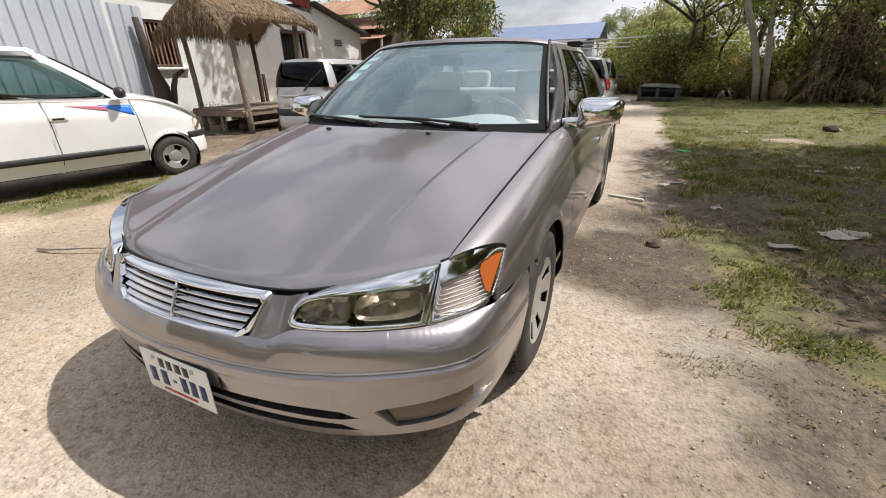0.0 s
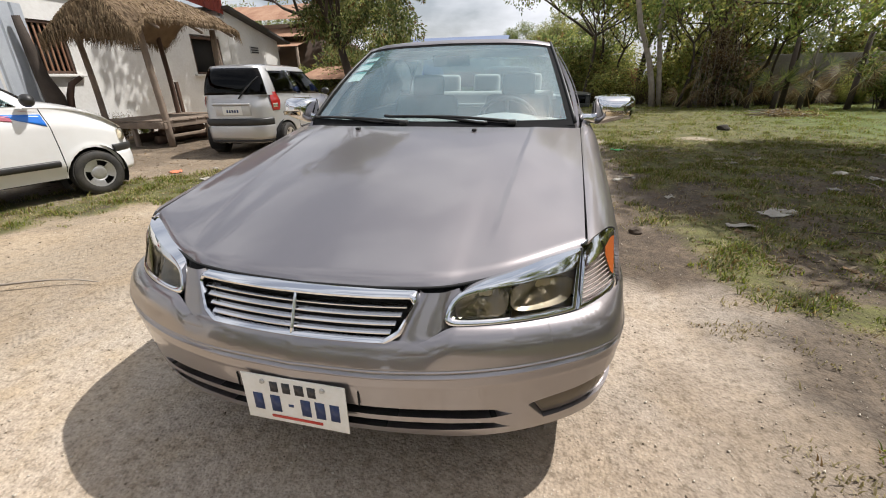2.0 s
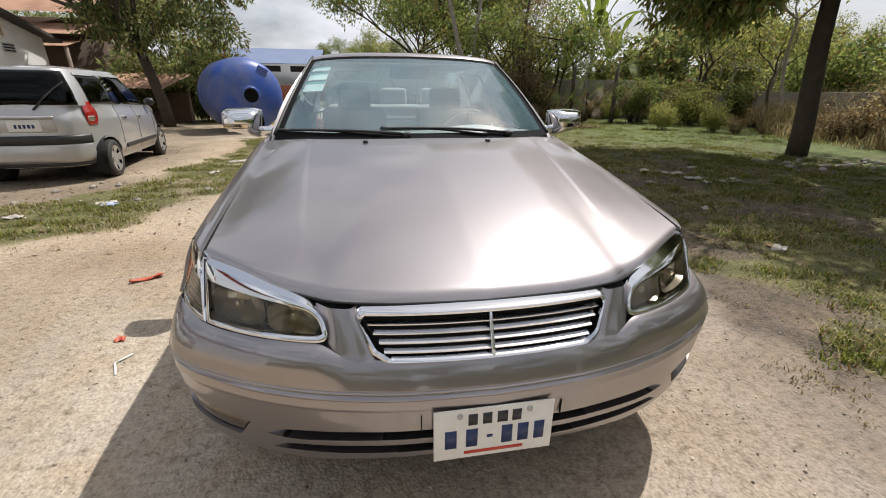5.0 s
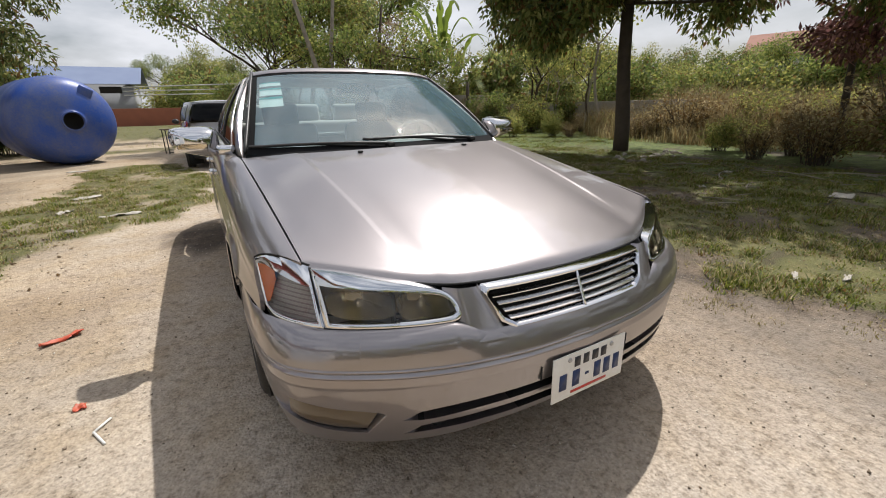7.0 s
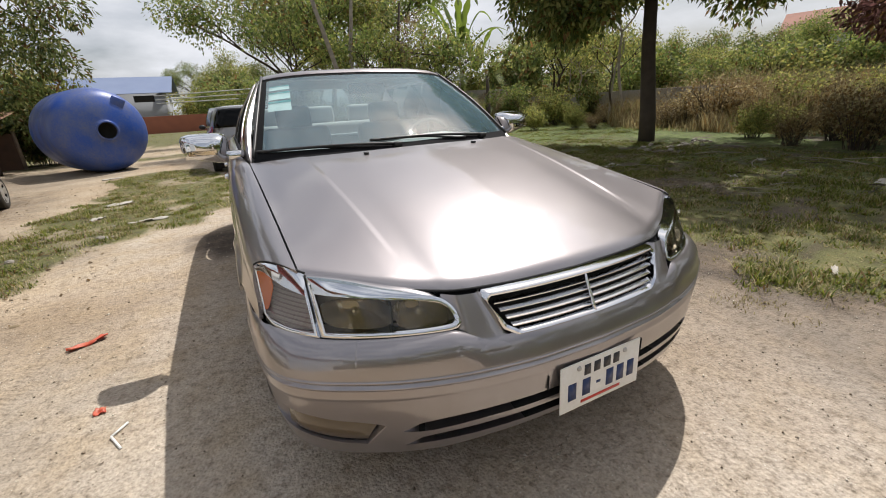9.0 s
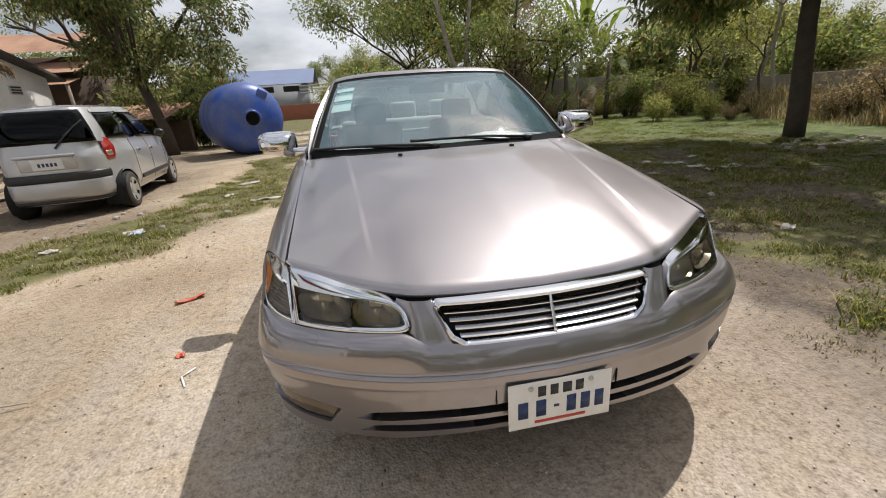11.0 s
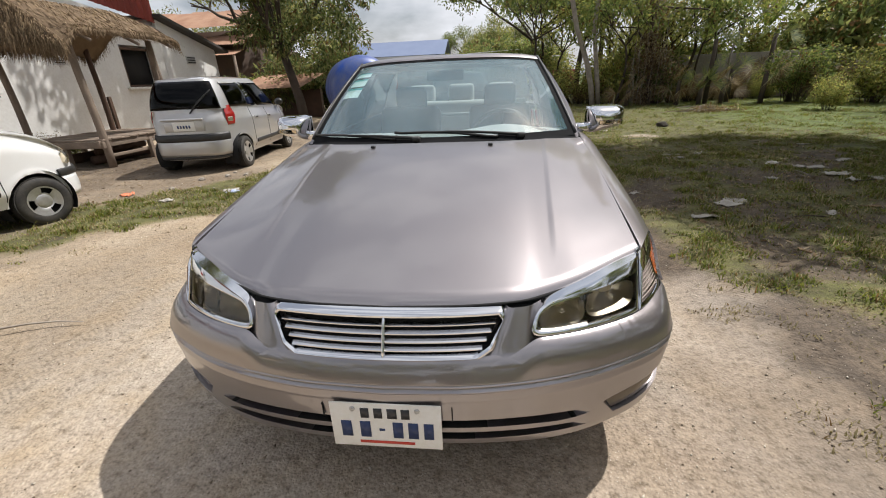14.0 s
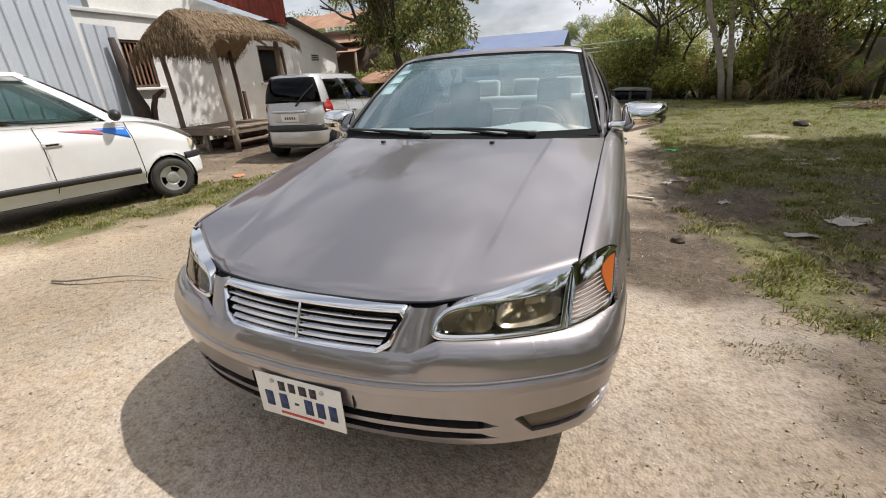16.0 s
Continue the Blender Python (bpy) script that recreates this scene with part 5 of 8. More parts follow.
# ---- small hatchbacks; local y runs forward from the rear axle ----
def hatchback(name, at, paint, label, pane_mat=None, scale=(1, 1, 1), strip=True, swoosh=False, visor=True, plate=True, hub=5, group="", wr=0.272):
    car = thing(name, at, label, "car", group)
    fx, fy, fz = scale
    EX = 0.30
    ARCH, WR, WB = wr + 0.043, wr, 2.38

    def plan(a, v=0.0):
        """The body's outline at angle a; v swells or tucks it."""
        c, s = math.cos(a), math.sin(a)
        x = (0.745 + v) * math.copysign(abs(c) ** EX, c)
        ln, mid = (1.74 + v), 1.19
        y = mid + ln * math.copysign(abs(s) ** EX, s)
        # the nose is rounder in plan than the tail
        if s > 0:
            y -= 0.16 * (abs(x) / 0.745) ** 3 * sstep(1.9, 2.9, y)
            x *= 1 - 0.10 * sstep(2.0, 2.95, y)
        else:
            y += 0.10 * (abs(x) / 0.745) ** 4
        x *= 1 - 0.12 * sstep(0.45, -0.55, y)
        return x * fx, y * fy

    def ang(y):
        f = (y - 1.19) / 1.74
        return math.asin(math.copysign(min(1, abs(f)) ** (1 / EX), f))

    belt = table([-0.6, 0.0, 1.0, 1.95, 2.15, 2.6, 2.80, 2.95], [1.06, 1.045, 1.005, 0.965, 0.955, 0.845, 0.745, 0.66])

    def body_at(a, q):
        x0, y0 = plan(a)
        zb = belt(y0 / fy)
        z = lerp(0.235, zb, q)
        tuck = -0.055 * (1 - sstep(0.0, 0.22, q)) - 0.045 * sstep(0.72, 1.0, q) + 0.008 * math.sin(math.pi * q)
        x, y = plan(a, tuck)
        for ay in (0.0, WB):
            r = math.hypot(y / fy - ay, z - WR)
            if abs(x) > 0.6 * fx:
                x += math.copysign(0.012 * math.exp(-(((r - ARCH - 0.012) / 0.025) ** 2)), x)
        return Vector((x, y, z * fz))

    n = 220
    angs = []
    ys = steps(-0.49, 2.82, 90)
    right = [ang(y) for y in ys]
    front = steps(right[-1], math.pi - right[-1], 26)[1:-1]
    left = [math.pi - a for a in reversed(right)]
    rear = steps(math.pi - right[0], 2 * math.pi + right[0], 26)[1:]
    angs = right + front + left + rear
    qs = steps(0, 1, 26)
    verts = [body_at(a, q) for q in qs for a in angs]
    n = len(angs)
    def rad(p):
        return min(math.hypot(p.y / fy - ay, p.z / fz - WR) for ay in (0.0, WB)) if abs(p.x) > 0.5 * fx else 9
    rs = [rad(p) for p in verts]
    faces = []
    for j in range(len(qs) - 1):
        for i in range(n - 1):
            ids = (j * n + i, j * n + i + 1, (j + 1) * n + i + 1, (j + 1) * n + i)
            if not all(rs[k] < ARCH for k in ids):
                faces.append(ids)
    for k, p in enumerate(verts):
        if rs[k] < ARCH:
            ay = 0.0 if abs(p.y / fy) < 1.1 else WB
            d = Vector((0, p.y / fy - ay, p.z / fz - WR))
            d = d.normalized() * ARCH
            verts[k] = Vector((p.x, (ay + d.y) * fy, (WR + d.z) * fz))
    bm = thicken(*drop_loose([tuple(v) for v in verts], faces), 0.014)
    sharp(part("body", bm, paint, car), 40)

    # bonnet and the top of the wings
    def bonnet(u, v):
        y = lerp(2.90, 1.93, v)
        a = ang(min(y, 2.925))
        x1, y1 = plan(a, -0.045)
        x = lerp(-abs(x1), abs(x1), u)
        f = abs(2 * u - 1)
        zc = belt(y) + 0.065 * (1 - f**2.5) * sstep(2.95, 2.5, y) - 0.004
        return (x, (y - 0.06 * f**3 * sstep(2.4, 2.9, y)) * fy, zc * fz)
    sharp(part("bonnet", thicken(*grid(bonnet, steps(0, 1, 24), steps(0, 1, 24)), 0.012), paint, car), 40)

    # cabin
    def cab(a, v, out=0.0):
        c, s = math.cos(a), math.sin(a)
        e = lerp(0.30, 0.34, v)
        bow = 0.03 * math.sin(math.pi * v)
        w = (lerp(0.705, 0.575, v) + bow + out)
        y0, y1 = lerp(-0.50, -0.36, v) - bow - out, lerp(2.17, 1.36, v) + bow * 0.9 + out
        mid, ln = (y0 + y1) / 2, (y1 - y0) / 2
        x = w * math.copysign(abs(c) ** e, c)
        y = mid + ln * math.copysign(abs(s) ** e, s)
        x *= 1 - (0.11 + 0.07 * v) * sstep(0.6, -0.5, y)
        z = lerp(belt(y) - 0.012, 1.515, v)
        return (x * fx, y * fy, z * fz)

    def cang(f, e=0.32):
        """The angle on the flank at share f (-1..1) of the cabin's half length."""
        return math.asin(math.copysign(abs(f) ** (1 / e), f))
    aa = steps(0, 2 * math.pi, 160)
    def shell_keep(a, v):
        """Leaves the window openings free."""
        if not 0.08 < v < 0.84:
            return False if v < 0 else True
        c, s = math.cos(a), math.sin(a)
        f = math.copysign(abs(s) ** 0.32, s)
        if abs(f) < 0.985 or abs(c) ** 0.32 > 0.9:
            if 0.06 < f < 0.79 or -0.69 < f < -0.03:
                return False
        k = (a - 1.5 * math.pi) if a > math.pi else (a - 0.5 * math.pi)
        return abs(k) > (0.78 if a > math.pi else 0.64)
    aa = [2 * math.pi * i / 360 for i in range(361)]
    sharp(part("cabin_shell", thicken(*drop_loose(*grid(cab, aa, [0, 0.03, 0.055, 0.08] + steps(0.12, 0.80, 8) + [0.84, 0.87, 0.90, 0.95, 1.0], shell_keep)), 0.02), paint, car), 40)

    def roof(a, r):
        x, y, z = cab(a, 1.0)
        cy = 0.38 * fy
        return (x * r, cy + (y - cy) * r, z + 0.055 * fz * (1 - r**2.4))
    part("roof", lathe_like(roof, 80, 10), paint, car)

    def window(nm, a0, a1, v0, v1, mat=None, slant=0.0, out=0.006):
        mat = mat or pane_mat or DARK_GLASS
        def at_(u, v):
            vv = lerp(v0, v1, v)
            f0, f1 = a0, a1
            return cab(lerp(f0, f1, u), vv, out)
        w_ = part(nm, thicken(*grid(at_, steps(0, 1, 20), steps(0, 1, 8)), 0.004), mat, car)
        return w_
    for g in (0, 1):
        m_ = (lambda a: a) if g == 0 else (lambda a: math.pi - a)
        window("front_side_window", m_(cang(0.05)), m_(cang(0.80)), 0.06, 0.86)
        window("rear_side_window", m_(cang(-0.02)), m_(cang(-0.70)), 0.06, 0.86)
    window("rear_screen", 1.5 * math.pi - 0.86, 1.5 * math.pi + 0.86, 0.02, 0.94)
    window("windscreen", 0.5 * math.pi - 0.66, 0.5 * math.pi + 0.66, 0.06, 0.93)
    if visor:
        for g in (0, 1):
            m_ = (lambda a: a) if g == 0 else (lambda a: math.pi - a)
            window("rain_visor", m_(cang(-0.72)), m_(cang(0.82)), 0.84, 0.93, SILVER if paint is SILVER else BLACK, out=0.016)

    # strips that follow the body's outline
    def along(nm, a0, a1, z0, z1, mat, out=0.014, n_=60, parent=None):
        def at_(u, v):
            a = lerp(a0, a1, u)
            x, y = plan(a, out + 0.012 * math.sin(math.pi * v))
            return (x, y, lerp(z0, z1, v) * fz)
        return part(nm, thicken(*grid(at_, steps(0, 1, n_), steps(0, 1, 5)), 0.02), mat, parent or car)
    ra = ang(-0.37)
    bump_r = along("rear_bumper", math.pi - ra, 2 * math.pi + ra, 0.30, 0.57, paint, 0.022)
    along("bumper_strip", math.pi - ra, 2 * math.pi + ra, 0.545, 0.665, BLACK, 0.03, parent=bump_r)
    along("bumper_foot", math.pi - ra, 2 * math.pi + ra, 0.25, 0.305, BLACK, 0.006, parent=bump_r)
    fa = ang(2.735)
    bump_f = along("front_bumper", fa, math.pi - fa, 0.22, 0.45, paint, 0.02)
    along("bumper_strip", fa, math.pi - fa, 0.445, 0.525, BLACK, 0.028, parent=bump_f)
    if strip:
        for g in (0, 1):
            m_ = (lambda a: a) if g == 0 else (lambda a: math.pi - a)
            along("side_moulding", m_(ang(0.40)), m_(ang(2.05)), 0.37, 0.44, BLACK, 0.012)
    for g in (1, -1):
        for nm, y0 in (("door_seam", 0.36), ("door_seam", 1.14), ("door_seam", 2.07)):
            pts = []
            for q in steps(0.10, 1.0, 12):
                yy = y0 + (0.0 if y0 > 0.4 else 0.0) + (0.05 * (1 - q) if y0 > 1.5 else 0)
                x, y, z = body_at(ang(yy), q)
                pts.append((g * abs(x), y, z))
            part(nm, tube(pts, 0.0045, 5), GAP, car)
        for y0 in (0.56, 1.32):
            x, y, z = body_at(ang(y0), 0.76)
            hnd = part("door_handle", box_bm(0.03, 0.17, 0.055, (g * abs(x), y, z), 0.012), paint, car)
            part("handle_recess", box_bm(0.012, 0.11, 0.022, (g * (abs(x) + 0.011), y, z - 0.004), 0.004), GAP, hnd)
        # tail lamps, tall on the corners
        def tail(u, v, g=g):
            z = lerp(0.775, 1.09, v)
            wv = 0.55 + 0.45 * math.sin(math.pi * (0.15 + 0.75 * v))
            a = lerp(1.5 * math.pi + 0.93 - 0.13 * wv, 1.5 * math.pi + 0.93 + 0.17 * wv, u)
            x, y = plan(a, 0.012 - 0.045 * sstep(0.93, 1.09, z) + 0.006 * math.sin(math.pi * u))
            return (g * x, y, z * fz)
        tl = part("tail_lamp", thicken(*grid(tail, steps(0, 1, 14), steps(0, 1, 14)), 0.012), RED_LENS, car)
        def rev(u, v, g=g):
            z = lerp(0.83, 0.90, v)
            a = lerp(1.5 * math.pi + 0.86, 1.5 * math.pi + 1.02, u)
            x, y = plan(a, 0.018)
            return (g * x, y - 0.002, z * fz)
        part("reversing_lens", thicken(*grid(rev, steps(0, 1, 8), steps(0, 1, 4)), 0.01), REFLECTOR, tl)
        # door mirror
        bm = bmesh.new()
        bmesh.ops.create_uvsphere(bm, u_segments=16, v_segments=10, radius=1)
        bmesh.ops.transform(bm, matrix=Matrix.Translation((g * 0.79 * fx, 1.95 * fy, 1.045 * fz)) @ Matrix.Diagonal((0.085, 0.06, 0.065, 1)), verts=bm.verts)
        part("door_mirror", bm, BLACK, car)
        part("head_lamp", box_bm(0.26, 0.10, 0.13, (g * 0.48 * fx, 2.80 * fy, 0.62 * fz), 0.05, Matrix.Rotation(-g * 0.35, 3, "Z")), LENS, car)
        for ay in (0.0, WB):
            w = road_wheel(car, pose(g * 0.665 * fx, ay * fy, WR * fz), g < 0, WR * fz, 0.165, wr * 0.64, hub)
            bm = lathe([(0.03, 0.45), (ARCH + 0.03, 0.45), (ARCH + 0.03, 0.70)], 24, "x", -0.5, math.pi + 1.0)
            bmesh.ops.transform(bm, matrix=Matrix.Diagonal((g * fx, fy, fz, 1)) @ pose(0, ay, WR), verts=bm.verts)
            part("wheel_housing", bm, GAP, car)
    part("floor_pan", box_bm(1.2 * fx, 2.9 * fy, 0.06, (0, 1.19 * fy, 0.24 * fz), 0.02), GAP, car)
    if plate:
        y = -0.575 * fy
        pl = thing("number_plate")
        pl.parent = car
        pl.matrix_basis = pose(0.02, y - 0.002, 0.795 * fz, 4, 0, 0)
        part("plate_recess", box_bm(0.62, 0.02, 0.17, (0, 0.014, 0), 0.012), paint, pl)
        part("plate_sheet", box_bm(0.34, 0.004, 0.14, (0, 0, 0), 0.002), PLATE, pl)
        for k in range(5):
            part("sign_bar", box_bm(0.028, 0.002, 0.045, (-0.09 + 0.045 * k, -0.003, -0.008), 0), PLATE_BLUE, pl)
        part("handle_bar", box_bm(0.66, 0.045, 0.035, (0.0, -0.008, 0.105), 0.014), paint, pl)
        w_ = thing("rear_wiper")
        w_.parent = car
        p0, p1 = Vector(cab(1.5 * math.pi + 0.02, 0.0, 0.02)), Vector(cab(1.5 * math.pi + 0.35, 0.48, 0.022))
        part("arm", tube([p0 + Vector((-0.05, -0.01, -0.05)), lerp(p0, p1, 0.3) + Vector((0, -0.02, 0)), p1], 0.011, 6), BLACK, w_)
        part("blade", tube([lerp(p0, p1, 0.45) + Vector((-0.03, -0.002, 0)), p1 + Vector((0.10, -0.002, 0.07))], 0.009, 6), BLACK, w_)
    if swoosh:
        for nm, y0, y1, z0, z1, col, cut in (("blue_stripe", 1.72, 2.06, 0.785, 0.925, "blue", 0.12), ("red_stripe", 1.42, 1.80, 0.85, 0.93, "red", 0.16), ("red_stripe", 1.88, 2.05, 0.93, 0.95, "red", 0.05)):
            def at_(u, v, y0=y0, y1=y1, z0=z0, z1=z1, cut=cut):
                y = lerp(y0 + cut * (1 - v) * 1.0, y1, u)
                z = lerp(lerp(lerp(z0, z1, 0.55), z0, u), z1 - 0.02 * u, v)
                zb = belt(y)
                x, yy, zz = body_at(ang(y), (z - 0.235) / (zb - 0.235))
                return (abs(x) + 0.004, yy, zz)
            part(nm, thicken(*grid(at_, steps(0, 1, 10), steps(0, 1, 4)), 0.002), STICK_BLUE if col == "blue" else STICK_RED, car)
    # something of the cabin shows through the glass
    for sx_ in (-0.33, 0.33):
        s_ = thing("front_seat")
        s_.parent = car
        s_.matrix_basis = pose(sx_ * fx, 1.0 * fy, 0)
        part("cushion", box_bm(0.44, 0.46, 0.14, (0, 0.1, 0.55), 0.05, segs=3), DASH, s_)
        part("backrest", box_bm(0.44, 0.13, 0.56, (0, -0.18, 0.84), 0.05, Matrix.Rotation(radians(14), 3, "X"), segs=3), DASH, s_)
        part("headrest", box_bm(0.24, 0.09, 0.16, (0, -0.29, 1.20), 0.04, segs=3), DASH, s_)
    part("dashboard", box_bm(1.25 * fx, 0.35, 0.20, (0, 1.72 * fy, 0.86 * fz), 0.06, segs=3), DASH, car)
    return car


def lathe_like(fn, na, nr):
    """A disc of rings from fn(angle, share of the radius)."""
    bm = bmesh.new()
    mid = bm.verts.new(fn(0.0, 0.0001))
    rings = [[bm.verts.new(fn(2 * math.pi * k / na, (j + 1) / nr)) for k in range(na)] for j in range(nr)]
    for k in range(na):
        bm.faces.new((mid, rings[0][k], rings[0][(k + 1) % na]))
        for j in range(nr - 1):
            bm.faces.new((rings[j][k], rings[j + 1][k], rings[j + 1][(k + 1) % na], rings[j][(k + 1) % na]))
    bmesh.ops.recalc_face_normals(bm, faces=bm.faces)
    return bm


STICK_BLUE = material("blue_sticker", (0.01, 0.16, 0.62), 0.3, 0.0, Coat_Weight=0.6)
LIGHT_GLASS = clear_glass("pale_green_glass", (0.66, 0.76, 0.75))
STICK_RED = material("faded_red_sticker", (0.42, 0.12, 0.16), 0.35)
hatchback("silver_hatchback", pose(-4.62, 5.97, 0, 0, 0, 8.5), SILVER, "silver five-door hatchback parked on sand with its tail to the track", scale=(0.96, 0.97, 0.955), group="small hatchbacks")
hatchback("white_hatchback", pose(-5.81, 0.86, 0, 0, 0, -15.4), WHITE, "white five-door hatchback with a blue and red stripe on its door", LIGHT_GLASS, scale=(1, 1, 1.03), swoosh=True, hub=3, group="small hatchbacks", wr=0.243)
hatchback("grey_estate_car", pose(-0.46, 10.5, 0, 0, 0, 2.0), car_paint("dull_grey_paint", (0.27, 0.27, 0.275), 0.5, 0.38), "dull grey old car parked behind the saloon", scale=(1.13, 1.15, 0.93), strip=False, visor=False, plate=False)

# ---- buildings and yard ----
PLASTER = weathered("white_lime_plaster", (0.76, 0.75, 0.72), (0.50, 0.47, 0.42), 0.85, 0.9, 18, 0.004, 0.35, amount=0.5)
PLASTER_GREY = weathered("grey_plaster", (0.55, 0.55, 0.53), (0.36, 0.35, 0.33), 0.85, 1.1, 20, 0.004, 0.35)
OLD_WOOD = weathered("grey_weathered_wood", (0.26, 0.20, 0.15), (0.12, 0.09, 0.07), 0.85, 3, 45, 0.004, 0.6)
DARK_WOOD = weathered("dark_brown_wood", (0.10, 0.055, 0.035), (0.05, 0.03, 0.02), 0.7, 4, 50, 0.003, 0.5)
SHEET_METAL = weathered("galvanised_sheet", (0.60, 0.64, 0.69), (0.44, 0.48, 0.53), 0.38, 0.8, 25, 0.001, 0.15, metal=0.35, amount=0.6)
RED_METAL = weathered("red_painted_sheet", (0.28, 0.05, 0.035), (0.16, 0.035, 0.03), 0.5, 1.5, 25, 0.001, 0.2)
RUST = weathered("rusty_sheet_roof", (0.40, 0.24, 0.15), (0.22, 0.10, 0.055), 0.75, 1.2, 22, 0.002, 0.3, amount=0.9)
BLUE_ROOF = weathered("blue_sheet_roof", (0.18, 0.225, 0.34), (0.13, 0.17, 0.28), 0.45, 0.5, 12, 0.001, 0.1)
CONCRETE = weathered("stained_concrete", (0.36, 0.33, 0.29), (0.17, 0.14, 0.11), 0.9, 0.8, 16, 0.006, 0.5, amount=0.8)
BRICK = weathered("red_brick_face", (0.34, 0.12, 0.07), (0.24, 0.09, 0.06), 0.9, 1.5, 30, 0.003, 0.4)
DARK_ROOM = material("dark_opening", (0.02, 0.018, 0.016), 0.9)
TANK_BLUE = weathered("blue_tank_plastic", (0.022, 0.080, 0.37), (0.16, 0.17, 0.20), 0.42, 2.1, 26, 0.002, 0.2, amount=0.7)


def corrugated(width, height, pitch=0.18, depth=0.03, ribs=True, n=None, square=True):
    """A profiled sheet in the plane of x and z, ribs running up."""
    xs = []
    k = int(round(width / pitch))
    for i in range(k):
        for f, d in ((0.0, 0), (0.12, 0), (0.22, 1), (0.40, 1), (0.50, 0)) if square else ((0, 0), (0.25, 0.5), (0.5, 1), (0.75, 0.5)):
            xs.append(((i + f) * pitch, d * depth))
    xs.append((width, 0))
    bm = bmesh.new()
    rows = [[bm.verts.new((x, -d, z)) for x, d in xs] for z in (0, height)]
    for i in range(len(xs) - 1):
        bm.faces.new((rows[0][i], rows[0][i + 1], rows[1][i + 1], rows[1][i]))
    bm.normal_update()
    shell(bm, 0.002)
    return bm


# house wall behind the hut: it stands along x = -9.4
house = thing("white_house", None, "white plastered house with red sheet cladding and barred windows", "house")
WX = -9.4


def wall_piece(y0, y1, z0, z1, z1b=None, mat=None, thick=0.2, name="wall"):
    """A length of wall; z1b: its top at the far end."""
    z1b = z1 if z1b is None else z1b
    bm = bmesh.new()
    c = [(WX, y0, z0), (WX, y1, z0), (WX, y1, z1b), (WX, y0, z1)]
    a = [bm.verts.new(p) for p in c]
    b = [bm.verts.new((p[0] - thick, p[1], p[2])) for p in c]
    bm.faces.new(a)
    bm.faces.new(list(reversed(b)))
    for i in range(4):
        bm.faces.new((a[i], b[i], b[(i + 1) % 4], a[(i + 1) % 4]))
    bmesh.ops.recalc_face_normals(bm, faces=bm.faces)
    return part(name, bm, mat or PLASTER, house, smooth=False)


WL, WR_, WB_, WT = (5.75, 6.8), (10.2, 11.35), 1.42, 2.42


def top_z(y):
    return 3.4 - 0.133 * (y - 8.7)


wall_piece(-6.0, WL[0], 0, 2.9)
wall_piece(WL[0], WL[1], 0, WB_)
wall_piece(WL[0], WL[1], WT, 3.4)
wall_piece(WL[1], WR_[0], 0, top_z(WL[1]), top_z(WR_[0]))
wall_piece(WR_[0], WR_[1], 0, WB_)
wall_piece(WR_[0], WR_[1], WT + 0.05, top_z(WR_[0]), top_z(WR_[1]))
wall_piece(WR_[1], 11.75, 0, top_z(WR_[1]), top_z(11.75))
for (a, b), bars in ((WL, 9), (WR_, 0)):
    win = thing("window")
    win.parent = house
    part("dark_room", box_bm(0.04, b - a, WT - WB_, (WX - 0.24, (a + b) / 2, (WB_ + WT) / 2)), DARK_ROOM, win)
    part("window_sill", box_bm(0.14, b - a + 0.24, 0.06, (WX + 0.03, (a + b) / 2, WB_ - 0.03), 0.01), PLASTER, win)
    for yy in (a + 0.03, b - 0.03):
        part("window_frame", box_bm(0.08, 0.06, WT - WB_, (WX - 0.06, yy, (WB_ + WT) / 2), 0.005), DARK_WOOD, win)
    for zz in (WB_ + 0.03, WT - 0.03):
        part("window_frame", box_bm(0.08, b - a - 0.12, 0.06, (WX - 0.06, (a + b) / 2, zz), 0.005), DARK_WOOD, win)
    for k in range(bars):
        part("window_bar", box_bm(0.03, 0.035, WT - WB_ - 0.12, (WX - 0.06, lerp(a + 0.1, b - 0.1, k / max(1, bars - 1)), (WB_ + WT) / 2), 0.004), RUST, win)
# triangular vent
bm = extrude_poly([(8.25, 1.93), (8.62, 1.93), (8.36, 2.14), (8.25, 2.14)], 0.02, "x")
bmesh.ops.translate(bm, vec=(WX - 0.005, 0, 0), verts=bm.verts)
vent = part("wall_vent", bm, PLASTER_GREY, house, smooth=False)
for k in range(3):
    part("vent_slat", box_bm(0.02, 0.24 - 0.05 * k, 0.02, (WX + 0.02, 8.42 - 0.02 * k, 1.98 + 0.05 * k), 0.003), DARK_ROOM, vent)
# red cladding above
bm = corrugated(14.0, 0.85, 0.2, 0.03)
bmesh.ops.transform(bm, matrix=Matrix.Translation((WX + 0.02, -2.25, 3.42)) @ Matrix.Rotation(radians(90), 4, "Z"), verts=bm.verts)
for v in bm.verts:
    v.co.z += 0.10 - 0.133 * max(0, v.co.y - 8.7) if v.co.z < 3.6 else 0
part("red_cladding", bm, RED_METAL, house, smooth=False)
part("cladding_batten", box_bm(0.06, 14.6, 0.08, (WX + 0.03, 1.7, 2.93), 0.01), PLASTER_GREY, house)
part("rear_wall", box_bm(0.2, 18.0, 3.0, (WX - 6.0, 2.8, 1.5)), PLASTER, house)
part("end_wall", box_bm(6.0, 0.2, 3.2, (WX - 3.1, 11.65, 1.6)), PLASTER, house)
part("end_wall", box_bm(6.0, 0.2, 3.2, (WX - 3.1, -6.1, 1.6)), PLASTER, house)
part("house_roof", box_bm(6.6, 18.0, 0.08, (WX - 3.0, 2.75, 4.3), 0.01), RUST, house)

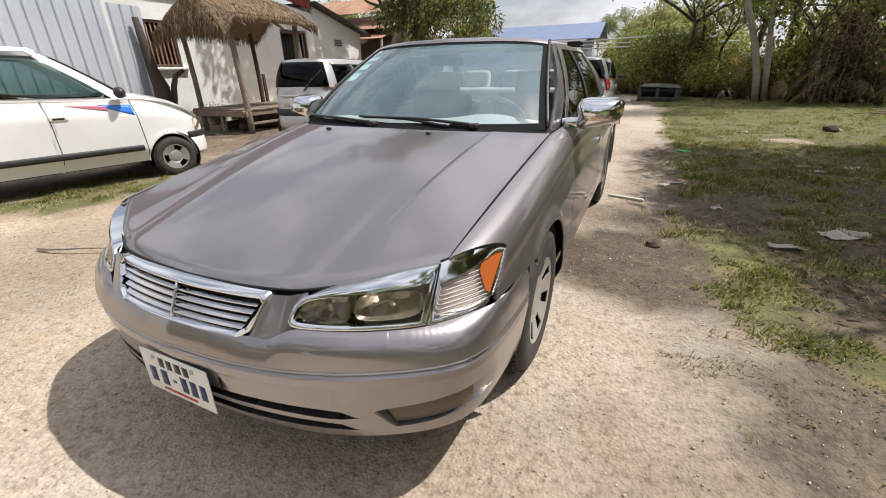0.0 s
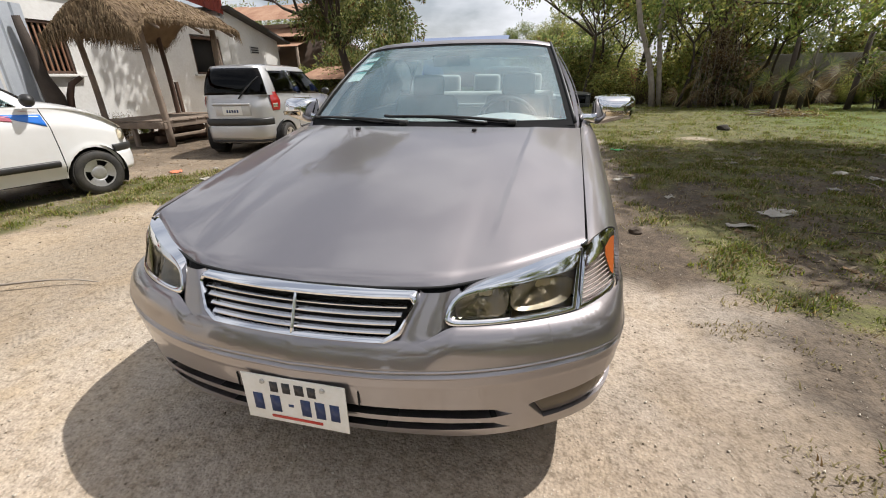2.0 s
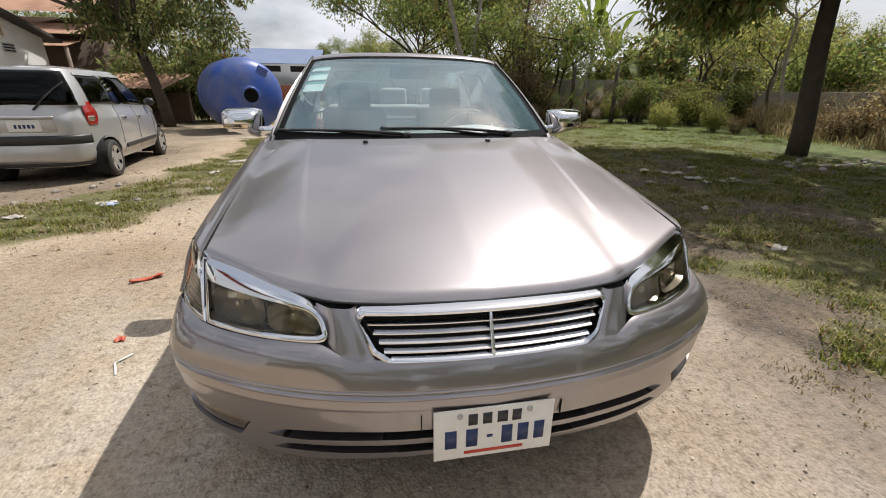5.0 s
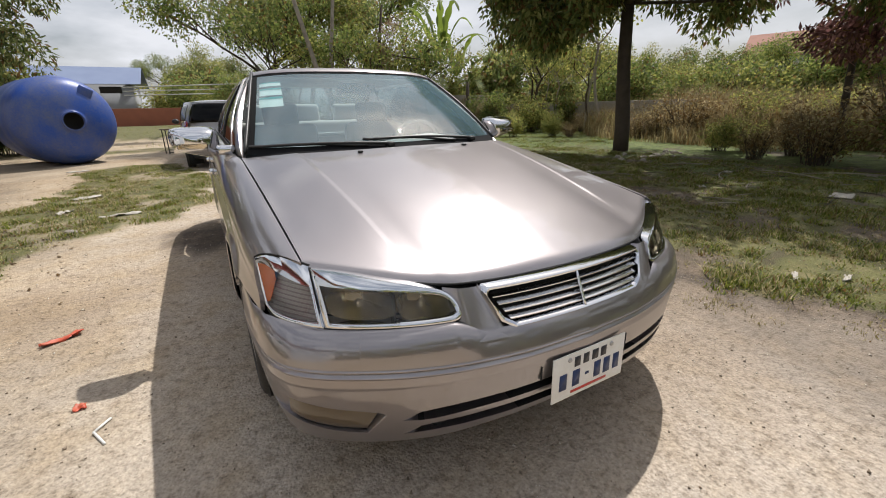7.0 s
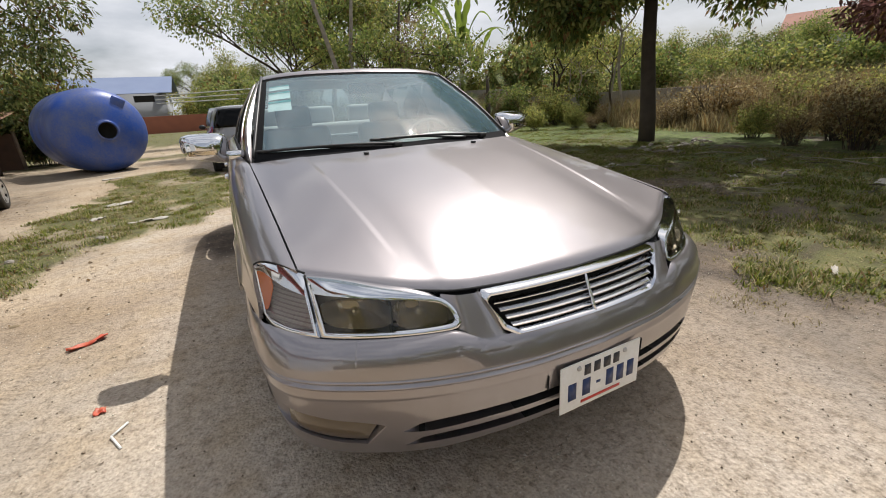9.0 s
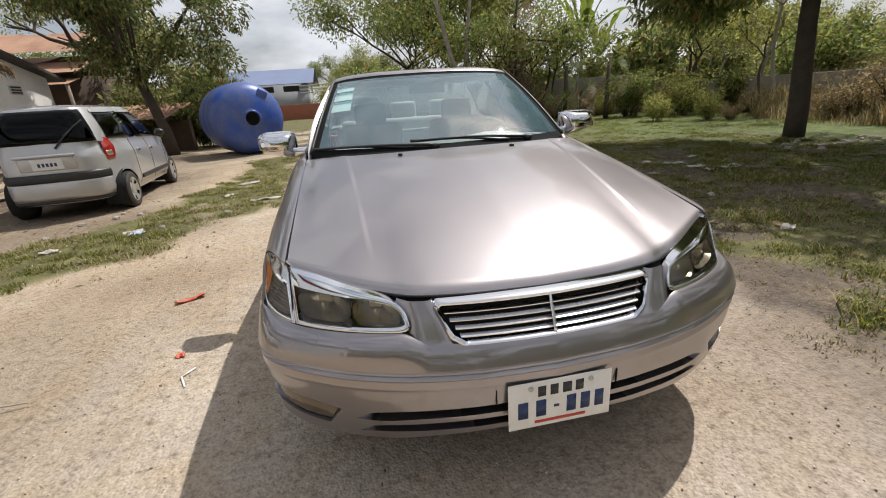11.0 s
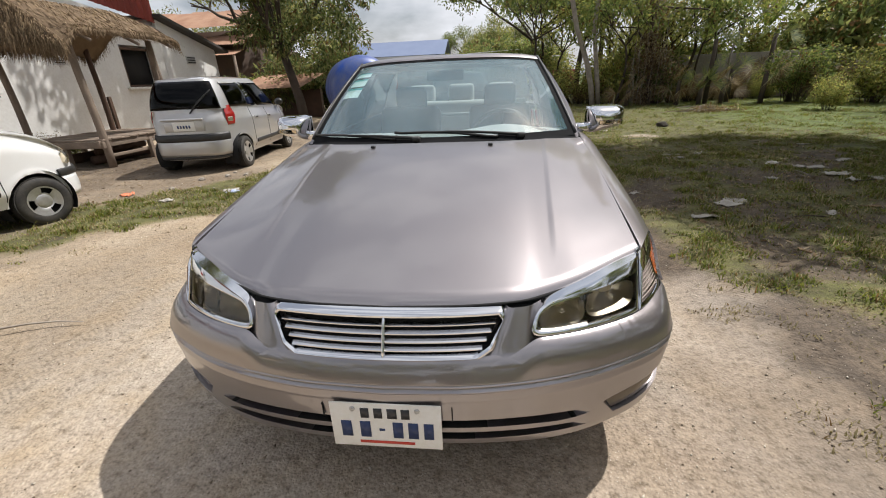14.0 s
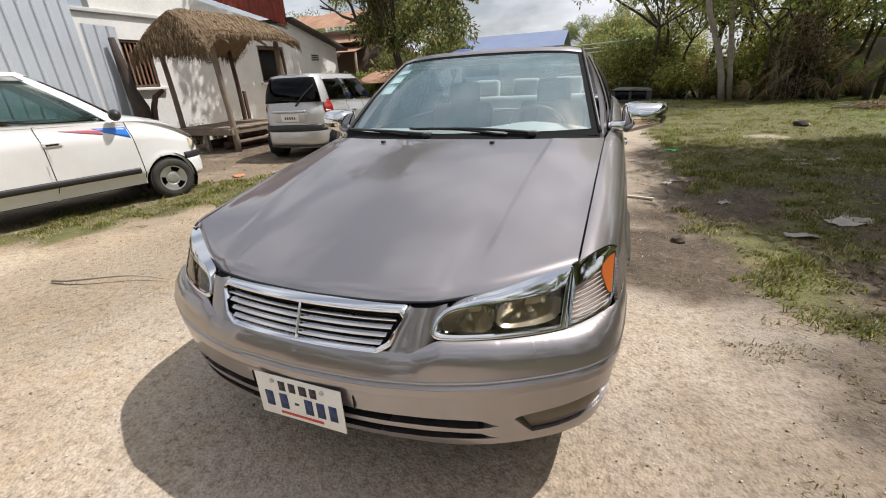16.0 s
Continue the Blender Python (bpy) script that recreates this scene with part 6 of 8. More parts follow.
# lean-to shed on the house's far end, its roof falling away
shed = thing("lean_to_shed", None, "low white plastered shed with a dark sloping roof edge", "shed")
def shed_top(y):
    return 3.22 - 0.265 * (y - 11.8)
bm = extrude_poly([(11.76, 0), (14.35, 0), (14.35, shed_top(14.35)), (11.76, shed_top(11.76))], -0.18, "x")
bmesh.ops.translate(bm, vec=(WX, 0, 0), verts=bm.verts)
part("wall", bm, PLASTER, shed, smooth=False)
part("wall", box_bm(4.0, 0.18, 2.5, (WX - 2.1, 14.26, 1.25)), PLASTER, shed)
bm = extrude_poly([(11.7, shed_top(11.7) + 0.02), (14.75, shed_top(14.75) + 0.02), (14.75, shed_top(14.75) + 0.10), (11.7, shed_top(11.7) + 0.10)], -4.4, "x")
bmesh.ops.translate(bm, vec=(WX + 0.28, 0, 0), verts=bm.verts)
part("roof", bm, weathered("dark_roof_edge", (0.07, 0.065, 0.06), (0.04, 0.035, 0.03), 0.8, 3, 30), shed, smooth=False)
shed_vent = part("wall_vent", box_bm(0.03, 0.42, 0.22, (WX + 0.01, 12.95, 2.18), 0.005), PLASTER_GREY, shed)
for k in range(3):
    part("vent_slat", box_bm(0.03, 0.36, 0.03, (WX + 0.03, 12.95, 2.11 + 0.07 * k), 0.004), DARK_ROOM, shed_vent)

# fence of galvanised sheets
fence = thing("sheet_metal_fence", None, "tall fence of pale blue-grey galvanised ribbed sheets", "fence")
for y0, w, h, dx, lean in ((-5.0, 2.5, 3.3, 0.0, 0.3), (-2.6, 2.55, 3.35, 0.03, 0.1), (-0.15, 2.6, 3.3, 0.0, 0.4), (2.35, 2.62, 3.35, 0.04, 0.2), (4.98, 0.66, 2.58, 0.06, 1.2)):
    bm = corrugated(w, h, 0.22, 0.032)
    bmesh.ops.transform(bm, matrix=Matrix.Translation((-8.8 + dx, y0, 0.0)) @ Matrix.Rotation(radians(90), 4, "Z") @ Matrix.Rotation(radians(lean), 4, "Y"), verts=bm.verts)
    part("sheet", bm, SHEET_METAL, fence, smooth=False)
for y0 in (-4.9, -2.4, 0.1, 2.5, 5.0):
    part("fence_post", tube([(-8.9, y0, 0), (-8.9, y0, 3.2)], 0.04, 8), OLD_WOOD, fence)

STUMP = weathered("dark_gnarled_wood", (0.06, 0.045, 0.035), (0.025, 0.02, 0.016), 0.9, 6, 40, 0.01, 0.8)
# gnarled stems by the window
stems = thing("dead_stump", None, "dark gnarled dead tree stump by the house wall", "stump")
part("trunk", tube([(-8.5, 5.52, 0), (-8.52, 5.54, 0.5), (-8.45, 5.52, 1.0), (-8.55, 5.50, 1.35), (-8.6, 5.5, 1.8), (-8.6, 5.46, 2.35)], [0.19, 0.17, 0.16, 0.11, 0.09, 0.06], 10), STUMP, stems)
part("limb", tube([(-8.5, 5.66, 0.45), (-8.47, 5.76, 0.75), (-8.45, 5.80, 1.0), (-8.42, 5.88, 1.22), (-8.37, 6.06, 1.34)], [0.075, 0.065, 0.06, 0.055, 0.04], 8), DARK_WOOD, stems)

# ---- thatched hut ----
hut = thing("thatched_hut", None, "open wooden hut with a shaggy thatched roof and a plank platform", "hut")
PA, P1, PB, PC = (-6.80, 6.26), (-8.36, 6.3), (-8.3, 8.1), (-7.0, 8.2)
for (x, y), r, lean, mat in ((PA, 0.062, (-0.06, -0.02), OLD_WOOD), (P1, 0.055, (-0.08, 0.0), OLD_WOOD), (PB, 0.055, (-0.05, 0.0), DARK_WOOD), (PC, 0.06, (0.02, 0.05), OLD_WOOD), ((-6.95, 8.42), 0.045, (-0.05, -0.12), OLD_WOOD)):
    pts = [(x + lean[0] * f + 0.012 * math.sin(7 * f + x), y + lean[1] * f, 2.3 * f) for f in steps(0, 1, 8)]
    part("post", tube(pts, [r * lerp(1.08, 0.9, f) for f in steps(0, 1, 8)], 10), mat, hut)
part("post_brace", box_bm(0.06, 0.08, 0.75, (-8.36, 8.3, 0.85), 0.01), DARK_WOOD, hut)
for k in range(10):
    y = 6.25 + k * 0.215
    part("platform_plank", box_bm(1.75, 0.20, 0.03, (-7.62 + 0.02 * math.sin(k * 3.1), y, 0.50 + 0.004 * math.sin(k * 2.3)), 0.005, Matrix.Rotation(0.01 * math.sin(k * 1.7), 3, "Z")), OLD_WOOD, hut)
part("platform_beam", box_bm(0.06, 2.25, 0.12, (-6.80, 7.22, 0.43), 0.008), OLD_WOOD, hut)
part("platform_beam", box_bm(0.06, 2.25, 0.12, (-8.42, 7.22, 0.43), 0.008), OLD_WOOD, hut)
part("platform_beam", box_bm(1.75, 0.06, 0.12, (-7.6, 6.15, 0.42), 0.008), OLD_WOOD, hut)
part("lower_rail", box_bm(0.05, 2.0, 0.06, (-6.85, 7.25, 0.20), 0.008), OLD_WOOD, hut)
for x, y in ((-6.8, 7.3), (-6.8, 8.22), (-8.4, 7.3), (-7.6, 6.2), (-7.6, 8.22)):
    part("platform_leg", box_bm(0.08, 0.08, 0.44, (x, y, 0.20), 0.01), OLD_WOOD, hut)
RX, RZ, EZ, Y0, Y1 = -7.62, 2.86, 2.12, 5.72, 8.42
for x, z in ((RX, RZ - 0.10), (-6.6, EZ + 0.24), (-8.42, EZ + 0.10)):
    part("roof_pole", tube([(x, Y0 + (0.5 if x > -8 else 0.1), z), (x, Y1 - 0.1, z)], 0.04, 8), OLD_WOOD, hut)
for y in (6.25, 7.3, 8.2):
    for g in (-1, 1):
        part("rafter", tube([(RX, y, RZ - 0.08), (RX + (1.2 if g > 0 else -0.85), y, EZ + 0.02)], 0.03, 6), OLD_WOOD, hut)
THATCH = weathered("dry_thatch", (0.21, 0.145, 0.085), (0.10, 0.065, 0.04), 0.95, 6, 60, 0.004, 0.5)


def thatch_mat():
    m = material("thatch_straw", (0.3, 0.22, 0.13), 0.95)
    g = m.node_tree.nodes.new("ShaderNodeNewGeometry")
    to(m, ramp(m, g.outputs["Random Per Island"], [(0.0, (0.10, 0.065, 0.035)), (0.5, (0.20, 0.135, 0.075)), (1.0, (0.34, 0.25, 0.15))]), "Base Color")
    return m


def thatch_at(u, v):
    """u along the ridge, v -1..1 over it."""
    g = 1 if v >= 0 else -1
    a = abs(v)
    x = RX + g * a * (1.22 if g > 0 else 0.90)
    z = RZ - (RZ - EZ - (0.20 * sstep(0.0, 0.12, u) if g > 0 else 0.0)) * a**1.25 - 0.10 * (abs(2 * u - 1) ** 8)
    n = 0.03 * noise.noise((x * 3, u * 9, 1.0))
    return (x, lerp(Y0 + 0.34 * (1 - a) ** 1.3, Y1 + 0.15 * (1 - a), u), z + n)


# straw hanging over the near gable
def gable(u, v):
    x, y, z = thatch_at(0.015, lerp(-0.97, 0.97, u))
    return (x, lerp(Y0 + 0.05, y + 0.03, v), lerp(EZ - 0.06 + 0.05 * noise.noise((x * 4, 0.0, 2.0)), z - 0.02, v))
part("gable_thatch", thicken(*grid(gable, steps(0, 1, 30), steps(0, 1, 8)), 0.05), THATCH, hut)
part("thatch_layer", thicken(*grid(thatch_at, steps(0, 1, 40), steps(-1, 1, 30)), -0.09), THATCH, hut)
rng = random.Random(5)
sv, sf = [], []
for k in range(12000):
    edge = rng.random()
    u = rng.random()
    v = rng.uniform(-1, 1)
    if edge < 0.22:
        v = math.copysign(rng.uniform(0.93, 1.0), v)
    elif edge < 0.40:
        u = rng.choice((rng.uniform(0, 0.02), rng.uniform(0.98, 1.0)))
    p = Vector(thatch_at(u, v)) + Vector((0, 0, rng.uniform(0.0, 0.03)))
    g = 1 if v >= 0 else -1
    ln = rng.uniform(0.12, 0.34)
    d = Vector((g * rng.uniform(0.5, 1.0), rng.uniform(-0.35, 0.35), -rng.uniform(0.45, 0.9)))
    if abs(v) > 0.92 or edge >= 0.22 and edge < 0.40:
        d = Vector((g * rng.uniform(0.0, 0.35), rng.uniform(-0.3, 0.3), -1))
        if u < 0.03:
            d.y -= 0.2
    if k % 5 == 0:
        x_, y_, z_ = thatch_at(0.0, v)
        f_ = rng.random()
        p = Vector((x_, lerp(Y0, y_, f_) - rng.uniform(0.0, 0.05), lerp(EZ - 0.02, z_, f_)))
        d = Vector((rng.uniform(-0.25, 0.25), -0.08, -1))
    if v > 0.9 and 0.03 < u < 0.97:
        ln *= 0.55
    d.normalize()
    w = Vector((rng.uniform(-1, 1), rng.uniform(-1, 1), 0)).normalized() * rng.uniform(0.004, 0.011)
    b = len(sv)
    sv += [p - w, p + w, p + d * ln]
    sf.append((b, b + 1, b + 2))
link("loose_straw", mesh_of("loose_straw", sv, sf, False), thatch_mat(), hut)

# ---- rusty-roofed house behind ----
rust_house = thing("rusty_roofed_house", None, "old house with tiers of rusty corrugated roofs", "house")
part("wall", box_bm(9.0, 5.0, 3.2, (-16.2, 24.2, 1.6)), weathered("brown_boards", (0.10, 0.065, 0.045), (0.05, 0.035, 0.03), 0.9, 2, 20), rust_house)
part("gable_wall", box_bm(8.6, 0.2, 1.0, (-16.0, 22.6, 3.6)), DARK_WOOD, rust_house)
for (x0, y0, z0), w, l, tilt in (((-20.4, 21.0, 4.12), 8.95, 2.1, 27), ((-20.4, 20.3, 3.25), 8.8, 1.35, 22), ((-20.4, 19.6, 2.75), 8.6, 1.0, 15)):
    k = 0
    while k * 0.96 < w:
        bm = corrugated(min(0.98, w - k * 0.96), l + 0.06 * math.sin(k * 2.7), 0.12, 0.025, square=False)
        bmesh.ops.transform(bm, matrix=Matrix.Translation((x0 + k * 0.96, y0, z0 + 0.012 * (k % 2))) @ Matrix.Rotation(radians(tilt - 90), 4, "X"), verts=bm.verts)
        part("roof_sheet", bm, RUST, rust_house, smooth=False)
        k += 1
for x in (-18.5, -15.0, -11.9):
    part("porch_post", tube([(x, 19.75, 0), (x, 19.75, 2.75)], 0.07, 8), OLD_WOOD, rust_house)

# low tin-roofed pen behind the silver car
pen = thing("tin_pen", None, "low shelter with a rusty tin roof", "shelter")
bm = corrugated(3.2, 1.9, 0.2, 0.03, square=False)
bmesh.ops.transform(bm, matrix=Matrix.Translation((-10.0, 15.9, 1.20)) @ Matrix.Rotation(radians(-12), 4, "Z") @ Matrix.Rotation(radians(-74), 4, "X"), verts=bm.verts)
part("roof_sheet", bm, RUST, pen, smooth=False)
for x, y in ((-9.9, 16.0), (-6.95, 15.4), (-9.5, 17.4), (-6.7, 16.9)):
    part("post", tube([(x, y, 0), (x, y, 1.25)], 0.05, 8), OLD_WOOD, pen)
part("back_board", box_bm(3.0, 0.05, 1.1, (-8.2, 17.2, 0.55), 0.01, Matrix.Rotation(radians(-12), 3, "Z")), DARK_WOOD, pen)

# ---- blue tank lying on its side ----
tank = thing("water_tank", pose(-4.10, 13.8, 1.05, 0, 0, 27), "large dented blue plastic water tank lying on its side", "water tank")
R = 1.05
prof = [(0.205, -1.32), (0.215, -1.30), (0.30, -1.285), (0.55, -1.25), (0.80, -1.16), (0.94, -1.05), (1.01, -0.90), (R, -0.70), (R - 0.02, -0.55), (R, -0.45), (R, -0.1), (R - 0.02, 0.0), (R, 0.1), (R, 0.6), (R - 0.02, 0.72), (R, 0.82), (R - 0.02, 1.05), (0.96, 1.15), (0.0, 1.20)]
bm = lathe(prof, 72, "y")
shell(bm, 0.012)
part("shell", bm, TANK_BLUE, tank)
part("manhole_rim", lathe([(0.195, -1.30), (0.235, -1.30), (0.24, -1.345), (0.20, -1.35), (0.195, -1.30)], 40, "y"), TANK_BLUE, tank)
bm = lathe([(0.0, -1.10), (0.198, -1.10), (0.198, -1.31)], 32, "y")
part("manhole_throat", bm, DARK_ROOM, tank)
part("outlet_boss", box_bm(0.30, 0.10, 0.26, (0.42, -1.15, 0.66), 0.04, Matrix.Rotation(0.5, 3, "Y")), TANK_BLUE, tank)

# ---- small table ----
tb = thing("side_table", pose(-1.68, 14.7, 0, 0, 0, 20), "small dark metal-legged table on the sand", "table")
part("tabletop", box_bm(0.50, 0.40, 0.03, (0, 0, 0.72), 0.008), DARK_WOOD, tb)
for x in (-0.21, 0.21):
    for y in (-0.16, 0.16):
        part("leg", tube([(x, y, 0), (x * 0.96, y * 0.96, 0.71)], 0.014, 6), BLACK, tb)
part("foot_rail", tube([(-0.21, -0.16, 0.05), (0.21, -0.16, 0.05)], 0.012, 6), BLACK, tb)

# ---- black pickup canopy on the grass ----
can = thing("pickup_canopy", pose(1.49, 17.85, 0, 0, 0, -6), "black fibreglass pickup canopy lying on the grass", "truck canopy")
DUSTY_BLACK = weathered("dusty_black_shell", (0.022, 0.023, 0.022), (0.10, 0.10, 0.085), 0.35, 3, 50, 0.001, 0.3)
DARK_LINING = material("dark_interior", (0.008, 0.008, 0.008), 0.9)
for x, w in ((-0.61, 0.12), (-0.02, 0.10), (0.60, 0.14)):
    part("side_post", box_bm(w, 0.05, 0.34, (x, -0.63, 0.31), 0.012, Matrix.Rotation(-0.12, 3, "X")), DUSTY_BLACK, can)
part("side_sill", box_bm(1.36, 0.07, 0.16, (0, -0.66, 0.08), 0.02), DUSTY_BLACK, can)
part("rear_side", box_bm(1.36, 0.05, 0.50, (0, 0.62, 0.25), 0.02), DUSTY_BLACK, can)
for g in (-1, 1):
    part("end_panel", box_bm(0.05, 1.2, 0.48, (g * 0.66, 0, 0.24), 0.02), DUSTY_BLACK, can)
part("lining", box_bm(1.24, 0.03, 0.40, (0, -0.30, 0.25), 0.005), DARK_LINING, can)
top_v, top_f = grid(lambda u, v: (lerp(-0.70, 0.70, u), lerp(-0.70, 0.66, v), 0.47 + 0.09 * (1 - (2 * v - 1) ** 4) * (1 - (2 * u - 1) ** 6) + 0.05 * (1 - u)), steps(0, 1, 14), steps(0, 1, 12))
part("roof_panel", thicken(top_v, top_f, 0.03), DUSTY_BLACK, can)
for x, w in ((-0.31, 0.46), (0.28, 0.46)):
    part("side_window", box_bm(w, 0.012, 0.28, (x, -0.615, 0.32), 0.004, Matrix.Rotation(-0.12, 3, "X")), DARK_GLASS, can)

# ---- far: blue-roofed hall and brick wall ----
HALL_WALL = weathered("grey_hall_render", (0.36, 0.37, 0.39), (0.27, 0.28, 0.29), 0.85, 0.4, 8, 0.003, 0.2)
hall = thing("blue_roofed_hall", None, "grey hall with a blue sheet roof", "building")
part("wall", box_bm(15.0, 9.0, 4.45, (-14.2, 64.5, 2.2)), HALL_WALL, hall)
bm = bmesh.new()
vs_ = [bm.verts.new(p) for p in ((-22.5, 59.5, 4.35), (-5.7, 59.5, 4.35), (-5.7, 65.0, 6.5), (-22.5, 65.0, 6.5), (-22.5, 70.5, 4.35), (-5.7, 70.5, 4.35))]
bm.faces.new((vs_[0], vs_[1], vs_[2], vs_[3]))
bm.faces.new((vs_[3], vs_[2], vs_[5], vs_[4]))
shell(bm, 0.06)
part("roof", bm, BLUE_ROOF, hall, smooth=False)
part("gable", extrude_poly([(60, 4.3), (69, 4.3), (64.6, 6.3)], 0.1, "x"), PLASTER_GREY, hall).matrix_basis = pose(-6.75, 0, 0)
for x in (-8.6, -11.8):
    part("window", box_bm(2.0, 0.1, 0.7, (x, 59.98, 3.75), 0.02), DARK_ROOM, hall)
brick_wall = tagged(part("brick_wall", box_bm(26, 0.3, 1.7, (-3.0, 52.0, 0.85), 0.02), BRICK), "long low wall of red brick", "wall", kind="structure")
for k in range(3):
    part("pole", tube([(-6.4 + 0 * k, 50.0, 3.55 - 0.35 * k), (3.5 + 2 * k, 47, 3.8 - 0.4 * k)], 0.05, 6), PLASTER_GREY, hall)

# ---- plants ----
def leaf_material(name, dark, mid, light, brown=0.06):
    m = bpy.data.materials.new(name)
    m.use_nodes = True
    t = m.node_tree
    b = t.nodes["Principled BSDF"]
    g = t.nodes.new("ShaderNodeNewGeometry")
    c = ramp(m, g.outputs["Random Per Island"], [(0.0, dark), (0.45, mid), (1.0 - brown - 0.02, light), (1.0 - brown, (0.20, 0.12, 0.045))])
    o = t.nodes.new("ShaderNodeObjectInfo")
    c = mix(m, 0.5, c, ramp(m, o.outputs["Random"], [(0.0, (0.6, 0.62, 0.55)), (1.0, (1.25, 1.2, 1.05))]), "MULTIPLY")
    t.links.new(c, b.inputs["Base Color"])
    b.inputs["Roughness"].default_value = 0.62
    tr = t.nodes.new("ShaderNodeBsdfTranslucent")
    t.links.new(c, tr.inputs["Color"])
    mx = t.nodes.new("ShaderNodeMixShader")
    mx.inputs[0].default_value = 0.54
    t.links.new(b.outputs[0], mx.inputs[1])
    t.links.new(tr.outputs[0], mx.inputs[2])
    t.links.new(mx.outputs[0], t.nodes["Material Output"].inputs["Surface"])
    return m


LEAF = leaf_material("green_leaves", (0.098, 0.154, 0.043), (0.199, 0.256, 0.071), (0.428, 0.435, 0.127))
LEAF_PALE = leaf_material("pale_green_leaves", (0.166, 0.194, 0.061), (0.307, 0.347, 0.097), (0.612, 0.545, 0.169), 0.08)
LEAF_MANGO = leaf_material("mango_leaves", (0.082, 0.113, 0.041), (0.185, 0.235, 0.070), (0.42, 0.40, 0.15), 0.12)
LEAF_DRY = leaf_material("dry_leaves", (0.150, 0.115, 0.060), (0.33, 0.255, 0.13), (0.55, 0.45, 0.25), 0.3)
DRY_GRASS = leaf_material("dry_grass_blades", (0.27, 0.23, 0.11), (0.40, 0.34, 0.185), (0.52, 0.45, 0.28), 0.04)
GRASS = leaf_material("grass_blades", (0.066, 0.092, 0.016), (0.152, 0.186, 0.030), (0.29, 0.31, 0.052), 0.12)
STRAW = leaf_material("dry_grass", (0.16, 0.13, 0.06), (0.27, 0.22, 0.11), (0.40, 0.34, 0.19), 0.2)
BARK = weathered("brown_bark", (0.082, 0.062, 0.046), (0.04, 0.03, 0.024), 0.95, 5, 40, 0.01, 0.8)
BARK_PALE = weathered("pale_bark", (0.38, 0.33, 0.27), (0.15, 0.12, 0.10), 0.9, 6, 40, 0.006, 0.6)


def fast_mesh(name, verts, loops, per, material):
    """A mesh from arrays: per corners for each face."""
    me = bpy.data.meshes.new(name)
    nf = len(loops) // per
    me.vertices.add(len(verts))
    me.vertices.foreach_set("co", np.asarray(verts, np.float32).ravel())
    me.loops.add(len(loops))
    me.loops.foreach_set("vertex_index", np.asarray(loops, np.int32))
    me.polygons.add(nf)
    me.polygons.foreach_set("loop_start", np.arange(nf, dtype=np.int32) * per)
    me.polygons.foreach_set("loop_total", np.full(nf, per, np.int32))
    me.update(calc_edges=True)
    me.materials.append(material)
    return me


def leaves(name, centres, radii, count, length, width, material, seed, droop=0.3, flat=1.0):
    """Many folded leaves scattered in balls that thin out from their shells inward."""
    r = np.random.RandomState(seed)
    centres, radii = np.asarray(centres, float), np.asarray(radii, float)
    pick = r.choice(len(centres), count, p=radii**2 / (radii**2).sum())
    d = r.normal(size=(count, 3))
    d /= np.linalg.norm(d, axis=1)[:, None]
    rad = radii[pick] * r.uniform(0.25, 1.0, count) ** 0.5
    p = centres[pick] + d * rad[:, None] * np.array([1, 1, flat])
    a = r.normal(size=(count, 3)) * 0.7 + d * 0.6
    a[:, 2] -= droop
    a /= np.linalg.norm(a, axis=1)[:, None]
    s = np.cross(a, r.normal(size=(count, 3)))
    s /= np.linalg.norm(s, axis=1)[:, None]
    up = np.cross(s, a)
    ln = length * r.uniform(0.6, 1.3, count)[:, None]
    w = width * r.uniform(0.7, 1.2, count)[:, None]
    v = np.stack([p, p + a * ln * 0.45 + s * w + up * w * 0.35, p + a * ln, p + a * ln * 0.45 - s * w + up * w * 0.35], 1).reshape(-1, 3)
    k = np.arange(count)[:, None] * 4
    loops = (k + np.array([0, 1, 2, 0, 2, 3])).ravel()
    return fast_mesh(name, v, loops, 3, material)


def blades(name, places, height, width, material, seed, lean=0.45, per=1):
    """Grass: one bent blade a place."""
    r = np.random.RandomState(seed)
    p = np.asarray(places, float)
    n = len(p)
    a = r.uniform(0, 2 * np.pi, n)
    h = np.asarray(height) * r.uniform(0.45, 1.25, n)
    d = np.stack([np.cos(a), np.sin(a), np.zeros(n)], 1)
    s = np.stack([-np.sin(a), np.cos(a), np.zeros(n)], 1) * (width * r.uniform(0.6, 1.3, n))[:, None]
    ln = r.uniform(0.1, lean, n)[:, None] * h[:, None]
    up = np.array([0, 0, 1.0]) * h[:, None]
    v = np.stack([p - s, p + s, p + up * 0.6 + d * ln * 0.45 + s * 0.7, p + up * 0.6 + d * ln * 0.45 - s * 0.7, p + up + d * ln * 1.3], 1).reshape(-1, 3)
    k = np.arange(n)[:, None] * 5
    loops = (k + np.array([0, 1, 2, 0, 2, 3, 3, 2, 4])).ravel()
    return fast_mesh(name, v, loops, 3, material)


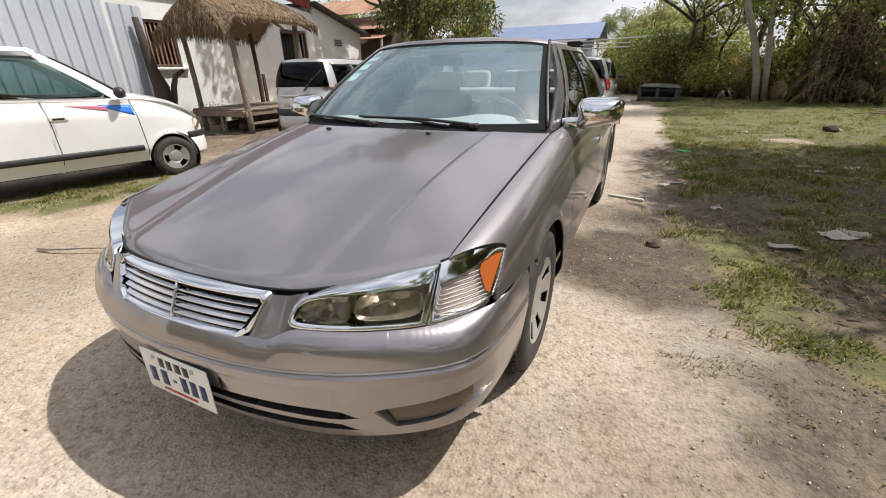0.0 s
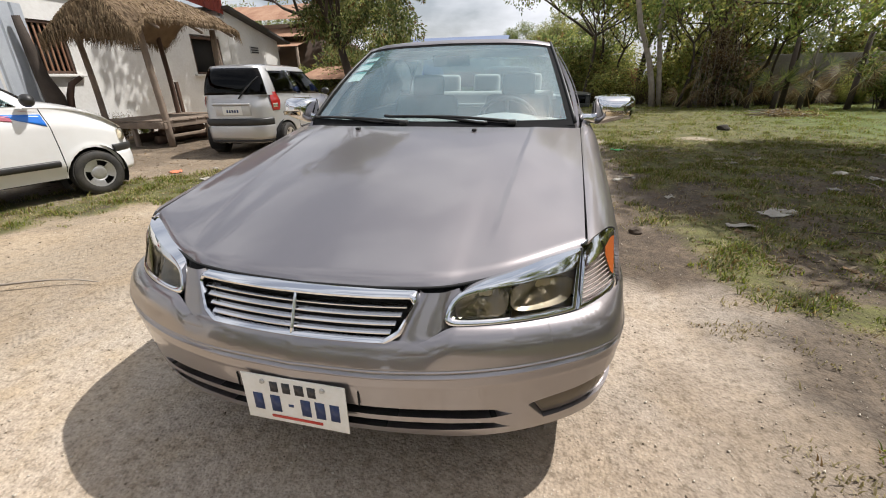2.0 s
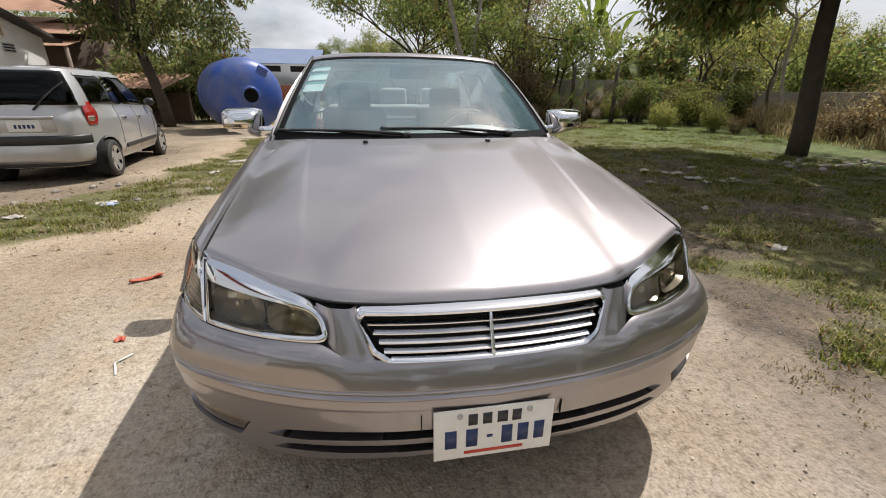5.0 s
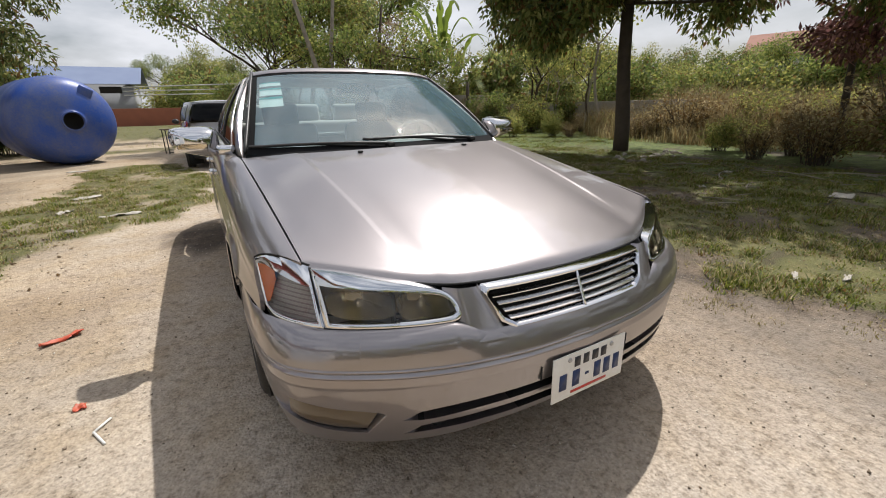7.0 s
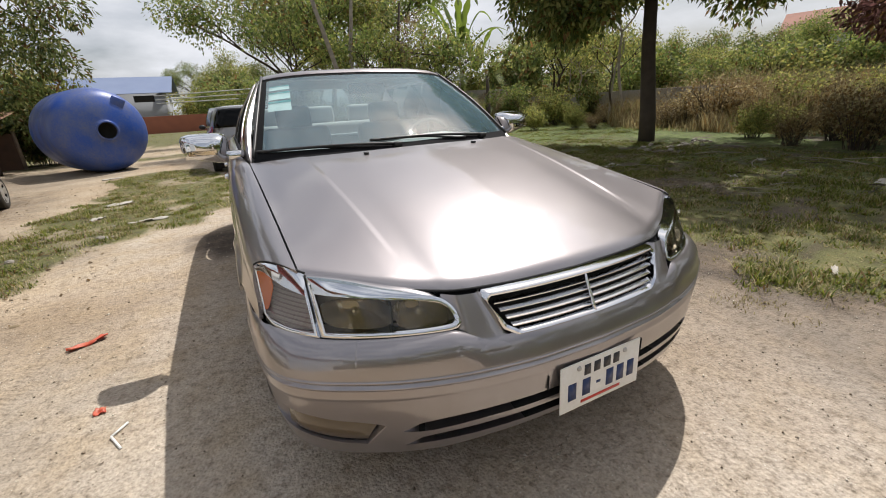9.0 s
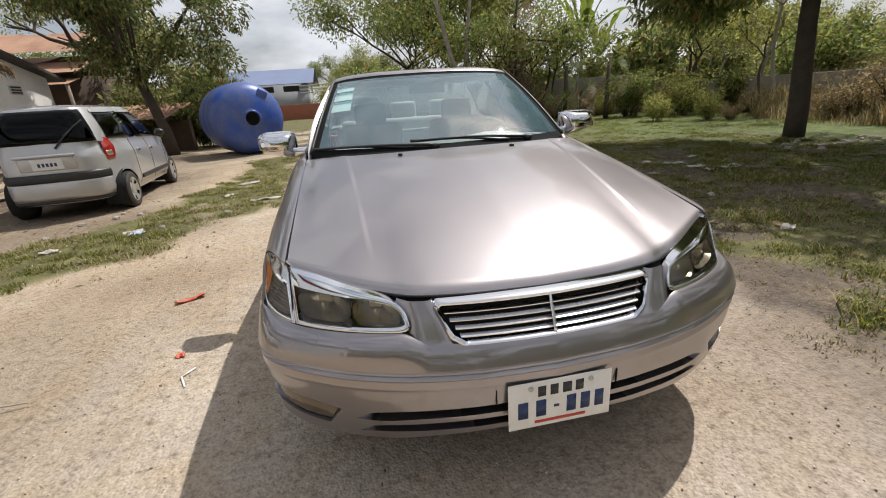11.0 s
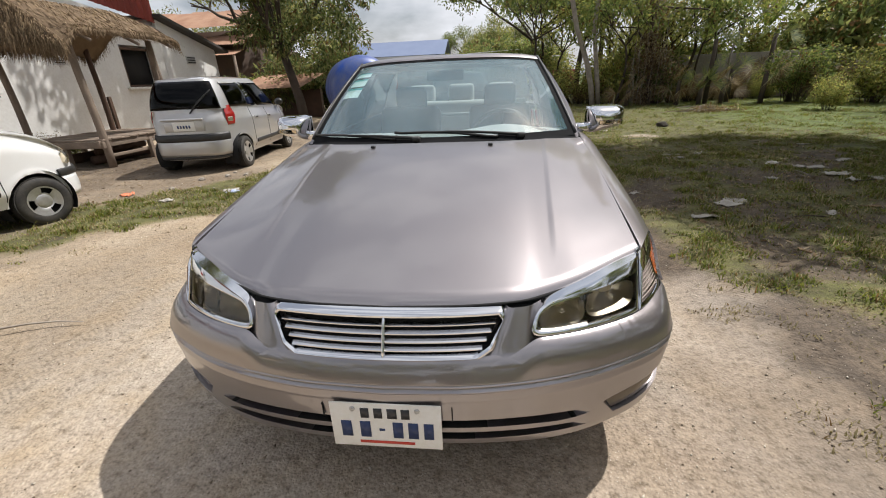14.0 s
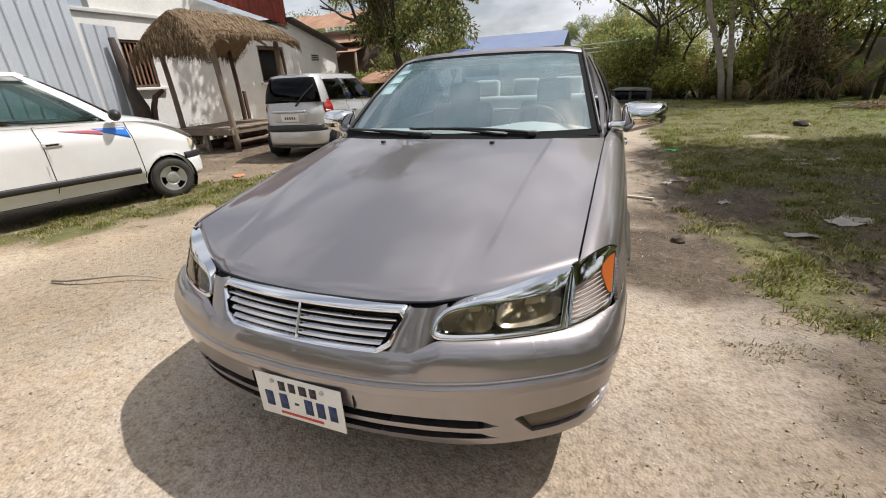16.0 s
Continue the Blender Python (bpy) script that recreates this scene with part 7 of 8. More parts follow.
def limbs(base, top, r0, spread, levels, rng, parts, tips, n=3, grow=0.62):
    """Branches that fork on; parts gathers (points, radii), tips the ends."""
    base, top = Vector(base), Vector(top)
    mid = lerp(base, top, 0.5) + Vector((rng.uniform(-1, 1), rng.uniform(-1, 1), rng.uniform(-0.4, 0.4))) * (top - base).length * 0.09
    parts.append(([base, mid, top], [r0, r0 * 0.82, r0 * 0.66]))
    if levels == 0:
        tips.append(top)
        return
    ln = (top - base).length * grow
    d0 = (top - base).normalized()
    for k in range(n if levels > 1 else n + 1):
        d = (d0 + Vector((rng.uniform(-1, 1), rng.uniform(-1, 1), rng.uniform(-0.35, 0.7))) * spread).normalized()
        limbs(top, top + d * ln * rng.uniform(0.75, 1.2), r0 * 0.6, spread, levels - 1, rng, parts, tips, n, grow)


def tree(name, at, label, trunk, bark, leaf, clump=0.6, count=9000, length=0.16, width=0.03, spread=0.8, levels=3, seed=1, droop=0.5, r0=0.15, extra=None, first=1.6, n=3, grow=0.62, boughs=(), keep=None):
    """trunk: points from the foot to the fork."""
    rng = random.Random(seed)
    t = thing(name, at, label, "tree", {"woodland_tree": "trees at the woodland edge", "mango_tree": "mango trees", "twin_trunk_tree": "pale twin trees", "sapling": "young trees at the woodland edge"}.get(name, ""))
    bms = [tube(trunk, [r0 * lerp(1.15, 0.8, i / (len(trunk) - 1)) for i in range(len(trunk))], 12)]
    branches, tips = [], []
    top = Vector(trunk[-1])
    for k in range(n + 1):
        a = 2 * math.pi * (k + rng.random() * 0.6) / (n + 1)
        d = Vector((math.cos(a) * spread, math.sin(a) * spread, rng.uniform(0.35, 1.0))).normalized()
        limbs(top, top + d * first * rng.uniform(0.8, 1.25), r0 * 0.62, spread, levels - 1, rng, branches, tips, n, grow)
    for b in boughs:
        limbs(top, b, r0 * 0.22, spread, 1, rng, branches, tips, n, 0.2)
    part("trunk", join_bm(*bms), bark, t)
    if name == "sapling":
        for p, r in branches:
            part("limb", tube(p, r, 5, False), bark, t)
    else:
        part("limb", join_bm(*[tube(p, r, 6, False) for p, r in branches]), bark, t)
    if keep:
        tips = [p for p in tips if keep(p)]
    cs = [tuple(p) for p in tips] + (extra or [])
    rs = [clump * rng.uniform(0.7, 1.3) * (0.75 if i >= len(tips) else 1.0) for i in range(len(cs))]
    link("crown", leaves("crown", cs, rs, count, length, width, leaf, seed, droop), None, t)
    return t


# mango tree over the grass: its boughs shade the lawn but not the track
def over_lawn(p):
    sx, sy = 8.55 + p.x - 0.505 * p.z, 6.55 + p.y - 0.37 * p.z
    return sx > 1.75 and sy > 3.3 - 1.3 * (sx - 1.75) and sy > -1.4


rng = random.Random(6)
low_boughs = [(rng.uniform(-3.4, -0.3), rng.uniform(-0.6, 2.0), rng.uniform(2.6, 4.2)) for _ in range(17)]
low_boughs += [(rng.uniform(0.4, 4.2), rng.uniform(-1.0, 1.2), rng.uniform(2.7, 3.7)) for _ in range(7)]
# leafy sprays hanging low about the trunk
sprays = []
for k in range(30):
    a, b, h = (rng.uniform(0.4, 3.3), rng.uniform(-0.9, 0.5), rng.uniform(2.9, 4.3)) if k < 19 else (rng.uniform(-4.4, -0.6), rng.uniform(-0.4, 0.9), rng.uniform(3.2, 4.4))
    sprays.append((-0.61 * a + 0.79 * b, 0.79 * a + 0.61 * b, h))
low_boughs += sprays
boughs = sprays[::3]
for sx, sys in ((2.3, (3.9, 4.9, 5.9)), (3.1, (2.0, 3.1, 4.3, 5.5)), (4.1, (0.4, 1.7, 2.9, 4.2, 5.5)), (5.3, (-0.6, 0.9, 2.4, 3.9, 5.3)), (6.6, (-0.6, 0.9, 2.4, 3.9, 5.3)), (7.9, (-1.0, 0.6, 2.2, 3.8)), (9.2, (-0.4, 1.4, 3.0))):
    for sy in sys + tuple(v + 0.7 for v in sys):
        h = rng.uniform(4.7, 5.6)
        boughs.append((sx + rng.uniform(-0.2, 0.2) + 0.505 * h - 8.55, sy + rng.uniform(-0.3, 0.3) + 0.37 * h - 6.55, h))
tree("mango_tree", pose(8.55, 6.55, 0), "mango tree with a dark trunk and drooping leaves", [(0, 0, -0.05), (-0.03, 0.0, 0.6), (-0.12, 0.02, 1.4), (-0.19, 0.05, 2.2), (-0.26, 0.05, 3.4)], BARK, LEAF_MANGO, 0.62, 80000, 0.20, 0.036, 1.1, 2, 11, 0.9, 0.17, first=1.5, grow=0.74, extra=low_boughs, keep=over_lawn, boughs=boughs)
# mango tree behind the silver car, leafy down to head height
rng = random.Random(16)
low_boughs = [(rng.uniform(-1.2, 3.2), rng.uniform(-1.4, 1.2), rng.uniform(2.7, 4.4)) for _ in range(36)]
low_boughs += [(rng.uniform(-1.6, 2.4), rng.uniform(0.8, 2.6), rng.uniform(0.7, 2.3)) for _ in range(20)]


# its top boughs reach over the yard and dapple the white wall
high_boughs = []
for wy, wz in ((8.7, 1.3), (9.2, 2.4), (9.6, 1.0), (10.0, 1.9), (10.5, 1.0), (10.9, 2.5), (11.9, 1.5), (12.7, 2.4)):
    h = rng.uniform(6.7, 7.8)
    high_boughs.append((WX + 0.505 * (h - wz) + 6.9, wy + 0.37 * (h - wz) - 15.3, h))


def clear_of_roof(p):
    return p.x > -1.5 - 1.5 * max(0, p.z - 3.9)

tree("mango_tree", pose(-6.9, 15.3, 0), "mango tree with a forked trunk behind the parked hatchback", [(0, 0, -0.05), (-0.05, 0.0, 0.7), (-0.22, 0.02, 1.5), (-0.42, 0.05, 2.3)], BARK, LEAF_MANGO, 0.62, 30000, 0.19, 0.03, 0.95, 3, 23, 0.7, 0.17, first=1.6, grow=0.72, keep=clear_of_roof, boughs=high_boughs, extra=low_boughs + high_boughs + [(-0.6, -2.6, 4.6), (0.4, -2.2, 4.4)])
# tall pale twin trunk
tree("twin_trunk_tree", pose(4.42, 17.35, 0), "tall tree with a pale slender trunk and feathery crown", [(0, 0, -0.05), (-0.13, 0.02, 0.8), (-0.34, 0.02, 1.6), (-0.58, 0.04, 2.26), (-0.82, 0.04, 2.82), (-0.97, 0.05, 3.45), (-1.2, 0.1, 4.4), (-1.42, 0.2, 5.4)], BARK_PALE, LEAF, 0.72, 11000, 0.13, 0.03, 0.8, 3, 31, 0.4, 0.095, first=1.5, grow=0.7)
tree("twin_trunk_tree", pose(4.68, 17.45, 0), "tall tree with a pale slender trunk leaning away from its twin", [(0, 0, -0.05), (-0.15, 0.0, 1.0), (-0.26, 0.02, 1.78), (-0.38, 0.0, 2.52), (-0.43, 0.03, 2.9), (-0.40, 0.0, 3.5), (-0.22, 0.1, 4.4), (-0.05, 0.2, 5.6)], BARK_PALE, LEAF_PALE, 0.72, 10000, 0.13, 0.03, 0.8, 3, 32, 0.4, 0.08, first=1.5, grow=0.7)

# woodland edge: trees built once, then set out along it
kinds = [
    tree("woodland_tree", pose(2.6, 24.5, 0), "leafy tree at the woodland's edge", [(0, 0, -0.05), (0.1, 0.05, 1.5), (0.0, 0.1, 3.0)], BARK, LEAF, 0.80, 9000, 0.16, 0.04, 0.75, 3, 41, 0.4, 0.12, first=1.9, grow=0.72),
    tree("woodland_tree", pose(6.9, 24.6, 0), "leafy tree at the woodland's edge", [(0, 0, -0.05), (-0.1, 0.05, 1.3), (-0.25, 0.1, 2.6)], BARK_PALE, LEAF_PALE, 0.78, 8500, 0.15, 0.04, 0.8, 3, 42, 0.4, 0.10, first=1.8, grow=0.72),
    tree("woodland_tree", pose(22.5, 25.0, 0), "leafy tree at the woodland's edge", [(0, 0, -0.05), (0.05, 0.0, 1.0), (0.2, 0.1, 2.2)], BARK, LEAF_MANGO, 0.78, 9000, 0.18, 0.04, 0.85, 3, 43, 0.6, 0.12, first=1.9, grow=0.74),
]
rng = random.Random(77)
for x, y, k, s in ((5.6, 27.5, 2, 1.4), (7.4, 29.0, 0, 1.35), (19.0, 21.8, 1, 0.85), (26.5, 20.5, 1, 0.7), (21.5, 18.0, 2, 0.55), (22.5, 23.0, 0, 0.75), (27.0, 26.0, 2, 0.8), (18.4, 12.0, 1, 0.5), (23.0, 9.0, 0, 0.6), (26.5, 15.0, 2, 0.7), (22.0, 4.5, 1, 0.6), (13.6, 0.4, 2, 0.85), (11.6, -3.2, 0, 0.9), (24.5, 2.0, 0, 0.9),
                   (-10.5, 23.5, 2, 0.7), (-14.5, 30.0, 1, 1.3), (0.5, 74.0, 1, 1.5), (-3.0, 80.0, 0, 1.3), (5.0, 70.0, 2, 1.3), (-32.0, 58.0, 0, 1.3), (-34.0, 50.0, 2, 1.5),
                   (-22.0, -17.0, 0, 1.3), (-15.5, -20.0, 2, 1.2), (-9.5, -18.0, 1, 1.1), (-4.0, -21.0, 0, 1.4), (2.5, -19.0, 2, 1.2), (8.5, -20.0, 0, 1.2), (14.5, -17.0, 1, 1.3), (20.5, -12.0, 2, 1.2)):
    o = copy_thing(kinds[k], pose(x, y, 0, 0, 0, rng.uniform(0, 360)) @ Matrix.Diagonal((s, s, s, 1)))
    o.scale = (s, s, s)

# understorey: shrubs of twigs and leaves
def shrub(name, at, label, leaf, count, h, w, seed, length=0.11, width=0.028, twigs=26):
    r = random.Random(seed)
    t = thing(name, at, label, "shrub", "bushes round the yard")
    bms, tips = [], []
    for k in range(twigs):
        a = r.uniform(0, 2 * math.pi)
        o = r.uniform(0, 0.35) * w
        b = Vector((o * math.cos(a), o * math.sin(a), 0))
        e = Vector((w * r.uniform(0.2, 1.0) * math.cos(a), w * r.uniform(0.2, 1.0) * math.sin(a), h * r.uniform(0.45, 1.0)))
        m_ = lerp(b, e, 0.5) + Vector((r.uniform(-0.1, 0.1), r.uniform(-0.1, 0.1), 0.12 * h))
        bms.append(tube([b, m_, e], [0.014, 0.010, 0.005], 4, False))
        tips += [tuple(e), tuple(lerp(m_, e, 0.4)), tuple(lerp(b, m_, 0.8))]
    part("twig_frame", join_bm(*bms), BARK, t)
    link("foliage", leaves("foliage", tips, [0.24 * (h + w) / 2 * r.uniform(0.6, 1.2) for _ in tips], count, length, width, leaf, seed, 0.2), None, t)
    return t


bushes = [
    shrub("bush", pose(11.0, 15.9, 0), "dense green bush at the edge of the yard", LEAF, 4500, 1.7, 1.0, 51),
    shrub("bush", pose(12.5, 14.5, 0), "pale green bush at the edge of the yard", LEAF_PALE, 4200, 1.5, 1.0, 52, 0.10, 0.03),
    shrub("bush", pose(8.9, 1.3, 0), "twiggy half-bare bush with dry leaves", LEAF_DRY, 2600, 1.6, 1.1, 53, 0.09, 0.025, 44),
    shrub("bush", pose(6.8, 17.6, 0), "dark broad-leaved bush under the trees", LEAF_MANGO, 3800, 1.8, 1.0, 54, 0.2, 0.045),
]
EDGE = [(-0.5, 22.0), (1.8, 20.4), (4.2, 18.6), (7.0, 17.6), (9.5, 18.2), (12.0, 18.5), (14.0, 17.6), (14.3, 14.0), (13.6, 11.0)]
EDGE2 = [(10.2, 1.9), (9.4, 0.5), (9.1, -2.0), (9.6, -5.0)]
rng = random.Random(99)


def plant_along(line, gap, depth, pick, smin, smax):
    for (ax, ay), (bx, by) in zip(line, line[1:]):
        ln = math.hypot(bx - ax, by - ay)
        for k in range(max(1, int(ln / gap))):
            f = (k + rng.random()) / max(1, int(ln / gap))
            nx, ny = (by - ay) / ln, -(bx - ax) / ln
            o = rng.uniform(0, depth)
            s = rng.uniform(smin, smax)
            b = bushes[rng.choice(pick)]
            c = copy_thing(b, pose(lerp(ax, bx, f) - nx * o, lerp(ay, by, f) - ny * o, 0, 0, 0, rng.uniform(0, 360)))
            c.scale = (s, s, s * rng.uniform(0.8, 1.2))


plant_along(EDGE, 0.95, 0.9, (1, 2, 2, 2, 3), 0.4, 0.8)
plant_along(EDGE[:4], 1.25, 2.8, (0, 1, 1, 1), 0.9, 1.5)
plant_along([(7.0, 20.6), (10.0, 20.8), (13.5, 20.6), (15.9, 18.0), (16.2, 13.0)], 0.85, 1.6, (0, 1, 1, 1, 3), 1.2, 1.8)
plant_along(EDGE, 0.5, 0.25, (2, 2, 2, 1), 0.28, 0.55)
plant_along([(17.5, 20.5), (20.0, 18.0), (23.0, 14.5), (26.0, 11.0), (28.0, 7.0)], 1.6, 2.0, (0, 1, 1, 0), 1.5, 2.1)
plant_along([(-1.2, 24.0), (2.2, 21.0)], 0.7, 1.5, (1, 1, 0), 0.8, 1.4)
plant_along(EDGE2, 0.55, -1.6, (2, 2, 2, 0, 1), 0.45, 0.9)
plant_along([(-24.0, -14.5), (-8.0, -16.0), (8.0, -16.0), (20.0, -10.0)], 1.7, -1.5, (0, 1, 3), 1.4, 2.2)
plant_along([(16.5, 13.0), (20.0, 11.0), (23.0, 7.5), (24.0, 3.0)], 0.9, -1.5, (0, 1, 0), 1.1, 1.6)
plant_along([(9.8, 12.8), (11.6, 10.6)], 0.8, 0.4, (1, 2), 0.3, 0.6)
plant_along([(12.2, 9.6), (14.0, 7.6), (16.0, 5.0), (17.0, 2.5)], 0.7, -1.8, (2, 2, 1, 2), 0.5, 0.95)
plant_along([(-11.5, 17.8), (-7.4, 18.3), (-5.5, 17.0)], 0.8, 0.6, (0, 0, 3), 0.8, 1.2)
for x, y, k, s in ((10.2, 5.0, 1, 0.50), (10.7, 4.6, 1, 0.42), (9.1, 3.7, 2, 0.45), (10.3, 3.4, 2, 0.6), (9.6, 2.8, 1, 0.5)):
    c = copy_thing(bushes[k], pose(x, y, 0, 0, 0, 57 * x))
    c.scale = (s, s, s)

# weeds at the foot of the white wall, behind the platform
for x, y, k, s in ((-9.1, 7.15, 2, 0.26), (-9.05, 7.7, 0, 0.15), (-9.05, 8.6, 2, 0.18)):
    c = copy_thing(bushes[k], pose(x, y, 0, 0, 0, 83 * y))
    c.scale = (s, s, s * 1.3)
# logs and boards kept under the platform
for x, y, z, l, rad, a in ((-7.3, 7.2, 0.09, 1.5, 0.085, 84), (-7.52, 7.25, 0.08, 1.3, 0.075, 96), (-7.4, 7.2, 0.235, 1.2, 0.075, 91), (-8.0, 7.3, 0.10, 1.4, 0.095, 88)):
    log = part("log", tube([(-l / 2, 0, 0), (0, 0.02, 0.004), (l / 2, -0.01, 0)], [rad, rad * 0.95, rad * 0.9], 10), DARK_WOOD)
    log.matrix_basis = pose(x, y, z, 0, 0, a)
    tagged(log, "dark weathered log stacked under the hut's platform", "log", "logs under the platform")

LEAF_PURPLE = leaf_material("purple_young_leaves", (0.08, 0.045, 0.045), (0.19, 0.09, 0.09), (0.38, 0.20, 0.19), 0.1)
rng = random.Random(61)
tree("young_mango_tree", pose(13.6, 3.9, 0), "slender mango tree hung with purple-brown young leaves", [(0, 0, -0.05), (0.05, 0, 1.0), (-0.05, 0.05, 2.2), (0.0, 0.0, 3.0)], BARK, LEAF_PURPLE, 0.5, 6500, 0.20, 0.034, 1.0, 2, 61, 1.0, 0.08, first=1.3, extra=[(rng.uniform(-2.2, 0.6), rng.uniform(-0.8, 0.8), rng.uniform(2.3, 3.3)) for _ in range(14)])

for x, y, k, s_ in ((-1.5, 57.0, 0, 2.6), (1.5, 58.0, 1, 2.4), (4.5, 56.0, 0, 2.8), (0.2, 61.0, 3, 3.0), (7.5, 54.0, 1, 2.6), (3.0, 62.0, 0, 3.2), (-4.0, 62.0, 1, 2.6)):
    c = copy_thing(bushes[k], pose(x, y, 0, 0, 0, 40 * x))
    c.scale = (s_, s_, s_)
# banana plants and fan palms at the edge
def banana(at, h, seed, label):
    r = random.Random(seed)
    t = thing("banana_plant", at, label, "banana plant", "banana plants")
    part("stem", tube([(0, 0, 0), (0.03, 0, h * 0.3), (0.0, 0.02, h * 0.55)], [0.10, 0.085, 0.06], 10), LEAF_STALK, t)
    for k in range(9):
        a = 2 * math.pi * k / 9 + r.uniform(-0.3, 0.3)
        rise = r.uniform(0.25, 0.6) * h
        out = r.uniform(0.35, 0.75) * h * 0.62
        def rib(f):
            z = h * 0.55 + rise * math.sin(f * 2.0) / math.sin(2.0 if f > 1 else 1.57) * 1.0 - 0.25 * rise * f * f
            return Vector((math.cos(a) * out * f, math.sin(a) * out * f, z))
        def sheet(u, v):
            f = u
            wd = 0.20 * math.sin(math.pi * min(1, 0.06 + 0.94 * f)) ** 0.6
            tear = 0.75 + 0.25 * math.cos(26 * f + k)
            side = Vector((-math.sin(a), math.cos(a), 0))
            return tuple(rib(f) + side * wd * v * tear - Vector((0, 0, 0.07 * abs(v) * wd / 0.2)))
        link("leaf", mesh_of("leaf", *grid(sheet, steps(0.05, 1, 26), steps(-1, 1, 4))), LEAF_BANANA, t)
    return t


LEAF_STALK = weathered("green_stalk", (0.12, 0.16, 0.05), (0.2, 0.15, 0.07), 0.6, 4, 30)
LEAF_BANANA = leaf_material("banana_leaf", (0.08, 0.14, 0.02), (0.13, 0.20, 0.03), (0.25, 0.30, 0.06), 0.2)
banana(pose(11.4, 21.0, 0), 6.3, 3, "tall banana plant with torn leaves")
banana(pose(12.6, 21.4, 0), 5.0, 4, "banana plant with torn leaves")
banana(pose(10.3, 21.6, 0), 3.9, 5, "banana plant with torn leaves")


def fan_palm(at, h, seed, dead=False):
    r = random.Random(seed)
    t = thing("fan_palm", at, "withered fan palm with drooping brown fronds" if dead else "low fan palm with spiky leaves", "palm", "fan palms")
    part("stem", tube([(0, 0, 0), (0.02, 0.01, h)], [0.09, 0.07], 8), BARK, t)
    for k in range(10):
        a = r.uniform(0, 2 * math.pi)
        el = r.uniform(-1.0, 0.7) if dead else r.uniform(-0.2, 1.1)
        d = Vector((math.cos(a) * math.cos(el), math.sin(a) * math.cos(el), math.sin(el)))
        c = Vector((0, 0, h)) + d * 0.45
        side = d.orthogonal().normalized()
        up = d.cross(side)
        bm = tube([(0, 0, h), tuple(c)], 0.008, 4)
        for j in range(15):
            f = -1.25 + 2.5 * j / 14
            e = (d * math.cos(f) + side * math.sin(f)).normalized()
            w = e.cross(up) * 0.014
            q = [bm.verts.new(p) for p in (c, c + e * 0.25 + w, c + e * 0.55 - Vector((0, 0, 0.06)), c + e * 0.25 - w)]
            bm.faces.new(q)
        part("frond", bm, LEAF_DRY if dead else LEAF, t, smooth=False)
    return t


fan_palm(pose(8.3, 16.5, 0), 2.2, 8)
fan_palm(pose(9.4, 17.2, 0), 1.2, 9)
fan_palm(pose(11.0, 16.2, 0), 0.8, 10)
fan_palm(pose(7.9, 16.1, 0), 0.6, 12)
fan_palm(pose(10.3, 16.6, 0), 2.3, 15)
for x, y, h, k in ((7.2, 16.3, 0.9, 13), (8.7, 16.2, 0.7, 14), (9.9, 15.9, 1.1, 16), (11.6, 15.4, 0.8, 17), (5.5, 16.6, 0.6, 18)):
    fan_palm(pose(x, y, 0), h, k, True)

# a dead tree hung with a curtain of dry creeper
CREEPER = leaf_material("dry_creeper_leaves", (0.085, 0.058, 0.042), (0.21, 0.145, 0.10), (0.42, 0.36, 0.22), 0.10)
rng = random.Random(71)
creeper = thing("creeper_hung_tree", pose(6.35, 17.0, 0), "dead tree hung with a curtain of dry brown creeper", "tree")
part("trunk", tube([(0.1, 0.1, -0.05), (0.05, 0.1, 1.2), (-0.1, 0.15, 2.4), (-0.1, 0.1, 3.8), (0.1, 0.1, 5.2)], [0.10, 0.09, 0.08, 0.07, 0.04], 10), BARK, creeper)
for pts in ([(-0.1, 0.12, 2.0), (-0.7, 0.0, 2.75), (-1.35, -0.1, 2.78)], [(-0.1, 0.1, 3.4), (0.7, 0.0, 3.3), (1.7, -0.1, 3.2)], [(-0.1, 0.1, 2.6), (-0.5, 0.1, 3.1), (-0.9, 0.1, 3.9)]):
    part("limb", tube(pts, [0.045, 0.034, 0.02], 6), BARK, creeper)
hang = []
for k in range(26):
    z = rng.uniform(0.25, 4.6)
    hang.append((rng.gauss(0.0, 0.36 - 0.04 * z), rng.gauss(-0.1, 0.15), z))
for k in range(22):
    x, z = rng.uniform(-0.75, 0.8), rng.uniform(0.5, 3.4)
    part("vine", tube([(x, -0.25, z), (x + rng.uniform(-0.08, 0.08), -0.28, z * 0.55), (x + rng.uniform(-0.15, 0.15), -0.3, max(0.0, z - rng.uniform(0.8, 2.2)))], 0.009, 4, False), BARK_PALE, creeper)
link("creeper_leaves", leaves("creeper_leaves", hang, [rng.uniform(0.2, 0.42) for _ in hang], 5200, 0.10, 0.022, CREEPER, 72, 0.9), None, creeper)

# slender young trees along the woodland edge
saplings = []
for k, (bark, leaf, wave, h) in enumerate(((BARK, LEAF, 0.16, 2.2), (BARK_PALE, LEAF_PALE, -0.2, 2.7), (BARK, LEAF_PALE, 0.3, 1.9), (BARK, LEAF, -0.3, 2.4))):
    pts = [(wave * math.sin(2.6 * f) * (1 + f), 0.15 * wave * math.sin(5 * f), h * f - 0.03) for f in steps(0, 1, 6)]
    saplings.append(tree("sapling", pose(5.3 + 1.1 * k, 17.4 + 0.2 * k, 0, 0, 0, 60 * k), "slender young tree with a crooked stem and thin crown", pts, bark, leaf, 0.5, 900, 0.14, 0.034, 0.7, 2, 81 + k, 0.5, 0.045, first=0.8, grow=0.7))
rng = random.Random(83)
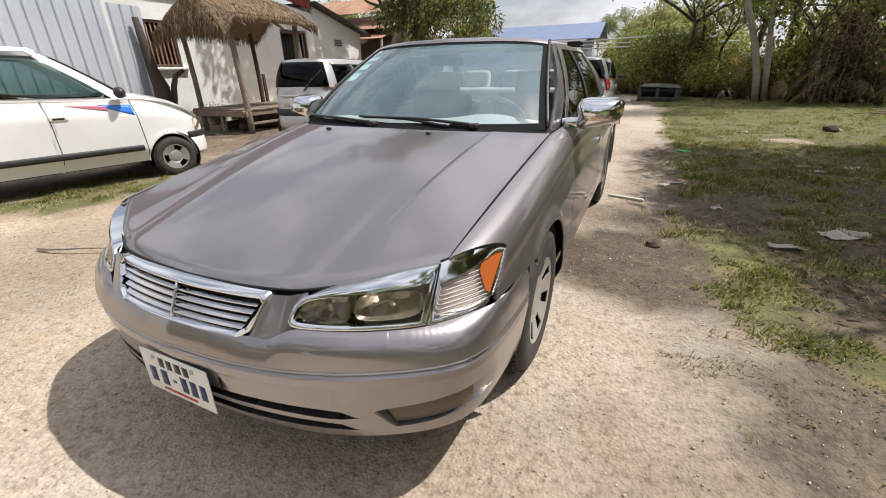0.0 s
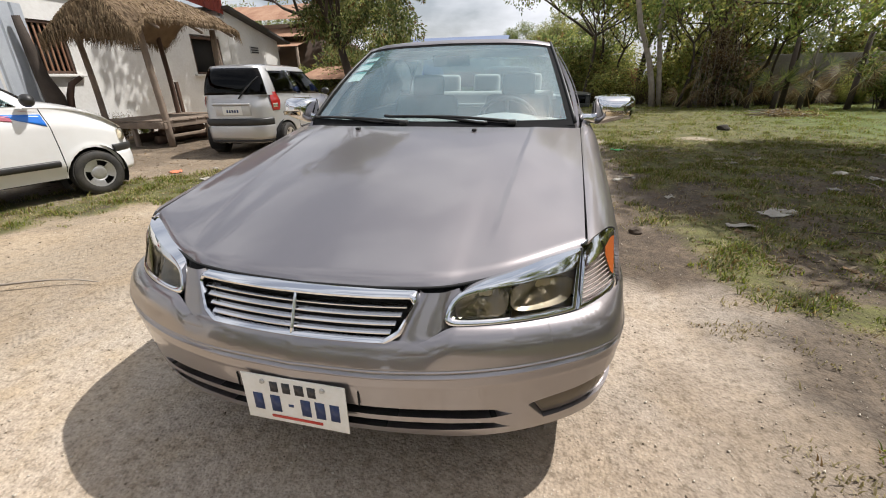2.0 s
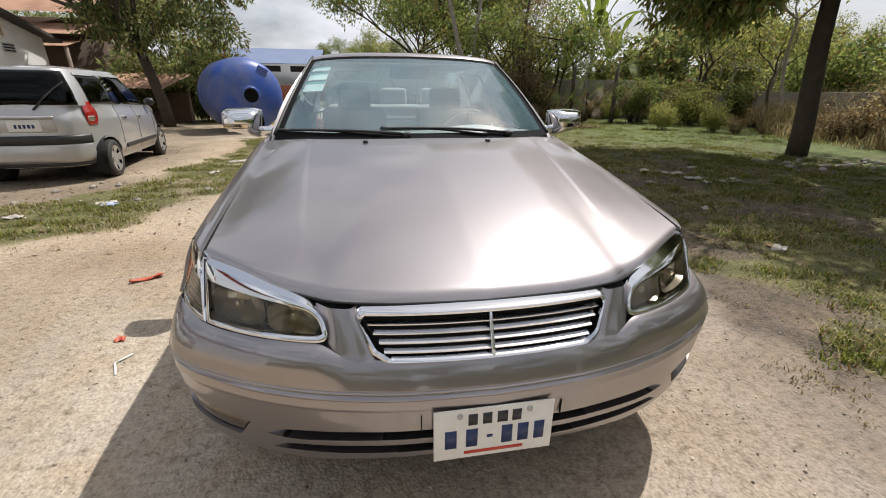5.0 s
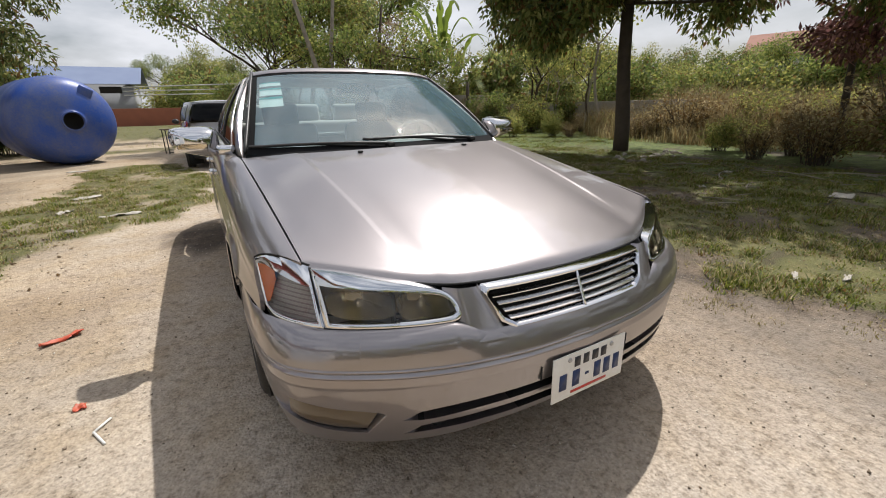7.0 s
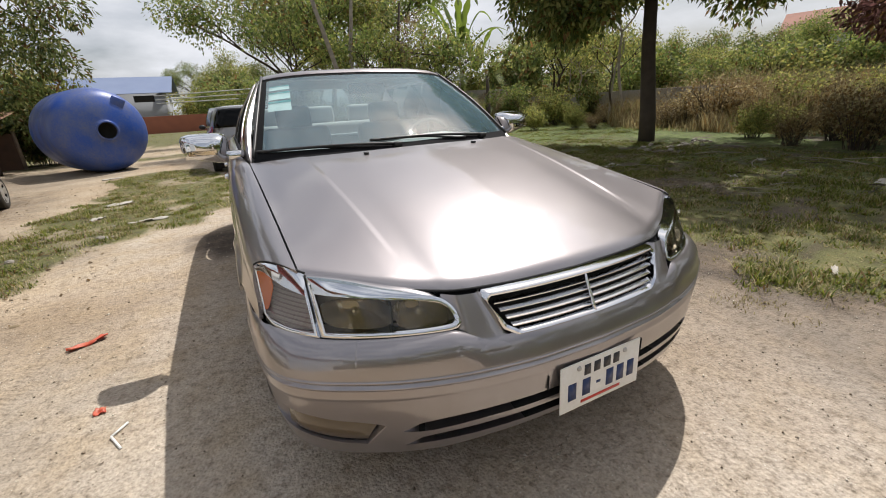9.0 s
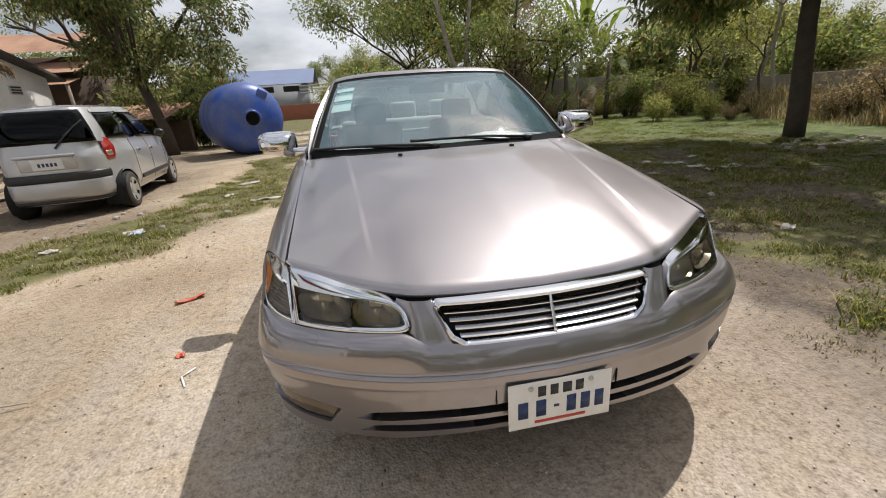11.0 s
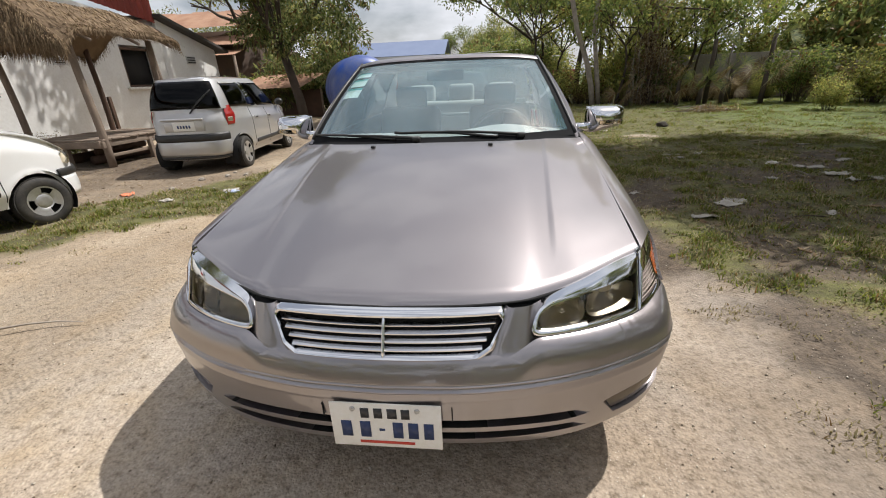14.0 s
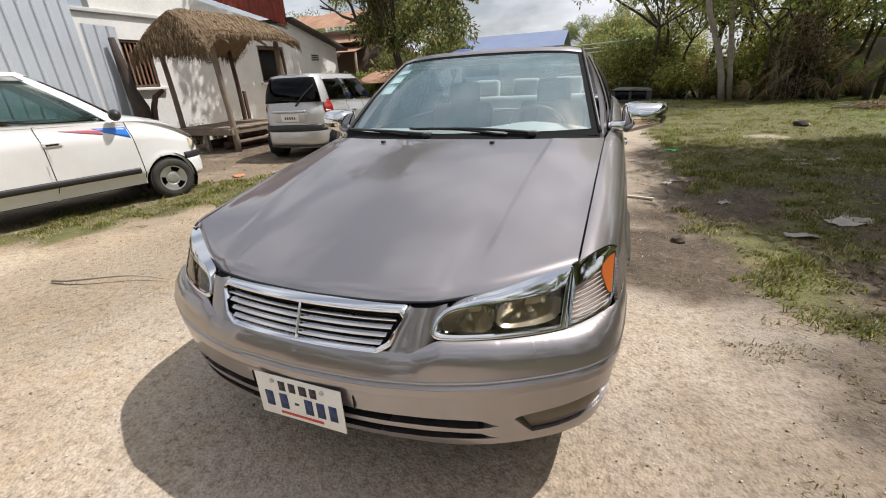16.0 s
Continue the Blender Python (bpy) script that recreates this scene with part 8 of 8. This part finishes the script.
for (ax, ay), (bx, by) in list(zip(EDGE, EDGE[1:]))[1:4] + list(zip(EDGE, EDGE[1:]))[6:]:
    for k in range(4):
        f = (k + rng.random()) / 4
        s_ = rng.uniform(0.75, 1.35)
        c = copy_thing(rng.choice(saplings), pose(lerp(ax, bx, f) + rng.uniform(-0.2, 0.6), lerp(ay, by, f) + rng.uniform(-0.3, 1.6), 0, rng.uniform(-7, 7), rng.uniform(-7, 7), rng.uniform(0, 360)))
        c.scale = (s_, s_, s_)

# a stained wall behind the trees
boundary = tagged(part("boundary_wall", box_bm(12.0, 0.2, 1.8, (12.0, 19.6, 0.9), 0.02), CONCRETE), "stained concrete wall behind the trees", "wall", kind="structure")
tagged(part("boundary_wall", box_bm(0.2, 10.5, 1.3, (14.6, 13.5, 0.65), 0.02), CONCRETE), "low stained concrete wall behind the bushes", "wall", kind="structure")

# far house with a tiled roof beyond the field
TILE = weathered("faded_red_tile", (0.36, 0.17, 0.12), (0.24, 0.12, 0.09), 0.85, 1.5, 14, 0.01, 0.4)
far_house = thing("tiled_house", pose(38.5, 15.8, 0, 0, 0, 20), "far pale house with a faded red tiled roof", "house")
part("wall", box_bm(5.0, 4.6, 4.4, (0, 0, 2.2), 0.02), PLASTER_GREY, far_house)
bm = extrude_poly([(-3.0, 4.3), (0.0, 6.0), (3.0, 4.3), (3.0, 4.15), (-3.0, 4.15)], 5.4, "y")
bmesh.ops.translate(bm, vec=(0, -2.7, 0), verts=bm.verts)
part("roof", bm, TILE, far_house, smooth=False)

# tall dry grass beyond the mango tree, in uneven clumps
r = np.random.RandomState(4)
pts, hs = [], []
while len(pts) < 30000:
    x, y = r.uniform(10.3, 20.5), r.uniform(2.0, 12.0)
    n1 = noise.noise((x * 0.55, y * 0.55, 2.0))
    n2 = noise.noise((x * 1.7, y * 1.7, 5.0))
    if x > 10.9 + 0.3 * abs(y - 6.5) + 1.3 * n1 + 0.5 * n2 and r.uniform() < 0.55 + 0.9 * (n1 + 0.6 * n2):
        pts.append((x, y, 0.0))
        hs.append(0.45 + 0.80 * sstep(11.5, 15.5, x) + 0.55 * n1 + 0.35 * n2)
tagged(link("dry_grass_stand", blades("dry_grass_stand", pts, np.array(hs), 0.010, STRAW, 6, 0.9), None), "stand of tall dry brown grass", "grass", kind="stuff")

# short grass where it grows, denser in tufts
r = np.random.RandomState(8)
pts, hs, pts2, hs2 = [], [], [], []
for n_, (x0, x1, y0, y1), tall in ((430000, (1.2, 8.5, -3.5, 8.0), 1.0), (150000, (1.0, 14.5, 8.0, 18.5), 1.25), (230000, (-6.2, -0.2, 0.8, 11.8), 0.9), (12000, (-8.0, -1.0, 11.5, 19.0), 1.0)):
    xs, ys, lots = r.uniform(x0, x1, n_), r.uniform(y0, y1, n_), r.uniform(size=(n_, 2))
    for x, y, (a, b) in zip(xs.tolist(), ys.tolist(), lots.tolist()):
        tuft = noise.noise((x * 1.6, y * 1.6, 9.0)) * 0.6 + noise.noise((x * 6.0, y * 6.0, 2.0)) * 0.5
        f = sstep(-0.35, 0.40, tuft)
        if a > f:
            continue
        g = grass_amount(x, y)
        if g < 0.3 or a > f * g:
            continue
        dry = b < (0.36 - 0.18 * sstep(4.0, 8.0, x) - 0.12 * sstep(6.5, 9.0, y) if x > 0 else 0.48) + 0.35 * noise.noise((x * 0.7, y * 0.7, 3.0))
        (pts2 if dry else pts).append((x, y, ground_z(x, y)))
        (hs2 if dry else hs).append(tall * (0.018 + 0.055 * sstep(0.0, 0.6, tuft)))
for x, y, a in zip(r.uniform(-14.0, 6.0, 16000).tolist(), r.uniform(17.0, 48.0, 16000).tolist(), r.uniform(size=16000).tolist()):
    if a < grass_amount(x, y) * sstep(-0.2, 0.5, noise.noise((x * 0.5, y * 0.5, 6.0))):
        pts.append((x, y, ground_z(x, y)))
        hs.append(0.16)
# thick tussocks standing above the worn sward
r2 = random.Random(44)
made = 0
while made < 620:
    x, y = (r2.uniform(1.5, 8.0), r2.uniform(-1.5, 9.5)) if made < 430 else (r2.uniform(-5.8, -0.6), r2.uniform(1.4, 10.5))
    if grass_amount(x, y) < 0.35 or noise.noise((x * 0.8, y * 0.8, 15.0)) < r2.uniform(-0.5, 0.35):
        continue
    made += 1
    size, top = r2.uniform(0.04, 0.15), r2.uniform(0.035, 0.085)
    for j in range(int(size * 900)):
        a, d = r2.uniform(0, 6.28), size * r2.random() ** 0.6
        px, py = x + d * math.cos(a) * 1.3, y + d * math.sin(a)
        tuft_h = top * (1.05 - 0.6 * d / size) * r2.uniform(0.6, 1.1)
        (pts2 if r2.random() < 0.16 else pts).append((px, py, ground_z(px, py)))
        (hs2 if len(pts2) > len(hs2) else hs).append(tuft_h)
tagged(link("grass", blades("grass", pts, np.array(hs), 0.0046, GRASS, 9, 1.5), None), "short worn green grass", "grass", kind="stuff")
tagged(link("withered_grass", blades("withered_grass", pts2, np.array(hs2), 0.0040, DRY_GRASS, 19, 1.7), None), "withered straw-coloured blades among the green grass", "grass", kind="stuff")
# dry fringe and lone tufts out on the sand
pts, hs = [], []
for c in range(22000):
    x, y = (r.uniform(1.2, 3.6), r.uniform(-2.5, 7.0)) if c < 14000 else (r.uniform(-5.6, -0.4), r.uniform(1.2, 9.0))
    g = grass_amount(x, y)
    tuft = noise.noise((x * 5.0, y * 5.0, 4.0)) * 0.6 + noise.noise((x * 14.0, y * 14.0, 2.0)) * 0.5
    if 0.06 < g < 0.7 and r.uniform() < sstep(-0.1, 0.4, tuft):
        pts.append((x, y, ground_z(x, y)))
        hs.append(0.012 + 0.03 * sstep(0.0, 0.6, tuft))
r2 = random.Random(14)
for k in range(150):
    if k < 100:
        y = r2.uniform(-2.5, 7.0)
        x = RIGHT_EDGE(y) + r2.uniform(-0.30, 0.6)
    else:
        f = r2.random()
        x, y = lerp(-4.6, -1.9, f) + r2.uniform(-0.9, 0.9), lerp(1.9, 6.6, f) + r2.uniform(-0.9, 0.9)
    size = r2.uniform(0.03, 0.12)
    for j in range(int(size * 380)):
        a, d = r2.uniform(0, 6.28), size * r2.random() ** 0.5
        px, py = x + d * math.cos(a) * 1.4, y + d * math.sin(a)
        pts.append((px, py, ground_z(px, py)))
        hs.append(r2.uniform(0.010, 0.028))
tagged(link("dry_grass", blades("dry_grass", pts, np.array(hs), 0.0036, DRY_GRASS, 10, 1.2), None), "sparse tufts of dry straw-coloured grass", "grass", kind="stuff")

# ---- litter and stones on the ground ----
RED_PLASTIC = weathered("faded_red_plastic", (0.52, 0.06, 0.025), (0.42, 0.16, 0.08), 0.5, 14, 90)
PAPER = weathered("dirty_paper", (0.47, 0.44, 0.39), (0.27, 0.23, 0.18), 0.8, 8, 60)
STONE = weathered("grey_stone", (0.36, 0.32, 0.27), (0.2, 0.17, 0.14), 0.9, 8, 70, 0.004, 0.6)
DEAD_LEAF = weathered("dead_leaf", (0.26, 0.16, 0.08), (0.14, 0.09, 0.05), 0.8, 9, 60)
WHITE_PLASTIC = material("white_plastic", (0.75, 0.74, 0.7), 0.4)


def crumpled(name, x, y, w, d, h, mat, seed, label, category="litter", turn=0):
    """A creased scrap that rests on the ground."""
    def at(u, v):
        a, b = (u - 0.5) * w, (v - 0.5) * d
        n = noise.noise((u * 3.1 + seed, v * 3.1, seed * 1.7))
        n2 = noise.noise((u * 7.0, v * 7.0 + seed, 2.0))
        edge = 0.12 * noise.noise((u * 4 + seed * 3, v * 4, 9.0))
        return (a * (1 + edge) + 0.15 * w * n2, b * (1 + edge * 2), h * (0.6 + 0.9 * n + 0.3 * n2))
    ob = part(name, thicken(*grid(at, steps(0, 1, 9), steps(0, 1, 7)), 0.002), mat)
    low = min(v.co.z for v in ob.data.vertices)
    ob.matrix_basis = pose(x, y, ground_z(x, y) - low - 0.004, 0, 0, turn)
    return tagged(ob, label, category, name.replace("_", " ") + "s on the ground")


crumpled("plastic_scrap", -1.81, 2.06, 0.19, 0.045, 0.03, RED_PLASTIC, 1, "torn strip of red plastic on the sand", turn=30)
crumpled("plastic_scrap", -1.595, 1.285, 0.045, 0.04, 0.02, RED_PLASTIC, 2, "small red plastic scrap on the sand", turn=10)
straw = thing("drinking_straw", pose(-1.465, 0.975, ground_z(-1.465, 0.975) + 0.004, 0, 0, 8), "white bent drinking straw on the sand", "straw")
part("long_end", tube([(0, 0, 0), (-0.035, 0.10, 0.002)], 0.005, 8), WHITE_PLASTIC, straw)
part("short_end", tube([(-0.035, 0.10, 0.002), (0.02, 0.16, 0.002)], 0.005, 8), WHITE_PLASTIC, straw)
for x, y, w, d, s_, a in ((-1.95, 5.45, 0.42, 0.09, 3, 10), (2.74, 3.48, 0.30, 0.16, 4, 20), (4.85, 4.32, 0.42, 0.24, 5, 5), (4.5, 4.33, 0.2, 0.12, 6, 40), (2.82, 3.57, 0.12, 0.2, 7, 70), (4.56, 5.05, 0.25, 0.15, 8, 15), (-3.19, 4.27, 0.2, 0.14, 9, 30), (6.07, 1.25, 0.36, 0.22, 10, 12), (3.02, 1.85, 0.16, 0.09, 11, 35), (5.6, 6.9, 0.2, 0.12, 12, 0), (3.6, 6.2, 0.2, 0.1, 13, 60), (2.9, 9.4, 0.22, 0.14, 14, 20), (4.6, 10.2, 0.25, 0.12, 15, 80), (7.0, 3.1, 0.2, 0.12, 16, 15), (5.3, 2.6, 0.16, 0.1, 17, 44), (-2.6, 6.0, 0.24, 0.1, 18, 70), (-3.7, 3.7, 0.15, 0.1, 19, 10), (2.5, 0.35, 0.16, 0.03, 20, 25), (2.75, 0.15, 0.14, 0.04, 21, 15), (2.27, 3.0, 0.22, 0.08, 22, 5), (1.92, 3.9, 0.12, 0.06, 23, 30), (3.09, 5.8, 0.3, 0.07, 24, 0), (1.62, 4.7, 0.2, 0.05, 25, 8), (1.5, 4.62, 0.16, 0.05, 26, 40), (4.53, 4.62, 0.3, 0.16, 27, 12), (4.21, 5.36, 0.26, 0.12, 28, 50), (4.4, 5.1, 0.15, 0.1, 29, 80), (3.14, 6.08, 0.25, 0.07, 30, 4), (-3.39, 11.13, 0.4, 0.12, 31, 15), (-2.54, 7.06, 0.35, 0.12, 32, 25), (3.7, 4.5, 0.12, 0.08, 33, 0), (5.2, 5.5, 0.2, 0.1, 34, 30), (3.4, 3.1, 0.12, 0.07, 35, 55)):
    crumpled("paper_scrap", x, y, w, d, 0.03, PAPER, s_, "crumpled pale paper scrap on the ground", turn=a)
for x, y, w, s_ in ((3.03, 1.95, 0.14, 31), (2.2, 2.9, 0.1, 32), (2.6, 2.2, 0.09, 33), (3.9, 3.3, 0.13, 34), (5.0, 3.6, 0.14, 35), (4.2, 2.4, 0.1, 36), (6.2, 4.6, 0.16, 37)):
    crumpled("dead_leaf", x, y, w, w * 0.4, 0.02, DEAD_LEAF, s_, "curled brown dead leaf on the grass", "leaf", turn=s_ * 31)
BLUE_FOIL = material("blue_white_plastic", (0.42, 0.48, 0.66), 0.35)
GREEN_PLASTIC = material("green_plastic", (0.05, 0.42, 0.12), 0.4)
ORANGE_PLASTIC = material("orange_plastic", (0.62, 0.20, 0.10), 0.5)
crumpled("plastic_scrap", -3.1, 4.15, 0.16, 0.1, 0.04, BLUE_FOIL, 41, "crumpled blue and white plastic wrapper on the sand", turn=20)
crumpled("plastic_scrap", -7.61, 5.9, 0.16, 0.09, 0.03, GREEN_PLASTIC, 42, "scrap of green plastic in the grass", turn=70)
crumpled("plastic_scrap", -4.58, 4.08, 0.14, 0.12, 0.05, ORANGE_PLASTIC, 43, "scrap of faded orange plastic in the grass", turn=15)
crumpled("plastic_scrap", 1.8, 6.94, 0.22, 0.08, 0.03, GREEN_PLASTIC, 44, "scrap of pale green plastic on the grass", turn=5)
PALE_WOOD = weathered("sun_bleached_wood", (0.58, 0.53, 0.45), (0.40, 0.34, 0.27), 0.85, 6, 60)
plank = part("white_batten", box_bm(0.34, 0.036, 0.02, (0, 0, 0.012), 0.004), PALE_WOOD)
plank.matrix_basis = pose(1.13, 3.91, ground_z(1.13, 3.91), 0, 0, -13)
tagged(plank, "pale wooden batten lying beside the car", "batten")


def stone(x, y, r_, seed, mat=STONE, label="rough grey stone lying on the ground", flat=0.6):
    bm = bmesh.new()
    bmesh.ops.create_icosphere(bm, subdivisions=2, radius=r_)
    for v in bm.verts:
        k = 1 + 0.35 * noise.noise(v.co / r_ * 1.3 + Vector((seed, 0, 0)))
        v.co = Vector((v.co.x * k, v.co.y * k * 0.85, v.co.z * k * flat))
    ob = part("stone", bm, mat, smooth=False)
    ob.matrix_basis = pose(x, y, ground_z(x, y) + r_ * flat * 0.45, 0, 0, seed * 47)
    return tagged(ob, label, "stone", "stones in the yard")


stone(1.40, 2.73, 0.06, 1, weathered("dark_clod", (0.10, 0.075, 0.055), (0.06, 0.045, 0.035), 0.95, 9, 60), "dark clod of earth by the car's wheel")
stone(4.42, 9.95, 0.15, 2, weathered("black_clod", (0.05, 0.04, 0.03), (0.03, 0.025, 0.02), 0.95, 9, 60), "black clod of earth on the grass")
rng = random.Random(12)
for k in range(26):
    a, d = rng.uniform(0, 6.28), rng.random() ** 0.7
    stone(8.25 + 1.3 * d * math.cos(a) - 0.2, 5.3 + 0.7 * d * math.sin(a), rng.uniform(0.03, 0.085), k + 10, label="rough stone in a heap under the mango tree")
for k in range(14):
    stone(rng.uniform(-4.2, -2.2), rng.uniform(4.0, 5.6), rng.uniform(0.02, 0.05), k + 60, label="small stone on the sandy verge")
STRAW_STEM = weathered("dead_frond_stem", (0.30, 0.22, 0.14), (0.16, 0.11, 0.07), 0.9, 6, 50)
pile = thing("root_pile", pose(6.95, 13.4, 0), "low brown heap of dead fronds and brush on the grass", "brush pile")
rng = random.Random(57)
for k in range(46):
    x, y = rng.gauss(0, 0.5), rng.gauss(0, 0.16)
    a = rng.gauss(0.1, 0.5)
    ln = rng.uniform(0.12, 0.42)
    top = 0.20 * math.exp(-(x / 0.7) ** 2)
    z = rng.uniform(0.01, top + 0.02)
    dx, dy = ln * math.cos(a), ln * math.sin(a)
    part("root", tube([(x - dx, y - dy, max(0.012, z - rng.uniform(0.0, 0.08))), (x - 0.3 * dx, y + rng.uniform(-0.03, 0.03), z + rng.uniform(0.0, 0.03)), (x + 0.4 * dx, y + 0.4 * dy + rng.uniform(-0.04, 0.04), z + 0.01), (x + dx, y + dy, max(0.012, z - rng.uniform(0.0, 0.1)))], [0.013, 0.012, 0.009, 0.005], 5), rng.choice((STRAW_STEM, STRAW_STEM, BARK_PALE)), pile)
link("leaf_heap", leaves("leaf_heap", [(rng.gauss(0, 0.45), rng.gauss(0, 0.12), 0.06) for _ in range(14)], [0.13] * 14, 500, 0.16, 0.016, LEAF_DRY, 5, 0.6), None, pile)
# fallen branches
for x, y, a, l in ((6.6, 3.0, 30, 1.1), (7.3, 2.2, 75, 1.4), (5.9, 2.2, 10, 0.7), (8.0, 1.6, 120, 1.6), (-2.6, 0.9, 14, 0.9), (7.2, 4.0, 150, 0.9)):
    pts = [(l * f - l / 2, 0.05 * l * math.sin(5 * f + x), 0.015 + 0.03 * math.sin(3 * f)) for f in steps(0, 1, 6)]
    tw = part("twig", tube(pts, [0.011 - 0.007 * f for f in steps(0, 1, 6)], 5), BARK_PALE)
    tw.matrix_basis = pose(x, y, ground_z(x, y), 0, 0, a)
    tagged(tw, "thin bare fallen twig on the ground", "twig", "fallen twigs")
rng = random.Random(88)
for k in range(40):
    x, y, l = rng.uniform(3.0, 8.8), rng.uniform(0.0, 6.0), rng.uniform(0.15, 0.5)
    b_ = rng.uniform(-0.12, 0.12)
    pts = [(l * f - l / 2, b_ * l * math.sin(3.1 * f), 0.012 + 0.03 * l * math.sin(3.1 * f)) for f in steps(0, 1, 5)]
    tw = part("twig", tube(pts, [0.007 - 0.004 * f for f in steps(0, 1, 5)], 5), BARK_PALE if k % 3 else BARK)
    tw.matrix_basis = pose(x, y, ground_z(x, y), 0, 0, rng.uniform(0, 360))
    tagged(tw, "thin dry twig lying in the grass", "twig", "fallen twigs")
# crumbs of earth, chips and gravel
r = np.random.RandomState(21)
pv, pl = [], []
tet = np.array([(1, 1, 1), (-1, -1, 1), (-1, 1, -1), (1, -1, -1)], float)
n_ = 0
for k in range(9000):
    if k < 5200:
        x, y, sz = r.uniform(-3.4, 2.6), r.uniform(-2.2, 3.6), r.uniform(0.0015, 0.0045)
    else:
        x, y, sz = r.uniform(-6, 4), r.uniform(-3, 11), r.uniform(0.002, 0.007)
    p = tet * sz * r.uniform(0.5, 1.2, (4, 3)) + (x, y, ground_z(x, y) + sz * 0.4)
    pv.append(p)
    pl += [n_, n_ + 1, n_ + 2, n_, n_ + 3, n_ + 1, n_, n_ + 2, n_ + 3, n_ + 1, n_ + 3, n_ + 2]
    n_ += 4
GRIT = material("grit", (0.3, 0.25, 0.2), 0.9)
gg = GRIT.node_tree.nodes.new("ShaderNodeNewGeometry")
to(GRIT, ramp(GRIT, gg.outputs["Random Per Island"], [(0.0, (0.12, 0.09, 0.06)), (0.3, (0.27, 0.21, 0.15)), (1.0, (0.6, 0.54, 0.45))]), "Base Color")
tagged(link("gravel", fast_mesh("gravel", np.concatenate(pv), pl, 3, GRIT), None), "loose grit and crumbs of earth on the sand", "gravel", kind="stuff")

# fallen leaves and chaff strewn under the mango and along the verge
r = np.random.RandomState(33)
lv, ll = [], []
n_ = 0
for k in range(26000):
    x, y = (r.uniform(1.1, 9.2), r.uniform(-1.0, 8.5)) if k < 21000 else (r.uniform(-7.5, -1.9), r.uniform(2.6, 10.0))
    keep_ = sstep(0.0, 1.0, x - RIGHT_EDGE(y)) if x > 0 else max(grass_amount(x, y), soil_amount(x, y))
    if r.uniform() > 0.15 + 0.85 * keep_ or (x > 0 and keep_ < 0.05):
        continue
    ln, wd, a = r.uniform(0.008, 0.018) + (0 if y < 1.9 else 0.008) + (0.008 if y < 1.9 else 0.08) * r.uniform() ** 3, r.uniform(0.003, 0.007) if y < 1.9 else r.uniform(0.005, 0.016), r.uniform(0, 6.28)
    d, e = np.array([np.cos(a), np.sin(a), r.uniform(-0.1, 0.35)]), np.array([-np.sin(a), np.cos(a), r.uniform(-0.3, 0.3)])
    c = np.array([x, y, ground_z(x, y) + 0.008 + 0.02 * r.uniform() * grass_amount(x, y)])
    lv.append(np.array([c - d * ln / 2, c + e * wd, c + d * ln / 2, c - e * wd]))
    ll += [n_, n_ + 1, n_ + 2, n_, n_ + 2, n_ + 3]
    n_ += 4
CHAFF = leaf_material("fallen_leaves", (0.07, 0.045, 0.025), (0.20, 0.13, 0.07), (0.42, 0.34, 0.22), 0.1)
tagged(link("leaf_litter", fast_mesh("leaf_litter", np.concatenate(lv), ll, 3, CHAFF), None), "dry brown fallen leaves and chaff on the ground", "leaf litter", kind="stuff")
